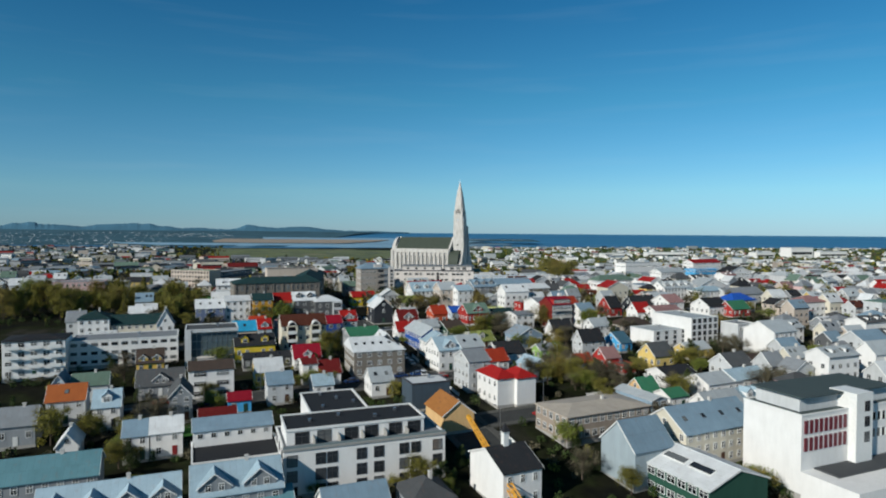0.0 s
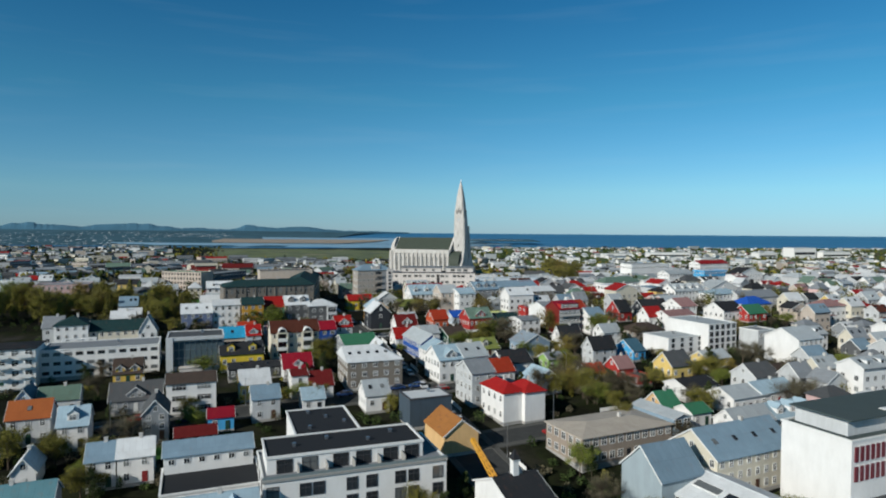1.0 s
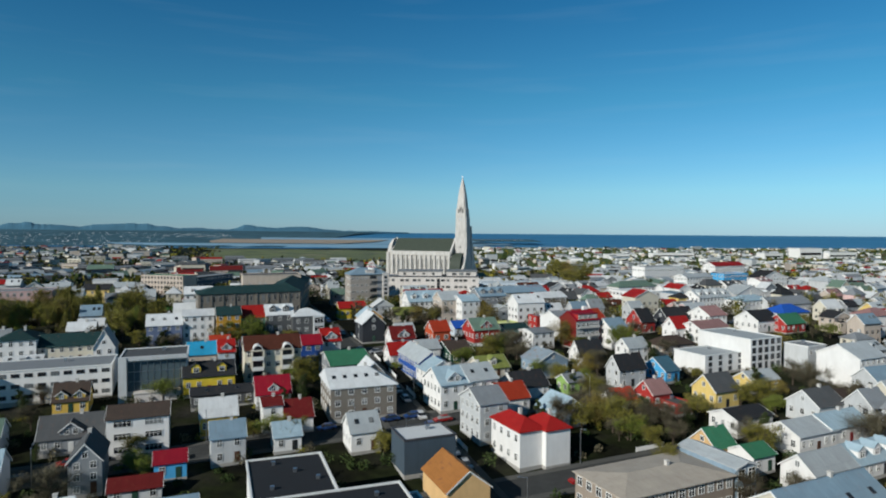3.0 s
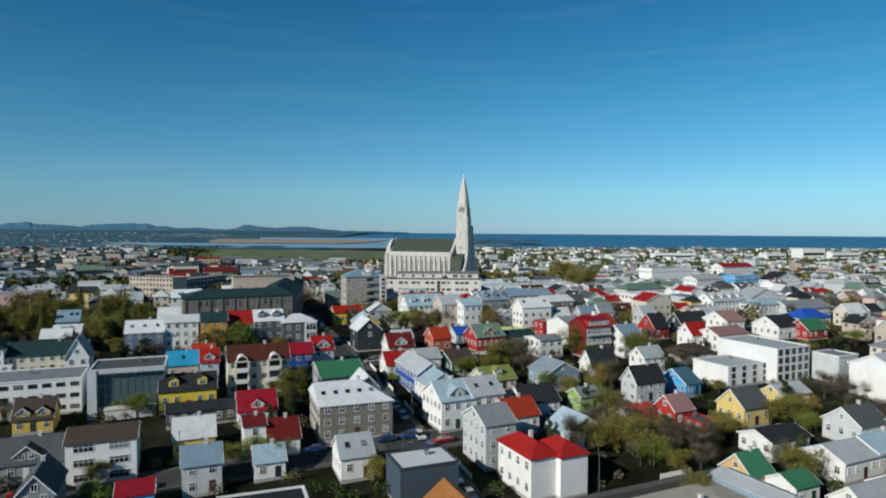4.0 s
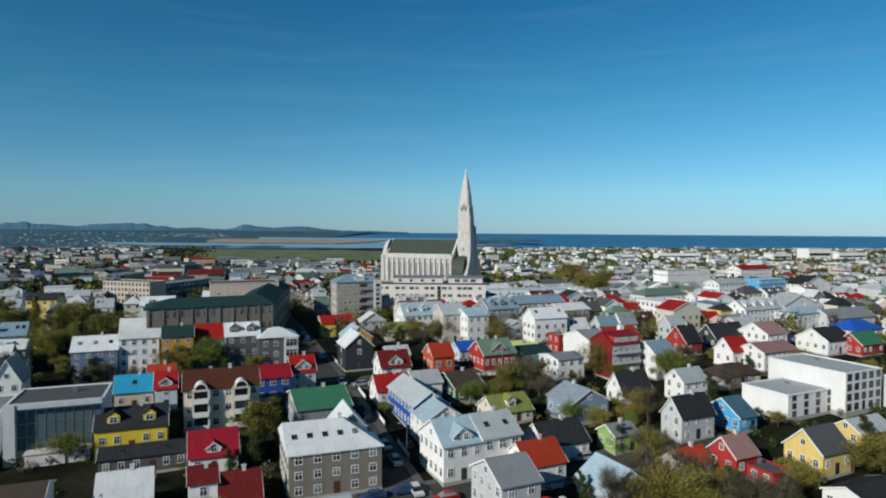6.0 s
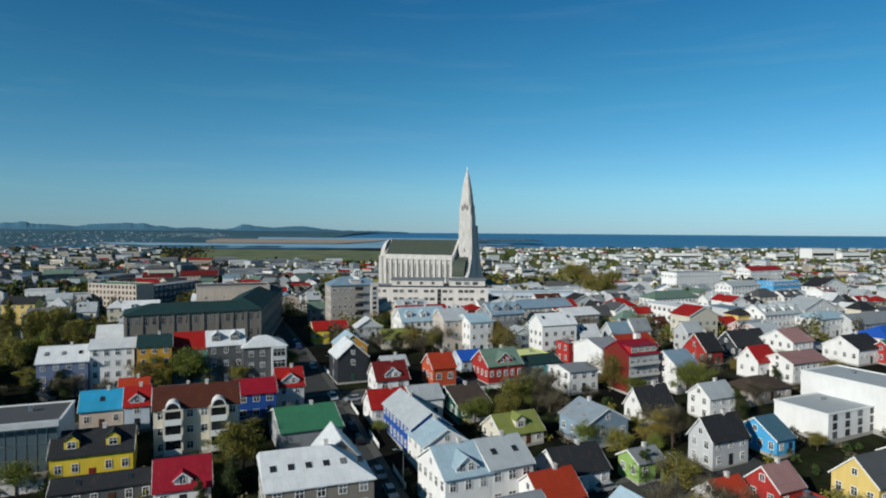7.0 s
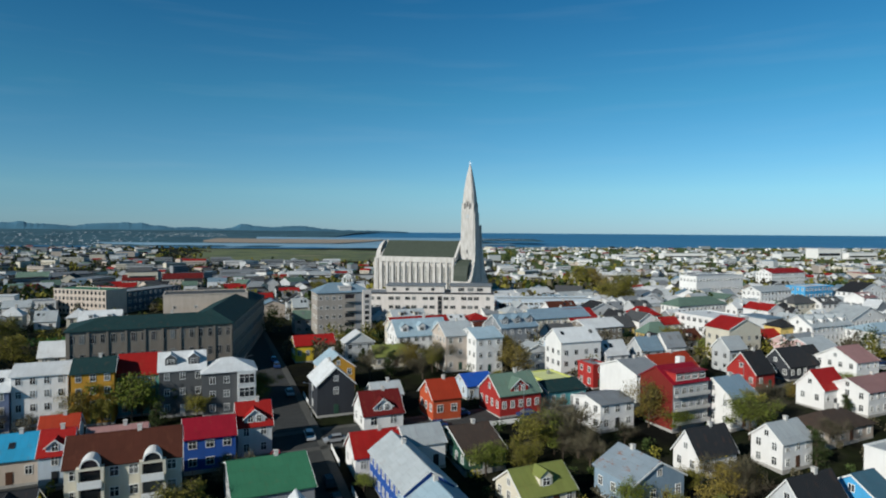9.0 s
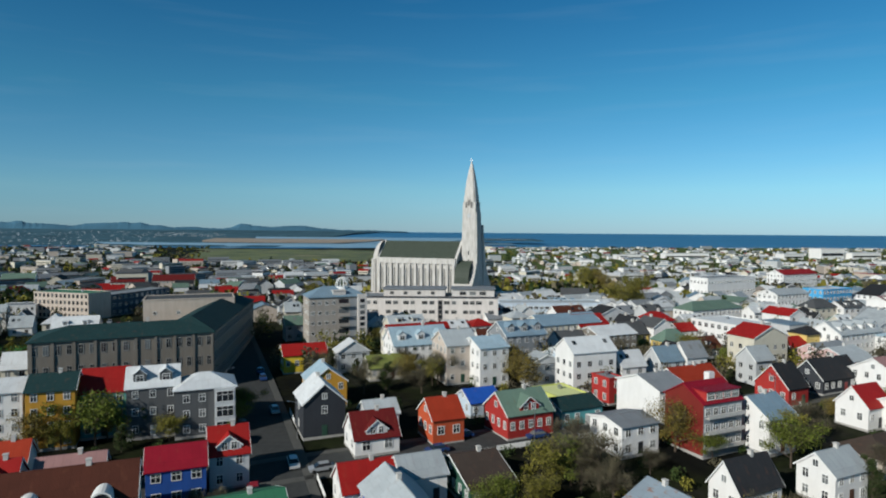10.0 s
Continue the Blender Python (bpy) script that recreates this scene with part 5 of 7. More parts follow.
# apartment block: balconies
for s in range(4):
    for x in (-5.2, 0.2, 5.4):
        b_ = part("balcony", Mesh().box(x - 1.7, x + 1.7, -7.3, -6.0, s * 2.8 + 0.5, s * 2.8 + 0.65).box(x - 1.7, x + 1.7, -7.3, -7.2, s * 2.8 + 0.65, s * 2.8 + 1.55), M_TRIM, balc)

# brown-roofed apartment house: arched gables over stacks of balconies
for x in (-4.2, 3.8):
    half = [(1.3 * math.cos(math.pi * i / 10), 1.3 * math.sin(math.pi * i / 10)) for i in range(11)]
    bow = Mesh()
    bow.v = [(x + u * k, y, arch_size[2] + 0.1 + w_ * k) for y in (-5.6, -2.4) for k in (1.0, 0.84) for u, w_ in half]
    bow.f = [(i, i + 1, 12 + i, 11 + i) for i in range(10)] + [(22 + i, 33 + i, 34 + i, 23 + i) for i in range(10)] + [(i, 22 + i, 23 + i, i + 1) for i in range(10)] + [(11 + i, 12 + i, 34 + i, 33 + i) for i in range(10)]
    bow.m = [0] * len(bow.f)
    part("arched_gable", bow, M_TRIM, arch)
    tym = Mesh().face([(x + u * 0.84, -5.4, arch_size[2] + 0.1 + w_ * 0.84) for u, w_ in half])
    part("arch_glass", tym, M_GLASS, arch)
    part("bay", Mesh().box(x - 1.75, x - 1.35, -5.5, -4.26, -1, arch_size[2]).box(x + 1.35, x + 1.75, -5.5, -4.26, -1, arch_size[2]).box(x - 1.35, x + 1.35, -5.5, -4.26, arch_size[2] - 0.35, arch_size[2]), WM["cream"], arch)
    for k in range(3):
        z = k * 2.8 + 0.6
        part("balcony", Mesh().box(x - 1.35, x + 1.35, -5.85, -4.26, z, z + 0.15).box(x - 1.5, x + 1.5, -5.95, -5.8, z - 0.1, z + 1.0), M_TRIM, arch)
        part("balcony_opening", Mesh().box(x - 1.3, x + 1.3, -4.34, -4.26, z + 0.15, z + 2.3), M_GLASS, arch)

# crimson house: grey front with window bands and balconies
# a row of attic windows set into the slope under a flat red hood, and a white stack
attic = part("dormer", Mesh().box(-4.0, 4.1, -4.45, -1.4, 9.8, 11.5), WM["redpaint"], crim)
part("dormer_roof", Mesh().box(-4.2, 4.3, -4.75, -1.0, 11.5, 11.68), RM["crimson"], crim)
for k in range(4):
    add_window(attic, pose(-2.95 + k * 2.0, -4.46, 10.1), 1.5, 1.2, 2)
part("chimney", Mesh().box(2.1, 3.5, 0.5, 1.7, 10.8, 13.4), WM["white"], crim)
cL, cW, cH = crim_size
part("front_facade", Mesh().box(-cL / 2 + 0.1, cL / 2 - 0.1, -cW / 2 - 0.12, -cW / 2 - 0.01, 0.2, cH - 0.1), WM["grey"], crim, "grey rendered front")
for s in range(3):
    z = cH - 2.2 - s * 2.75
    for i in range(5):
        add_window(crim, pose(-cL / 2 + cL * (i + 0.5) / 5, -cW / 2 - 0.13, z), 1.1, 1.2, 1)
    part("balcony", Mesh().box(-cL / 2 + 0.3, cL / 2 - 0.3, -cW / 2 - 1.0, -cW / 2 - 0.12, z - 0.45, z - 0.33).box(-cL / 2 + 0.3, cL / 2 - 0.3, -cW / 2 - 1.0, -cW / 2 - 0.94, z - 0.33, z + 0.3), M_CHIM, crim)

# concrete block: crown of steel hoops on the roof, glazed stair
hoop = part("roof_crown", Mesh().beam((2.5, 0, 18.0), (2.5, 0, 19.2), 2.2, 2.2, 14), M_TRIM, tow)
for i in range(6):
    a = i * math.pi / 6
    p_ = [(2.5 + 2.2 * math.cos(t_) * math.cos(a), 2.2 * math.cos(t_) * math.sin(a), 19.2 + 3.0 * math.sin(t_)) for t_ in [k * math.pi / 8 for k in range(9)]]
    rib = Mesh()
    for a_, b_ in zip(p_, p_[1:]):
        rib.beam(a_, b_, 0.14, 0.14, 5)
    part("crown_rib", rib, M_TRIM, hoop)
for k in range(5):
    z = 0.9 + k * 3.2
    for x in (-8.1, -5.9, -3.7, -1.5):
        add_window(tow, pose(x, -5.51, z + 0.3), 0.9, 1.0, 1, M_TRIM, False)
    for x in (-4.6, -1.8, 1.0):
        add_window(tow, pose(-9.31, x, z + 0.3, 0, 0, -90), 0.9, 1.0, 1, M_TRIM, False)
    b_ = part("balcony", Mesh().box(0.0, 3.6, -6.6, -5.5, z - 0.5, z - 0.3).box(0.0, 3.6, -6.6, -6.5, z - 0.3, z + 0.6), WM["concrete"], tow)
    part("balcony_door", Mesh().box(0.2, 3.4, -5.56, -5.5, z - 0.3, z + 1.9), M_GLASS, b_)
# flat strip on the wall; its grey paints the shade of a recess
part("recess", Mesh().box(3.9, 6.3, -5.54, -5.5, 0.0, 15.6), WM["grey"], tow, "flat grey strip in place of a shaded recess")
stairs = part("stair_tower", Mesh().box(6.3, 9.3, -6.4, -5.4, -2, 17.0), WM["palestone"], tow, "pale stair tower")
for k in range(8):
    part("stair_window", Mesh().box(7.0, 8.5, -6.45, -6.39, 1.0 + k * 1.9, 2.2 + k * 1.9), M_GLASS, stairs)
part("roof_dormer", Mesh().box(-1.5, 2.6, -5.0, -2.0, 16.4, 18.2).box(-1.7, 2.8, -5.2, -1.8, 18.2, 18.35), WM["palestone"], tow)

# shop with green front: glazed strips in the roof and a glazed upper storey
gL, gW, gH = shop_size
ga = math.atan2(2.5, gL / 2)
for v0, v1 in ((-gW * 0.36, -gW * 0.06), (-gW * 0.01, gW * 0.3)):
    sl = part("roof_glazing", Mesh().box(-0.9, 0.9, v0, v1, 0.0, 0.22), M_TRIM, shop, m=pose(-gL * 0.24, 0, gH + 2.5 * 0.52 + 0.12, 0, -math.degrees(ga)))
    part("pane", Mesh().box(-0.75, 0.75, v0 + 0.15, v1 - 0.15, 0.22, 0.25), M_GLASS, sl)

# wings of the grey school
house(-69.2, 323.5, 9, 13.0, 68.0, 13.6, roof="hip", rise=3.0, wall="stone", rf="dkgreen", frames="stone", storeys=3, win=(1.3, 2.0), pitch=2.9, sides=("right",), door=False, chimneys=0, label="dark stone-coloured school wing with dark green roof", category="school", name="school_building")
house(-82.0, 338.0, 21, 26.0, 14.0, 16.5, roof="flat", rise=1, wall="beige", rf="dkgrey", storeys=2, sides=("front",), win=(0.8, 0.8), pitch=6.0, door=False, chimneys=0, label="pale school hall with flat roof behind the main wing", category="school", name="school_building")


house(-148.0, 431.0, -16, 12.0, 40.0, 9.5, roof="flat", rise=1, wall="darkblue", rf="grey", storeys=3, sides=("right",), win=(1.4, 1.3), pitch=3.2, door=False, chimneys=0, label="long dark grey block with rows of windows and flat roof", category="building", name="block")


# ---- mobile crane ----
def crane():
    base, tip = Vector((13.6, 107.5, 29.5)), Vector((5.4, 126.0, 39.2))
    t = thing("crane", Matrix.Translation(base), "orange lattice crane jib leaning over the house roofs", "crane")
    d = tip - base
    q = d.to_track_quat("Z", "Y")
    n, r = 18, 0.55
    for i in range(4):
        c = Vector((r if i in (0, 1) else -r, r if i in (0, 3) else -r, 0))
        part("chord", Mesh().beam(q @ c, d + q @ (c * 0.5), 0.13, 0.11, 5), M_CRANE, t)
    for k in range(n):
        for i in range(4):
            j = (i + 1) % 4
            cs = [Vector((r if a in (0, 1) else -r, r if a in (0, 3) else -r, 0)) for a in (i, j)]
            f0, f1 = k / n, (k + 1) / n
            part("lacing", Mesh().beam(d * f0 + q @ (cs[0] * (1 - 0.5 * f0)), d * f1 + q @ (cs[1] * (1 - 0.5 * f1)), 0.08, 0.08, 4), M_CRANE, t)
    part("carrier", Mesh().box(-1.3, 1.3, -3.5, 3.5, -4.2, -1.2).box(-1.0, 1.0, -1.2, 1.2, -1.2, 0.3), M_CRANE, t)
    part("jib_head", Mesh().box(-0.35, 0.35, -0.35, 0.35, -0.3, 0.5, 0, Matrix.Translation(d) @ q.to_matrix().to_4x4()), M_CRANE, t)


crane()

# ---- more houses, filling the blocks ----
rng = random.Random(7)
trim_rng = random.Random(19)

# ---- streets ----
STREETS = (((-8.0, 185.0), (-0.358, 0.934), -60, 240, 4.6), ((-24.0, 245.5), (0.934, 0.358), -95, 190, 3.6), ((2.0, 190.0), (0.934, 0.358), -100, 60, 3.4), ((5.0, 152.0), (0.934, 0.358), -20, 60, 3.2))


def on_street(x, y, room=3.0):
    for (a, b), (u, v), s0, s1, half in STREETS:
        s, d = (x - a) * u + (y - b) * v, abs(-(x - a) * v + (y - b) * u)
        if s0 < s < s1 and d < half + room:
            return True
    return False


def strip(name, label, mat, line, d0, d1, lift):
    (a, b), (u, v), s0, s1, _ = line
    m, n = Mesh(), int((s1 - s0) / 3)
    for i in range(n + 1):
        s = s0 + (s1 - s0) * i / n
        for d in (d0, d1):
            x, y = a + u * s - v * d, b + v * s + u * d
            m.v.append((x, y, ground_z(x, y) + lift))
    m.f = [(2 * i, 2 * i + 2, 2 * i + 3, 2 * i + 1) for i in range(n)]
    m.v += [(x, y, z - 0.5) for x, y, z in m.v]
    k = 2 * (n + 1)
    m.f += [(2 * i, k + 2 * i, k + 2 * i + 2, 2 * i + 2) for i in range(n)] + [(2 * i + 1, 2 * i + 3, k + 2 * i + 3, k + 2 * i + 1) for i in range(n)]
    m.m = [0] * len(m.f)
    tagged(new(name, m.data(name, mat)), label, name, kind="structure")


for line in STREETS:
    half = line[4]
    strip("road", "narrow grey asphalt street between the houses", M_ASPHALT, line, -half, half, 0.14 + 0.01 * STREETS.index(line))
    strip("pavement", "pale concrete pavement along the street", M_PAVE, line, half, half + 1.5, 0.27)
    strip("pavement", "pale concrete pavement along the street", M_PAVE, line, -half - 1.5, -half, 0.27)

WALLS = ["white"] * 44 + ["cream"] * 12 + ["ltgrey"] * 16 + ["grey"] * 5 + ["beige"] * 6 + ["paleblue"] * 3 + ["yellow"] * 3 + ["pink"] * 2 + ["dkgrey"] * 2 + ["darkgreen"]
ROOFS = ["ltgrey"] * 20 + ["grey"] * 9 + ["whitemetal"] * 22 + ["red"] * 6 + ["dkred"] * 4 + ["black"] * 10 + ["dkgrey"] * 10 + ["greygreen"] * 4 + ["dkgreen"] * 3 + ["bluegrey"] * 6 + ["redgrey"] * 4 + ["brown"] * 4

MUTED = ("ltgrey", "grey", "dkgrey", "bluegrey", "greygreen", "whitemetal")


def free(x, y, r):
    return all((x - a) ** 2 + (y - b) ** 2 > (r * 0.74 + c * 0.74) ** 2 for a, b, c in FOOT)


def small_house(x, y, rot, L, W, h, roof, rise, wall, rf, label=""):
    """A house of the middle distance: walls with their window openings, roof and chimney."""
    FOOT.append((x, y, math.hypot(L, W) / 2))
    kind = {"gx": "gabled", "gy": "gabled", "hip": "hipped", "flat": "flat"}[roof]
    t = thing("house", pose(x, y, ground_z(x, y), 0, 0, rot), label or f"{COLOUR[wall]} rendered house with {COLOUR[rf]} {kind} roof", "house", "houses of the town")
    w = gable_walls(L, W, h, rise, roof == "gy", 2.5) if roof in ("gx", "gy") else Mesh().box(-L / 2, L / 2, -W / 2, W / 2, -2.5, h)
    for s in range(max(1, int(h / 2.8))):
        z = 0.9 + s * 2.8
        for run, side in ((L, "front"), (W, "left")):
            n = max(1, int(run / 2.6))
            for i in range(n):
                p = side_pose(side, L, W, run * (i + 0.5) / n, z)
                w.box(-0.5, 0.5, -0.03, 0.02, 0, 1.25, 1, p)
                w.box(-0.6, 0.6, -0.05, 0.02, -0.1, 0, 2, p)
                w.box(-0.04, 0.04, -0.05, 0.02, 0, 1.25, 2, p)
    part("wall", w, (WM[wall], M_GLASS, M_TRIM), t)
    if roof == "flat":
        part("roof", Mesh().box(-L / 2 - 0.15, L / 2 + 0.15, -W / 2 - 0.15, W / 2 + 0.15, h, h + 0.3), FLAT.get(rf, RM[rf]), t)
    elif roof == "hip":
        part("roof", hip_roof(L, W, h, rise), RM[rf], t)
    else:
        part("roof", gable_roof(L, W, h, rise, across=roof == "gy"), RM[rf], t)
    if roof == "gx" and L > 7.5 and rng.random() < 0.45:
        for u in ((-0.22, 0.22) if L > 9.5 else (0.0,)):
            z0, y0 = h + rise * 0.25, -W / 2 * 0.72
            part("dormer", Mesh().prism([(u * L - 0.8, y0), (u * L + 0.8, y0), (u * L + 0.8, -0.4), (u * L - 0.8, -0.4)], z0 - 0.4, z0 + 1.2).box(u * L - 0.95, u * L + 0.95, y0 - 0.15, -0.3, z0 + 1.2, z0 + 1.35, 2).box(u * L - 0.5, u * L + 0.5, y0 - 0.03, y0 + 0.02, z0 + 0.15, z0 + 1.0, 1), (WM[wall], M_GLASS, RM[rf]), t)
    if rng.random() < 0.4:
        aw, ah = rng.uniform(2.2, 3.6), rng.uniform(2.4, min(4.5, h))
        part("annex", Mesh().box(-L / 2 + 0.4, -L / 2 + 0.4 + aw, -W / 2 - 2.2, -W / 2 + 0.01, -2.5, ah).box(-L / 2 + 0.25, -L / 2 + 0.55 + aw, -W / 2 - 2.35, -W / 2 + 0.01, ah, ah + 0.15, 1).box(-L / 2 + 0.9, -L / 2 + 1.8, -W / 2 - 2.23, -W / 2 - 2.2, ah - 1.6, ah - 0.5, 2), (WM[wall], RM[rf], M_GLASS), t)
    if roof in ("gx", "gy"):
        half, e = (W if roof == "gx" else L) / 2, (L if roof == "gx" else W) / 2 + 0.29
        b = Mesh()
        for sx in (-1, 1):
            q = [(-e - 0.07, sx * (half + 0.35), h - rise * 0.35 / half + 0.14), (-e, sx * (half + 0.35), h - rise * 0.35 / half + 0.14), (-e, 0, h + rise + 0.14), (-e - 0.07, 0, h + rise + 0.14)]
            if roof == "gy":
                q = [(-py, px, pz) for px, py, pz in q]
            b.slab(q if sx < 0 else q[::-1], 0.3)
        part("bargeboard", b, M_TRIM, t)
    if roof == "gx" and trim_rng.random() < 0.5:
        a = math.degrees(math.atan2(rise, W / 2))
        for u in trim_rng.sample((-0.36, -0.12, 0.12, 0.36), 2):
            part("skylight", Mesh().box(-0.45, 0.45, -0.6, 0.6, 0.0, 0.16), M_GLASS, t, m=pose(u * L, -W * 0.2, h + rise * 0.6 + 0.1, a))
    # thin dark line along the front eave of some houses
    if roof != "flat" and trim_rng.random() < 0.35:
        part("gutter", Mesh().box(-L / 2 - 0.3, L / 2 + 0.3, -W / 2 - 0.5, -W / 2 - 0.36, h - 0.32, h - 0.16), M_TRIMDARK, t)
    if roof != "flat" and rng.random() < 0.5:
        part("chimney", Mesh().box(-0.35, 0.35, -0.35, 0.35, h, h + rise + 0.9), M_CHIM, t, m=pose(L * 0.15, 0, 0))
    return t


def fill(y0, y1, step, chance):
    """Rows of houses along streets at the town's angle."""
    a = radians(21)
    c, s = math.cos(a), math.sin(a)
    n = int(y1 * 1.3 / step)
    for i in range(-n, n + 1):
        for j in range(0, int((y1 + 600) / step) + 30):
            u, v = i * step, (j - 15) * step * 0.95
            x, y = c * u - s * v + rng.uniform(-2.5, 2.5), s * u + c * v + rng.uniform(-2.5, 2.5)
            if not (y0 <= y < y1) or abs(x) > 0.78 * y + 25 or rng.random() > chance:
                continue
            big = rng.random() < 0.12
            L = rng.uniform(12, 18) if big else rng.uniform(6.5, 10.5)
            W = rng.uniform(8, 10) if big else rng.uniform(6, 8.5)
            if y < 212 and x < 0 or y < 285 and -0.45 * y < x < 0.52 * y or on_street(x, y, 9) or x < -0.5 * y and rng.random() < 0.5:
                continue
            if y < 400:
                L, W = min(L * 0.9, 12), min(W * 0.92, 9)
            if not free(x, y, math.hypot(L, W) / 2):
                continue
            h = rng.choice((7.5, 8.5, 10)) if big else rng.choice((3.2, 4.5, 5.6, 5.6, 6.2, 7.5))
            roof = rng.choice(("gx", "gx", "gx", "gy", "hip", "flat" if big else "gx"))
            rise = rng.uniform(1.8, 3.4)
            small_house(x, y, 21 + rng.choice((0, 0, 90, rng.uniform(-12, 12))) * (1 if y > 330 else 0), L, W, h, roof, rise, rng.choice(WALLS), rng.choice(ROOFS if y > (262 if x > 0 else 305) else MUTED))


CLEAR = [(-22, 286, 9), (-25, 300, 8), (-60, 372, 12), (-165, 232, 20), (-140, 252, 14), (-148, 212, 14), (-33, 292, 11), (-37, 281, 8), (-135, 335, 15), (-18, 293, 9), (-7, 288, 9), (-150, 395, 24), (-125, 378, 22), (-172, 402, 20), (-108, 360, 18), (-190, 410, 16), (-44, 318, 10), (-38, 308, 10), (-30, 325, 9)]
FOOT.extend([*CLEAR, (100, 385, 10), (115, 400, 10), (-185, 290, 34), (-150, 290, 30), (-122, 300, 18)])
fill(150, 330, 10.5, 0.7)
fill(330, 400, 11.5, 0.85)


for wx, wy, wr in ((-185, 290, 34), (-150, 290, 30), (-122, 300, 18)):
    FOOT.remove((wx, wy, wr))


def join_far(limit):
    """The houses past the limit, too many to count, joined into one mass."""
    far = [o for o in scene.objects if o.parent is None and o.name.startswith("house") and o.location.y > limit and any(c.name.startswith("wall") and len(c.data.materials) == 3 for c in o.children)]
    verts, faces, index, mats = [], [], [], []
    for t in far:
        m = t.matrix_basis
        for c in list(t.children):
            q, me, n = m @ c.matrix_basis, c.data, len(verts)
            verts += [tuple(q @ v.co) for v in me.vertices]
            slot = []
            for k in me.materials:
                if k not in mats:
                    mats.append(k)
                slot.append(mats.index(k))
            for p in me.polygons:
                faces.append(tuple(n + v for v in p.vertices))
                index.append(slot[p.material_index])
            bpy.data.objects.remove(c)
        bpy.data.objects.remove(t)
    me = bpy.data.meshes.new("town_houses")
    me.from_pydata(verts, [], faces)
    for k in mats:
        me.materials.append(k)
    me.polygons.foreach_set("material_index", index)
    tagged(new("town_houses", me), "closely packed pale houses with grey, white and red roofs", "houses", kind="stuff")


join_far(352)


def far_town():
    """The rest of the town as one joined mass of small houses and blocks."""
    mats = [WM[k] for k in ("white", "cream", "ltgrey", "grey", "beige")] + [RM[k] for k in ("ltgrey", "grey", "whitemetal", "red", "black", "greygreen", "bluegrey", "dkgrey")] + [M_GLASS]
    m = Mesh()
    n = 0
    while n < 2700:
        y = 400 + 2300 * rng.random() ** 1.5
        x = rng.uniform(-0.85, 0.85) * y
        k = (x) / (y - 70)
        if -0.44 < k < -0.05 and y > 1450:
            continue
        if k < 0 and rng.random() < 0.4 or noise.noise(Vector((x * 0.009, y * 0.006, 3))) < -0.16:
            continue
        if y > 1150 and k > -0.05 and rng.random() < 0.4:
            continue
        if y < 500 and not free(x, y, 8):
            continue
        n += 1
        g = ground_z(x, y)
        big = y > 520 and rng.random() < (0.26 if k < -0.05 else 0.06)
        L, W = (rng.uniform(14, 28) * (1 + y / 2500), rng.uniform(9, 14)) if big else (rng.uniform(8, 14) * (1 + max(0, y - 600) / 1800), rng.uniform(7.5, 11))
        h = rng.uniform(7, 14) if big else rng.uniform(3.5, 7.5)
        q = pose(x, y, g, 0, 0, rng.choice((21, 21, 21, 50, -15, 80, 111)) + rng.uniform(-6, 6))
        wm = rng.choice((0, 0, 0, 0, 1, 2, 2, 3, 4) if k > -0.05 else (0, 1, 2, 2, 3, 3, 4))
        rm = 5 + rng.choice((0, 0, 0, 2, 2, 2, 2, 2, 1, 3, 4, 5, 6, 7) if k > -0.05 else (0, 1, 1, 1, 3, 4, 4, 5, 6, 7, 7, 7, 7, 1, 2))
        m.box(-L / 2, L / 2, -W / 2, W / 2, -2, h, wm, q)
        for s in range(int(h / 2.9)):
            if y < 1500:
                m.box(-L / 2 + 0.8, L / 2 - 0.8, -W / 2 - 0.06, -W / 2, 1.0 + s * 2.9, 2.1 + s * 2.9, len(mats) - 1, q)
        if big and rng.random() < 0.7:
            m.box(-L / 2 - 0.2, L / 2 + 0.2, -W / 2 - 0.2, W / 2 + 0.2, h, h + 0.3, rm, q)
        else:
            r = rng.uniform(1.8, 3.2)
            for sgn in (-1, 1):
                p = [(-L / 2 - 0.3, sgn * (W / 2 + 0.3), h), (L / 2 + 0.3, sgn * (W / 2 + 0.3), h), (L / 2 + 0.3, 0, h + r), (-L / 2 - 0.3, 0, h + r)]
                m.face([q @ Vector(v) for v in (p if sgn < 0 else p[::-1])], rm)
                m.face([q @ Vector(v) for v in ((sgn * L / 2, -W / 2, h), (sgn * L / 2, W / 2, h), (sgn * L / 2, 0, h + r))][::sgn], wm)
    tagged(new("far_town", m.data("far_town", *mats)), "dense far town of small pale houses with coloured roofs", "town", kind="stuff")


far_town()


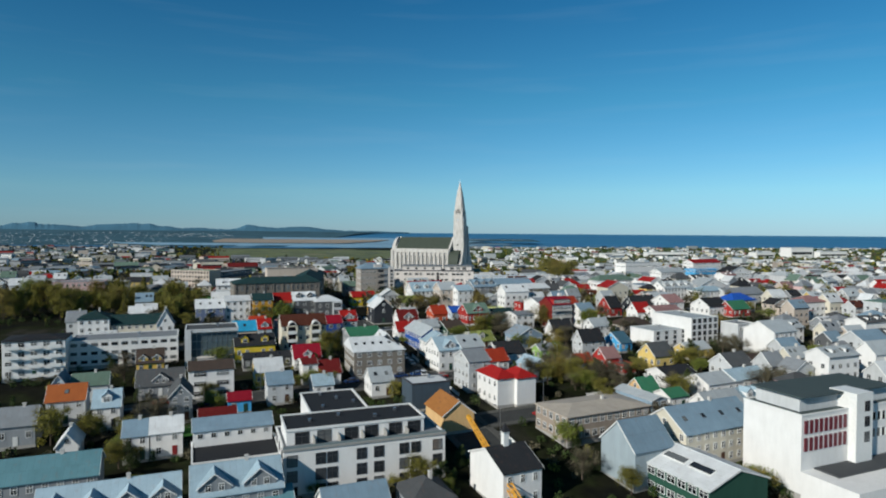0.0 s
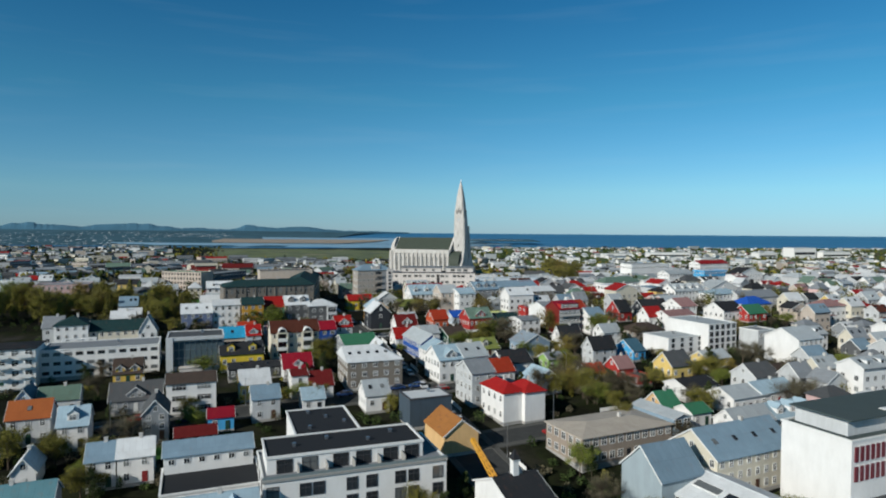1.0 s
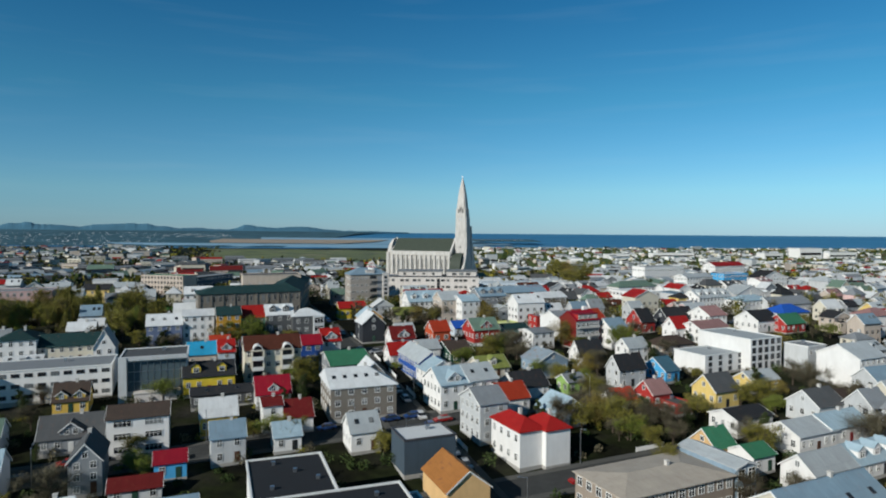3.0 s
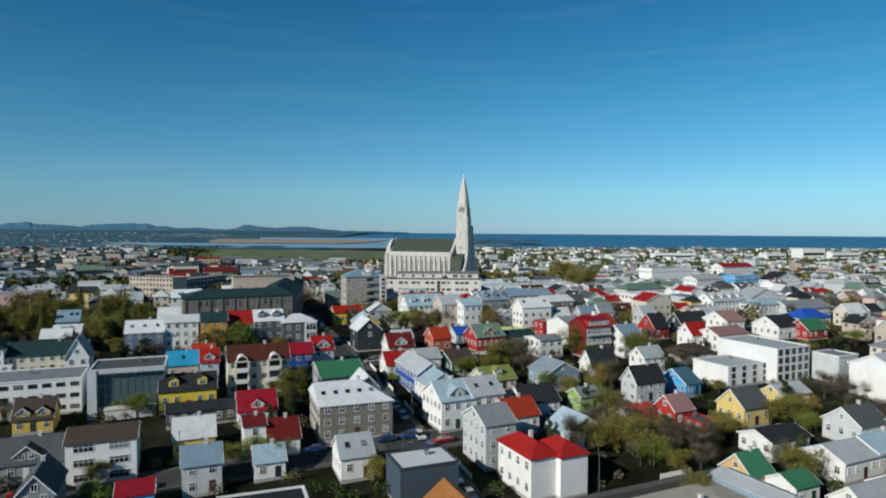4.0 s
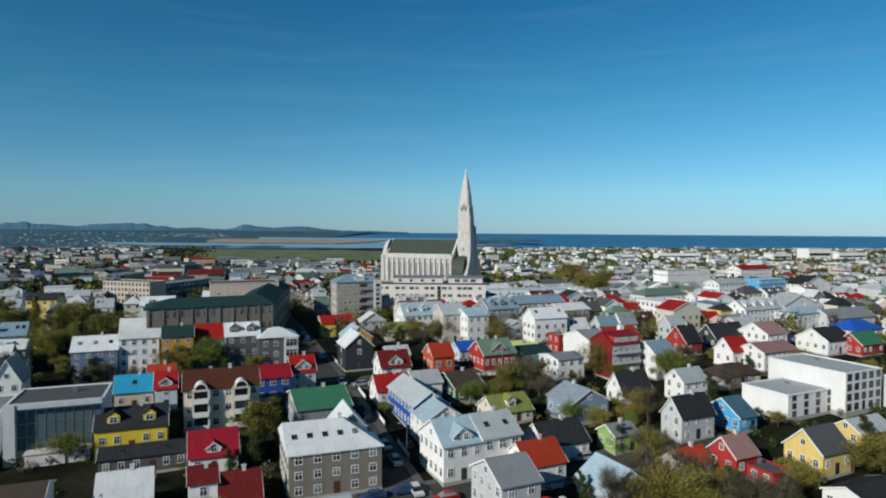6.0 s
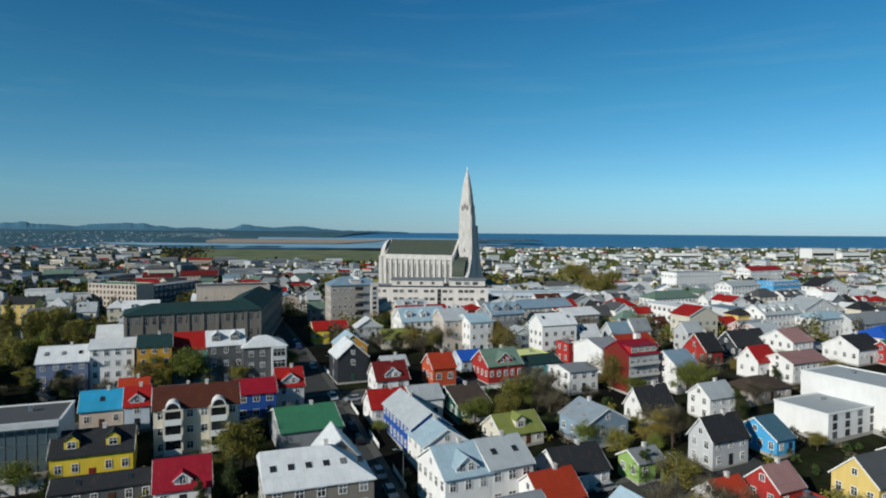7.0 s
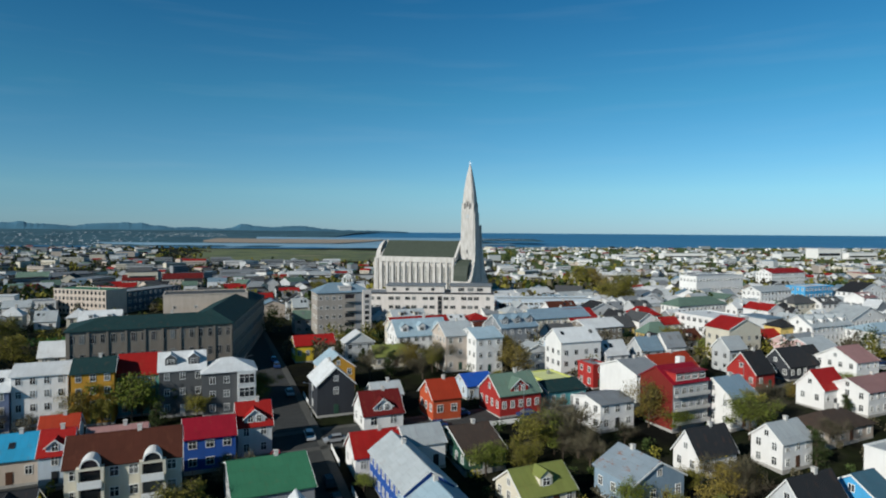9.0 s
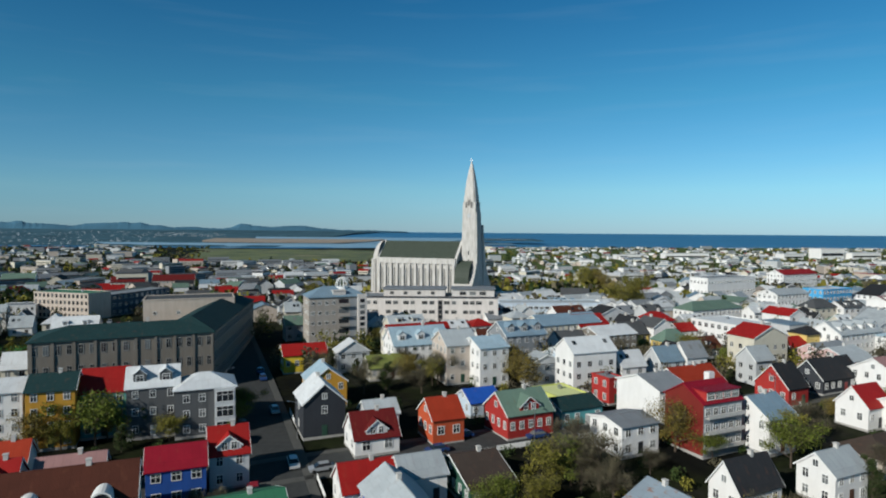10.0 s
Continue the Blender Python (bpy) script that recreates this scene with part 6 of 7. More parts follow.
# ---- trees ----
def crown_mesh(seed, kind):
    """Many small leaf clumps round a few boughs, uneven, with gaps; unit height."""
    r = random.Random(seed)
    m = Mesh()
    boughs = [(Vector((r.gauss(0, 0.17), r.gauss(0, 0.17), r.uniform(0.38, 0.92))), r.uniform(0.10, 0.22)) for _ in range(17)]
    if kind == "tall":
        boughs = [(Vector((r.gauss(0, 0.05), r.gauss(0, 0.05), 0.2 + 0.78 * i / 12)), 0.13 * (1.05 - i / 13) + 0.03) for i in range(13)]
    def leaf(p, s):
        e = Euler((r.uniform(0, 6), r.uniform(0, 6), r.uniform(0, 6))).to_matrix()
        m.face([p + e @ Vector(v) * s for v in ((-1, -0.7, 0), (1, -0.5, 0.2), (0.8, 0.9, 0), (-0.7, 0.8, -0.2))])

    def twig(p, d, mat):
        q = d.to_track_quat("X", "Z")
        m.face([p + q @ Vector(v) for v in ((-0.035, -0.0022, 0), (0.035, -0.001, 0.002), (0.035, 0.001, 0), (-0.035, 0.0022, -0.001))], mat)

    for c, rad in boughs:
        for _ in range(300):
            d = Vector((r.gauss(0, 1), r.gauss(0, 1), r.gauss(0, 0.8))).normalized() * rad * r.uniform(0.3, 1.25)
            up = d + Vector((0, 0, rad * 0.6))
            if kind == "bare":
                if r.random() < 0.75:
                    twig(c + d, up, 0)
            elif r.random() < 0.22:
                twig(c + d * 1.1, up, 1)
            else:
                leaf(c + d, r.uniform(0.006, 0.015))
    if kind == "round":
        for _ in range(1500):
            d = Vector((r.gauss(0, 1), r.gauss(0, 1), r.gauss(0, 1))).normalized() * r.uniform(0.3, 1.0)
            p = Vector((d.x * 0.36, d.y * 0.36, 0.62 + d.z * 0.34))
            if r.random() < 0.35:
                twig(p, d + Vector((0, 0, 0.5)), 1)
            else:
                leaf(p, r.uniform(0.005, 0.012))
    return m, boughs


def tree_proto(seed, kind, mat, label):
    t = thing("tree", pose(0, -60, -50), label, "tree", "trees of the gardens")
    crown, boughs = crown_mesh(seed, kind)
    tr = Mesh().beam((0, 0, -0.1), (0, 0, 0.35), 0.022, 0.016, 7)
    tr.beam((0, 0, 0.35), (0.01, 0, 0.85), 0.016, 0.004, 6)
    for c, rad in boughs:
        z = max(0.2, c.z - 0.25)
        tr.beam((0, 0, z), c, 0.009, 0.003, 5)
        for k in range(4):
            d = Vector((math.cos(k * 1.7 + c.x * 9), math.sin(k * 1.7 + c.y * 9), 0.5)) * rad
            tr.beam(c * 0.9 + Vector((0, 0, 0.1 * z)) - Vector((0, 0, 0.1 * z)), c + d, 0.004, 0.0015, 4)
    part("trunk", tr, M_BARK, t)
    part("crown", crown, (mat, M_LEAF[2]), t)
    return t


PROTO = [
    tree_proto(1, "round", M_LEAF[0], "broad garden tree with olive budding leaves"),
    tree_proto(2, "round", M_LEAF[1], "garden tree with fresh yellow-green spring leaves"),
    tree_proto(3, "bare", M_LEAF[2], "bare grey-brown garden tree with fine twigs"),
    tree_proto(4, "tall", M_LEAF[3], "tall dark green spruce in a garden"),
    tree_proto(5, "round", M_LEAF[4], "garden tree with brownish budding twigs"),
    tree_proto(6, "tall", M_LEAF[0], "tall narrow poplar with olive spring leaves"),
]


def tree(x, y, height, kind, wide=1.0):
    ob = copy_thing(PROTO[kind], pose(x, y, ground_z(x, y) - 0.1, 0, 0, rng.uniform(0, 360)))
    ob.scale = (height * wide, height * wide, height)
    return ob



# ---- trees that can be told apart ----
tree(-34.3, 299.5, 7, 2, 1.2)
tree(-32.1, 307, 6, 3, 1.3)
tree(-28.7, 310, 6, 2, 1.3)
tree(-38.8, 306.5, 6, 3, 1.3)
tree(-24.5, 302, 5, 3, 1.3)
tree(-32, 320.5, 6, 0, 1.1)
tree(-58.7, 258, 6, 3, 1.3)
tree(-53.3, 256.5, 5, 0, 1.3)
tree(-50.2, 259.5, 5, 3, 1.3)
tree(-85, 259.5, 6, 3, 1.3)
tree(-78.7, 256.5, 5, 2, 1.3)
tree(-59.5, 251, 5, 3, 1.2)
tree(-44.3, 271.5, 6, 1, 1.2)
tree(-65.8, 254, 10.5, 1, 1.1)
tree(-74.5, 250.5, 7.5, 4, 1.25)
tree(-70.6, 251.5, 6, 0, 1.2)
tree(-64.9, 256.5, 7, 0, 1.1)
tree(-59.4, 263, 5, 2, 1.3)
tree(-54.1, 261, 5, 2, 1.3)
tree(-42.4, 262, 6, 1, 1.2)
tree(-9.3, 307, 7, 3, 1.3)
tree(-3.2, 296, 8, 2, 1.2)
tree(-14.8, 290.5, 6, 2, 1.3)
tree(-12.2, 304, 7, 2, 1.2)
tree(-6.5, 314, 7, 4, 1.2)
tree(-21.8, 304, 5, 3, 1.3)
tree(15.2, 296, 9.5, 4, 1.1)
tree(18.1, 291, 8, 4, 1)
tree(15.1, 237.5, 8, 0, 1.2)
tree(18.5, 239, 8, 1, 1.1)
tree(22.6, 237.5, 9, 2, 1.4)
tree(22.1, 252, 6, 2, 1.3)
tree(40, 252, 9, 4, 1.1)
tree(45.2, 248.5, 5, 1, 1.2)
tree(57.3, 245.5, 9, 1, 1)
tree(63.8, 252.5, 9, 2, 1.2)
tree(60.2, 252.5, 8, 0, 1)
tree(81, 271, 4, 4, 1.3)
tree(90.2, 322.5, 6, 1, 1)
tree(85.7, 359, 7, 4, 1.2)
tree(74.9, 348.5, 6, 4, 1.2)
tree(82.5, 415.5, 19, 0, 0.8)
tree(75.3, 409.5, 15, 0, 0.9)
tree(75.5, 421, 16, 4, 0.8)
tree(86.4, 536, 18, 0, 0.8)
tree(98, 536.5, 16, 4, 0.9)
tree(96.4, 615.5, 15, 5, 1.2)
tree(95.1, 550, 17, 0, 0.8)
tree(91.5, 421.5, 8, 3, 1)
tree(77.5, 358.5, 7, 0, 1.2)
tree(69.5, 322.5, 8, 0, 1.2)
tree(70.5, 315, 7, 2, 1.2)
tree(59, 318.5, 6, 2, 1.2)
tree(92.9, 335, 8, 1, 1)
tree(182.6, 424.5, 8, 2, 1.2)
tree(166.9, 424, 7, 4, 1.2)
tree(147, 423, 8, 3, 1.2)
tree(14.7, 321.5, 6, 0, 1.2)
tree(32.4, 338, 5, 2, 1.2)
tree(-31.7, 368.5, 7, 0, 1.2)
tree(-24.1, 346.5, 6, 0, 1.1)
tree(-20.5, 353, 8, 3, 1.1)
tree(-15.5, 357, 9, 3, 1.0)
tree(-11, 353, 8, 1, 1.0)
tree(-15.1, 369, 6, 0, 1.1)
tree(-63.5, 434, 14, 0, 0.6)
tree(-57.4, 417, 12, 1, 0.6)
tree(-25.5, 418, 9, 0, 0.9)
tree(-18.6, 408.5, 8, 1, 0.9)
tree(-12.2, 400, 8, 0, 1)
tree(32.5, 243, 4, 2, 1.4)
tree(67.7, 291.5, 5, 3, 1.2)
tree(-20.6, 287, 7, 2, 1.2)
tree(-15.7, 289.5, 7, 3, 1.2)
tree(-19.4, 300, 6, 2, 1.2)
tree(-7, 287.5, 6, 2, 1.3)
tree(-4.6, 294, 7, 0, 1.1)
tree(-10.9, 297, 7, 4, 1.1)
tree(-97.7, 245.5, 6, 3, 1.5)
tree(-89.1, 242, 5, 3, 1.5)
tree(-90.9, 258, 5, 2, 1.4)
tree(-122.7, 280, 7, 0, 1.3)
tree(-37.1, 209.5, 6, 0, 1.3)
tree(-40.2, 211.5, 6, 1, 1.1)
tree(-35.7, 225, 6, 2, 1.2)
tree(5.5, 230.5, 6, 1, 1.3)
tree(11.8, 230.5, 6, 0, 1.2)
tree(27, 218, 6, 1, 1.2)
tree(30.9, 223, 6, 0, 1.2)
tree(43.2, 218.5, 8, 2, 1.3)
tree(41.3, 220.5, 7, 4, 1.3)
tree(63.3, 234, 7, 3, 1.3)
tree(38.6, 216, 4, 1, 1.3)
tree(23.8, 233.5, 6, 2, 1.4)
tree(19.6, 236.5, 6, 2, 1.3)
tree(80.9, 271, 4, 4, 1.3)
tree(100.4, 260.5, 6, 4, 1.2)
tree(175.6, 386, 7, 4, 1.2)
tree(77.6, 314.5, 6, 1, 1.1)
tree(-14.4, 225, 3, 1, 1.3)
tree(25, 179.5, 8, 2, 1.1)
tree(30.5, 180.5, 7, 0, 1.1)
tree(34.5, 184, 7.5, 4, 1.1)
tree(21.5, 184, 6, 3, 1.2)
tree(33, 191, 6.5, 2, 1.3)
tree(38, 200, 7, 0, 1.2)
tree(38.7, 188.5, 8, 2, 1.3)
tree(37.5, 181, 8, 0, 1.2)
tree(40.2, 176.5, 6, 1, 1.2)
tree(46, 183.5, 7, 3, 1.4)
tree(49.3, 181, 7, 2, 1.4)
tree(54.8, 183.5, 6, 3, 1.3)
tree(48.6, 174.5, 5, 2, 1.4)
tree(59.3, 188.5, 6, 0, 1.3)
tree(73.7, 197, 6, 0, 1.4)
tree(79.5, 197.5, 7, 0, 1.4)
tree(82.5, 207, 7, 3, 1.2)
tree(79.5, 191.5, 5, 1, 1.4)
tree(96.1, 214, 7, 2, 1.3)
tree(96.9, 207, 8, 2, 1.3)
tree(106.7, 241, 8, 4, 1)
tree(44.7, 221.5, 7, 2, 1.2)
tree(35.2, 206.5, 5, 1, 1.2)
tree(31.5, 213.5, 6, 0, 1.1)
tree(140.3, 269, 6, 1, 1.2)
tree(-37.2, 209, 9, 0, 1.1)
tree(-35.9, 199, 7, 3, 1.1)
tree(-33.1, 174, 6, 0, 1.3)
tree(-37.3, 176, 6, 1, 1.2)
tree(-41.7, 177, 4, 0, 1.3)
tree(-91.7, 244, 7, 3, 1.5)
tree(-95.1, 241, 6, 3, 1.5)
tree(-87.6, 244, 6, 2, 1.5)
tree(-116.5, 249.5, 7, 2, 1.2)
tree(-124.2, 243.5, 7, 2, 1.2)
tree(-80.3, 244, 5, 2, 1.2)
tree(-95, 198.5, 4, 3, 1.5)
tree(-93.3, 203.5, 5, 3, 1.5)
tree(140.4, 287, 6, 0, 1.2)
tree(89.6, 172, 8, 2, 1.3)
tree(93.5, 172, 8, 2, 1.3)
tree(100.7, 195, 7, 2, 1.3)
tree(103.5, 179, 6, 0, 1.4)
tree(94.1, 199.5, 6, 2, 1.2)
tree(-58.5, 158, 6, 1, 1.2)
tree(-66.4, 140.5, 6, 2, 1.2)
tree(-66.6, 146.5, 8, 2, 1.2)
tree(-102.8, 193, 5, 3, 1.5)
tree(-100.6, 197, 5, 2, 1.5)
tree(-71.5, 140.5, 6, 0, 1.1)
tree(-79.2, 140.5, 7, 0, 1.2)
tree(-63, 167.5, 5, 0, 1.3)
tree(-111.4, 197, 5, 3, 1.3)
tree(-87.7, 139, 9, 0, 0.9)
tree(-66.8, 128, 6, 0, 1.2)
tree(-126.7, 190.5, 8, 2, 1)
tree(-121.8, 202.5, 6, 3, 1.2)
tree(-92.3, 180.5, 6, 2, 1.3)
tree(28, 124, 6, 2, 1.4)
tree(27.1, 137, 7, 1, 0.8)
tree(-4, 117.5, 8, 0, 0.9)
tree(3.8, 129, 5, 3, 1.2)
tree(-0.3, 119.5, 6, 3, 1.3)
tree(39.7, 177, 6, 0, 1.3)
tree(45.7, 182, 7, 2, 1.3)
tree(32.8, 204.5, 6, 3, 1.3)
tree(39, 198.5, 7, 2, 1.3)
tree(28.3, 187, 5, 0, 1.2)
tree(-64.8, 131, 4, 0, 1.4)
tree(-23.7, 117, 4, 1, 1.2)
tree(95.6, 182.5, 6, 2, 1.3)
tree(-93.6, 171, 5, 2, 1.3)
tree(-8.8, 117.5, 4, 0, 1.2)

# the wood behind the apartment blocks
planted = 0
while planted < 62:
    x, y = rng.uniform(-205, -104), rng.uniform(258, 322)
    if free(x, y, 1.5) and x < -0.6 * (y - 98):
        tree(x, y, rng.uniform(9, 14), rng.choice((0, 0, 5, 5, 4, 1)), rng.uniform(0.7, 0.95))
        planted += 1
for _ in range(26):
    x, y = rng.uniform(22, 80), rng.uniform(146, 190)
    if free(x, y, 1.0) and not on_street(x, y, 1.0):
        tree(x, y, rng.uniform(4.5, 7.5), rng.choice((0, 2, 2, 4, 3)), rng.uniform(1.0, 1.3))
count = 0
for _ in range(6000):
    y = rng.uniform(108, 300)
    x = rng.uniform(-0.8, 0.8) * y
    if free(x, y, 1.6) and not on_street(x, y, 2.0):
        FOOT.append((x, y, 1.6))
        tree(x, y, rng.uniform(3.0, 6.0 if y < 280 else 8.0), rng.choice((0, 0, 1, 1, 2, 4, 3, 3)), rng.uniform(1.0, 1.4))
        count += 1
    if count > 68:
        break


def shrubs():
    """Hedges and garden bushes in the gaps, as one mass."""
    m = Mesh()
    r = random.Random(31)
    done = 0
    for _ in range(14000):
        y = r.uniform(105, 430)
        x = r.uniform(-0.8, 0.8) * y
        if not free(x, y, 0.3) or on_street(x, y, 2.2):
            continue
        g, h, w = ground_z(x, y), r.uniform(1.0, 2.8), r.uniform(0.7, 1.7)
        mat = r.choice((2, 2, 2, 3, 3, 3, 3, 0))
        for _ in range(110):
            d = Vector((r.gauss(0, 1), r.gauss(0, 1), r.gauss(0, 1))).normalized() * r.uniform(0.4, 1.05)
            p = Vector((x + d.x * w, y + d.y * w, g + h * 0.5 + d.z * h * 0.55))
            s = r.uniform(0.08, 0.2)
            e = Euler((r.uniform(0, 6), r.uniform(0, 6), r.uniform(0, 6))).to_matrix()
            m.face([p + e @ Vector(v) * s for v in ((-1, -0.7, 0), (1, -0.5, 0.2), (0.8, 0.9, 0), (-0.7, 0.8, -0.2))], mat)
        done += 1
        if done > 1500:
            break
    tagged(new("shrubs", m.data("shrubs", *M_LEAF)), "olive and brown garden bushes and hedges between houses", "bushes", kind="stuff")


shrubs()
for p in PROTO:
    for o in (p, *p.children_recursive):
        bpy.data.objects.remove(o)


def far_trees():
    """Dark and olive clumps of trees among the far houses, as one mass."""
    m = Mesh()
    r = random.Random(21)
    done = 0
    for _ in range(16000):
        y = r.uniform(285, 425)
        x = r.uniform(-0.8, 0.8) * y
        if done > 560 or not free(x, y, 0.1) or on_street(x, y, 2.0):
            continue
        done += 1
        g, h, w, mat = ground_z(x, y), r.uniform(3.5, 9), r.uniform(1.6, 3.2), r.choice((0, 0, 1, 1, 2, 3))
        for _ in range(190):
            d = Vector((r.gauss(0, 1), r.gauss(0, 1), r.gauss(0, 1))).normalized() * r.uniform(0.35, 1.1)
            p = Vector((x + d.x * w, y + d.y * w, g + h * 0.58 + d.z * h * 0.45))
            s = r.uniform(0.14, 0.34)
            e = Euler((r.uniform(0, 6), r.uniform(0, 6), r.uniform(0, 6))).to_matrix()
            m.face([p + e @ Vector(v) * s for v in ((-1, -0.7, 0), (1, -0.5, 0.2), (0.8, 0.9, 0), (-0.7, 0.8, -0.2))], mat)
    for _ in range(4200):
        y = 420 + 2150 * r.random() ** 1.5
        x = r.uniform(-0.85, 0.85) * y
        if -0.36 < x / (y - 70) < -0.05 and y > 1560:
            continue
        if noise.noise(Vector((x * 0.009, y * 0.006, 3))) > -0.02 and r.random() < 0.6:
            continue
        g, h, w = ground_z(x, y), r.uniform(5, 10), r.uniform(3, 7)
        mat = r.choice((0, 0, 1, 2, 3, 3))
        for _ in range(26 if y < 900 else 14):
            p = Vector((x + r.gauss(0, w * 0.5), y + r.gauss(0, w * 0.5), g + h * r.uniform(0.1, 1.0)))
            s = r.uniform(0.5, 1.3) * (1 + y / 1500)
            e = Euler((r.uniform(0, 6), r.uniform(0, 6), r.uniform(0, 6))).to_matrix()
            m.face([p + e @ Vector(v) * s for v in ((-1, -0.7, 0), (1, -0.5, 0.2), (0.8, 0.9, 0), (-0.7, 0.8, -0.2))], mat)
    tagged(new("far_trees", m.data("far_trees", M_LEAF[0], M_LEAF[2], M_LEAF[2], M_LEAF[3])), "dark and olive trees scattered through the far town", "trees", kind="stuff")


far_trees()


def lawn(x, y, rx, ry, rot, label):
    """A patch of mown grass following the slope."""
    m, k = Mesh(), 26
    c, s = math.cos(radians(rot)), math.sin(radians(rot))
    ring = []
    for i in range(k):
        a = 2 * math.pi * i / k
        u, v = rx * math.copysign(abs(math.cos(a)) ** 0.5, math.cos(a)), ry * math.copysign(abs(math.sin(a)) ** 0.5, math.sin(a))
        ring.append((x + c * u - s * v, y + s * u + c * v))
    m.v = [(x, y, ground_z(x, y) + 0.1)] + [(px, py, ground_z(px, py) + 0.1) for px, py in ring]
    m.f = [(0, 1 + i, 1 + (i + 1) % k) for i in range(k)]
    m.m = [0] * k
    tagged(new("grass", m.data("grass", M_LAWN)), label, "lawn", kind="structure")


M_LAWN = plain("lawn", (0.045, 0.13, 0.03), 0.95, 0, 0.35, 0.4)
for x, y, rx, ry in ((-136, 335, 17, 8), (-112, 322, 10, 5), (-64, 146, 7, 4)):
    lawn(x, y, rx, ry, 21, "green lawn between the gardens")


# ---- white halls near the far shore ----
def shore_hall(x, y, L, W, h, rot, label):
    t = thing("hall", pose(x, y, ground_z(x, y), 0, 0, rot), label, "hall", "halls near the shore")
    part("wall", Mesh().box(-L / 2, L / 2, -W / 2, W / 2, -1, h), WM["white"], t)
    part("roof", Mesh().box(-L / 2 - 0.5, L / 2 + 0.5, -W / 2 - 0.5, W / 2 + 0.5, h, h + 1.2), FLAT["whitemetal"], t)
    part("window_band", Mesh().box(-L / 2 + 3, L / 2 - 3, -W / 2 - 0.2, -W / 2, h * 0.35, h * 0.6), M_GLASS, t)


shore_hall(1010, 1790, 75, 40, 28, 15, "large white hall with raised middle near the shore")
shore_hall(1105, 1800, 95, 40, 17, 15, "long low white hall near the shore")
shore_hall(890, 1750, 60, 30, 15, 15, "white flat-roofed hall near the shore")
shore_hall(640, 1800, 120, 30, 13, 5, "long pale flat-roofed hall near the shore")
shore_hall(480, 1750, 80, 30, 11, 5, "low pale flat-roofed hall near the shore")
shore_hall(-240, 1300, 60, 16, 9, 8, "low white terminal building beside the airfield")


# ---- surf along the shore ----
def surf():
    m, r = Mesh(), random.Random(12)
    for _ in range(60):
        k = r.uniform(0.06, 0.75)
        d = 2740 + 60 * noise.noise(Vector((k * 9, 2, 0)))
        L, w = r.uniform(15, 80), r.uniform(25, 70)
        m.box(k * d - L / 2, k * d + L / 2, 70 + d - w / 2, 70 + d + w / 2, 1.0, 3.0)
    tagged(new("surf", m.data("surf", M_SURF)), "broken white surf along the rocky shore", "surf", kind="stuff")


M_SURF = plain("surf_foam", (0.6, 0.64, 0.66), 0.8)
surf()


# ---- street lamps and garden fences ----
def street_lamp(x, y, rot):
    t = thing("street_lamp", pose(x, y, ground_z(x, y) + 0.2, 0, 0, rot), "slim grey steel street lamp on the pavement", "street lamp", "street lamps")
    part("pole", Mesh().beam((0, 0, 0), (0, 0, 7.0), 0.09, 0.06, 8), M_METAL, t)
    part("arm", Mesh().beam((0, 0, 6.9), (0, -1.3, 7.25), 0.045, 0.04, 6), M_METAL, t)
    part("lamp_head", Mesh().prism([(-0.14, -1.8), (0.14, -1.8), (0.1, -1.2), (-0.1, -1.2)], 7.2, 7.34), M_METAL, t)


def fence(x, y, rot, L):
    t = thing("fence", pose(x, y, 0, 0, 0, rot), "low white-painted wooden garden fence along the pavement", "fence", "garden fences")
    c, s = math.cos(radians(rot)), math.sin(radians(rot))
    n = int(L / 2.2)
    at = [(i * L / n, ground_z(x + c * i * L / n, y + s * i * L / n)) for i in range(n + 1)]
    for u, z in at:
        part("post", Mesh().box(u - 0.06, u + 0.06, -0.06, 0.06, z - 0.3, z + 1.15), M_TRIM, t)
    for (u0, z0), (u1, z1) in zip(at, at[1:]):
        part("panel", Mesh().beam((u0, 0, z0 + 0.35), (u1, 0, z1 + 0.35), 0.07, 0.07, 4).beam((u0, 0, z0 + 0.9), (u1, 0, z1 + 0.9), 0.07, 0.07, 4).slab([(u0, -0.03, z0 + 1.05), (u1, -0.03, z1 + 1.05), (u1, 0.03, z1 + 1.05), (u0, 0.03, z0 + 1.05)], 0.9), M_TRIM, t)


for (a, b), (u, v), s0, s1, half in STREETS:
    turn = math.degrees(math.atan2(v, u))
    for k, s in enumerate(range(int(s0) + 15, int(s1) - 5, 30)):
        sd = 1 if k % 2 else -1
        x, y = a + u * s - v * sd * (half + 1.2), b + v * s + u * sd * (half + 1.2)
        if y > 125 and free(x, y, 0.1):
            street_lamp(x, y, turn + (180 if sd < 0 else 0))
    for s in range(int(s0) + 8, int(s1) - 12, 17):
        for sd in (-1, 1):
            x, y = a + u * s - v * sd * (half + 1.9), b + v * s + u * sd * (half + 1.9)
            if y > 125 and rng.random() < 0.55 and free(x, y, 0.2) and free(x + u * 7, y + v * 7, 0.2) and not on_street(x, y, 1.2) and not on_street(x + u * 7, y + v * 7, 1.2):
                fence(x, y, turn, 7.0)


# ---- parked cars ----
CAR_PAINT = [plain("car_" + n, c, 0.25, 0.3, 0.03) for n, c in (("white", (0.7, 0.7, 0.7)), ("silver", (0.4, 0.42, 0.44)), ("black", (0.02, 0.02, 0.022)), ("red", (0.35, 0.02, 0.02)), ("blue", (0.03, 0.07, 0.2)))]
CAR_NAME = ("white", "silver grey", "black", "red", "dark blue")
M_TYRE = plain("tyre", (0.02, 0.02, 0.02), 0.9)


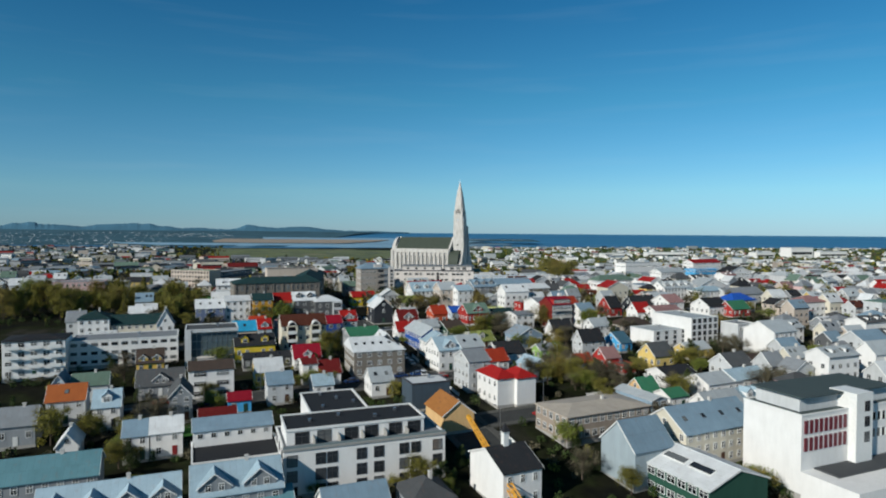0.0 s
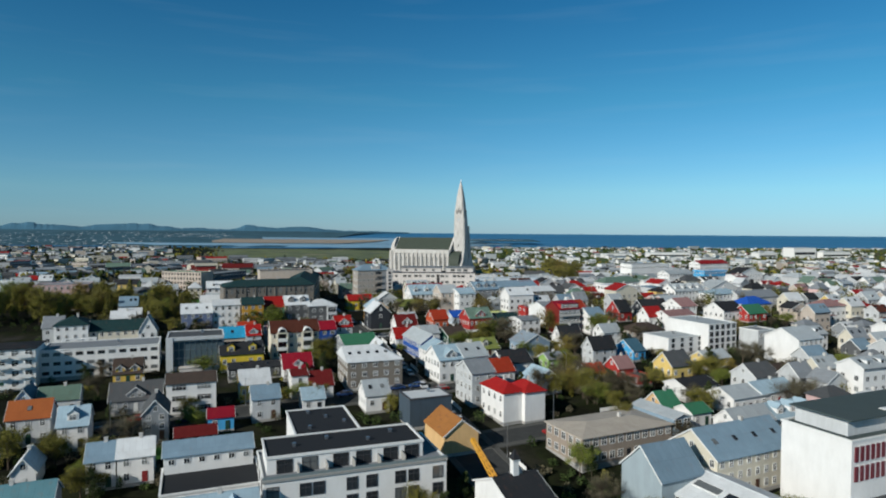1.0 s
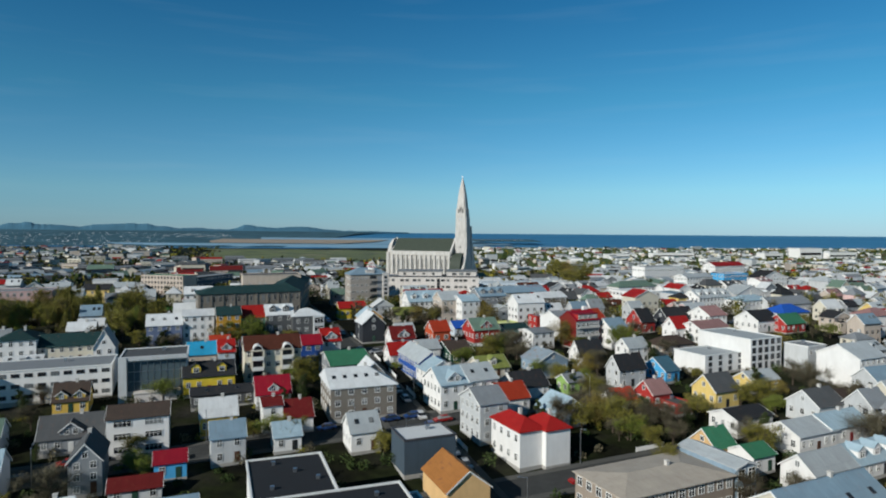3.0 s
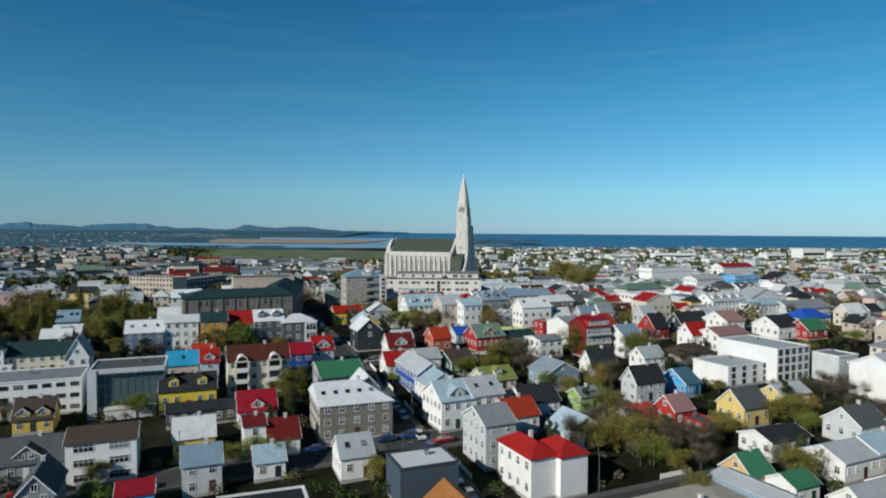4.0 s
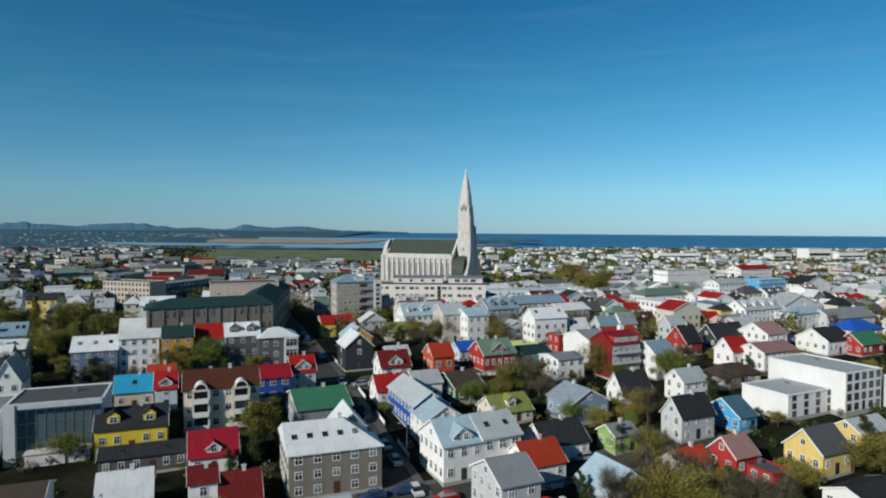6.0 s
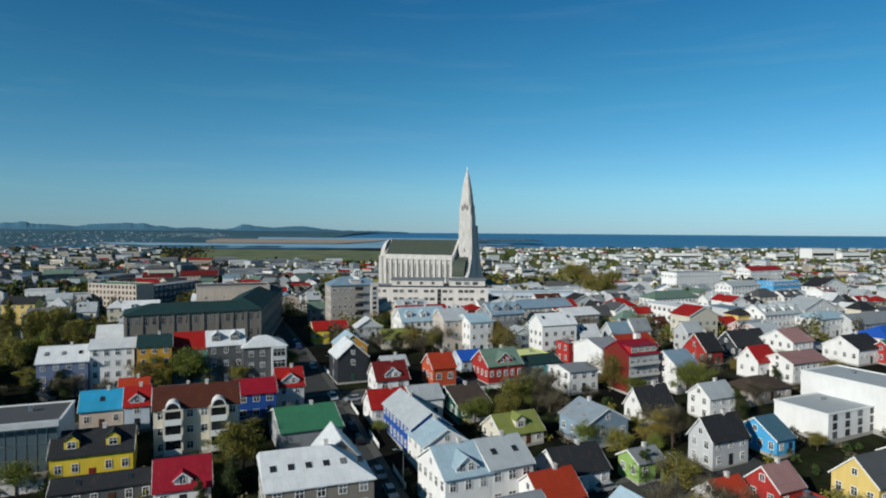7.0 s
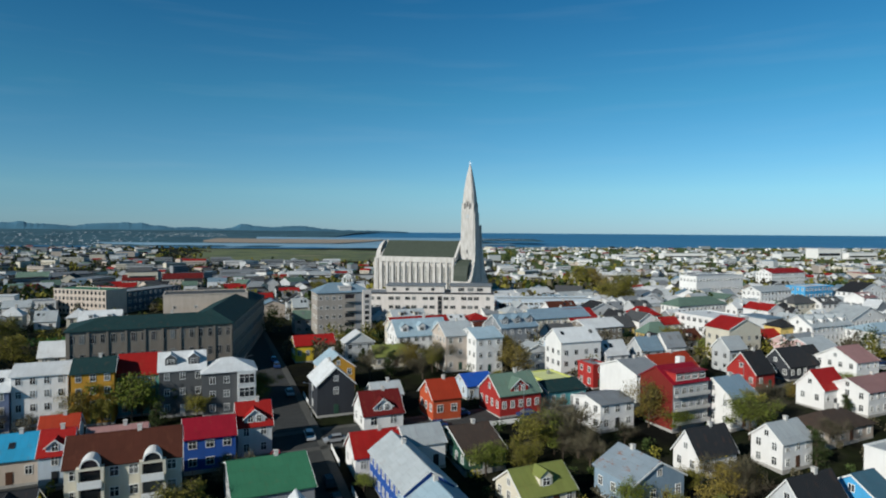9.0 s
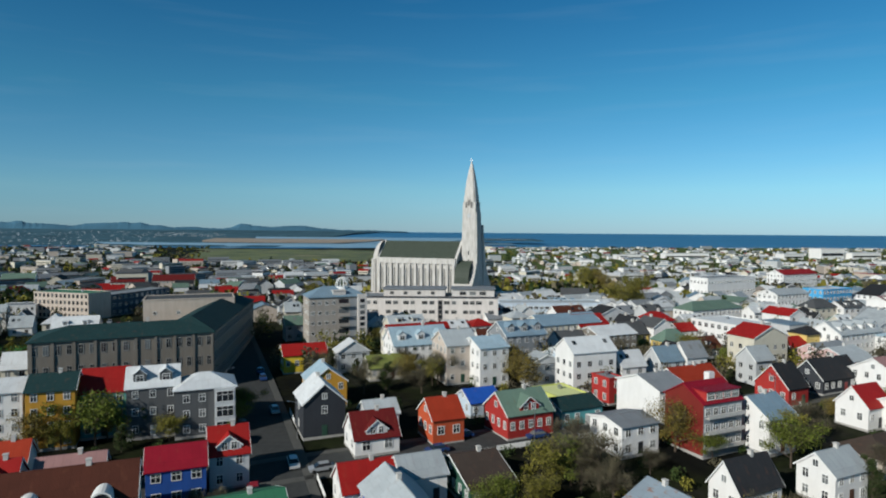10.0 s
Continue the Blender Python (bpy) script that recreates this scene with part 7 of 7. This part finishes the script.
def car_proto(k):
    t = thing("car", pose(0, -80, -60), f"{CAR_NAME[k]} car parked beside the street", "car", "parked cars")
    prof = [(-2.1, 0.35), (-2.15, 0.75), (-1.3, 0.92), (1.7, 0.95), (2.1, 0.85), (2.12, 0.35)]
    body = Mesh()
    n = len(prof)
    body.v = [(x, y, z) for y in (-0.85, 0.85) for x, z in prof]
    body.f = [tuple(range(n)), tuple(range(2 * n - 1, n - 1, -1))] + [(i, n + i, n + (i + 1) % n, (i + 1) % n) for i in range(n)]
    body.m = [0] * len(body.f)
    part("body", body, CAR_PAINT[k], t)
    part("cabin", Mesh().prism([(-1.25, -0.78), (1.65, -0.78), (1.65, 0.78), (-1.25, 0.78)], 0.92, 1.38, 0, [(-0.5, -0.62), (1.2, -0.62), (1.2, 0.62), (-0.5, 0.62)]), M_GLASS, t)
    part("car_roof", Mesh().box(-0.5, 1.2, -0.62, 0.62, 1.38, 1.43), CAR_PAINT[k], t)
    for x in (-1.35, 1.3):
        for y in (-0.86, 0.72):
            w = part("wheel", Mesh().beam((x, y, 0.32), (x, y + 0.14, 0.32), 0.32, 0.32, 12), M_TYRE, t)
    return t


cars = [car_proto(k) for k in range(5)]
crng = random.Random(5)
for (a, b), (u, v), s0, s1, half in STREETS:
    s = s0 + 12
    while s < s1 - 5:
        side = crng.choice((-1, 1))
        x, y = a + u * s - v * side * (half - 1.1), b + v * s + u * side * (half - 1.1)
        if crng.random() < 0.62 and y > 120 and free(x, y, 0.3):
            slope = math.degrees(math.atan((ground_z(x, y + 2) - ground_z(x, y - 2)) / 4 * v))
            copy_thing(crng.choice(cars), pose(x, y, ground_z(x, y) + 0.16, 0, -slope, math.degrees(math.atan2(v, u))))
        s += crng.uniform(5.4, 8.5)
# rows of cars in the yard behind the school
for row, n in ((0, 8), (1, 7)):
    for i in range(n):
        x, y = -158 + i * 3.1 + row * 14, 384 + i * 1.15 - row * 6
        if crng.random() < 0.85:
            copy_thing(cars[crng.choice((0, 0, 1, 1, 2, 3, 4))], pose(x, y, ground_z(x, y) + 0.05, 0, 0, 111))
for p in cars:
    for o in (p, *p.children_recursive):
        bpy.data.objects.remove(o)
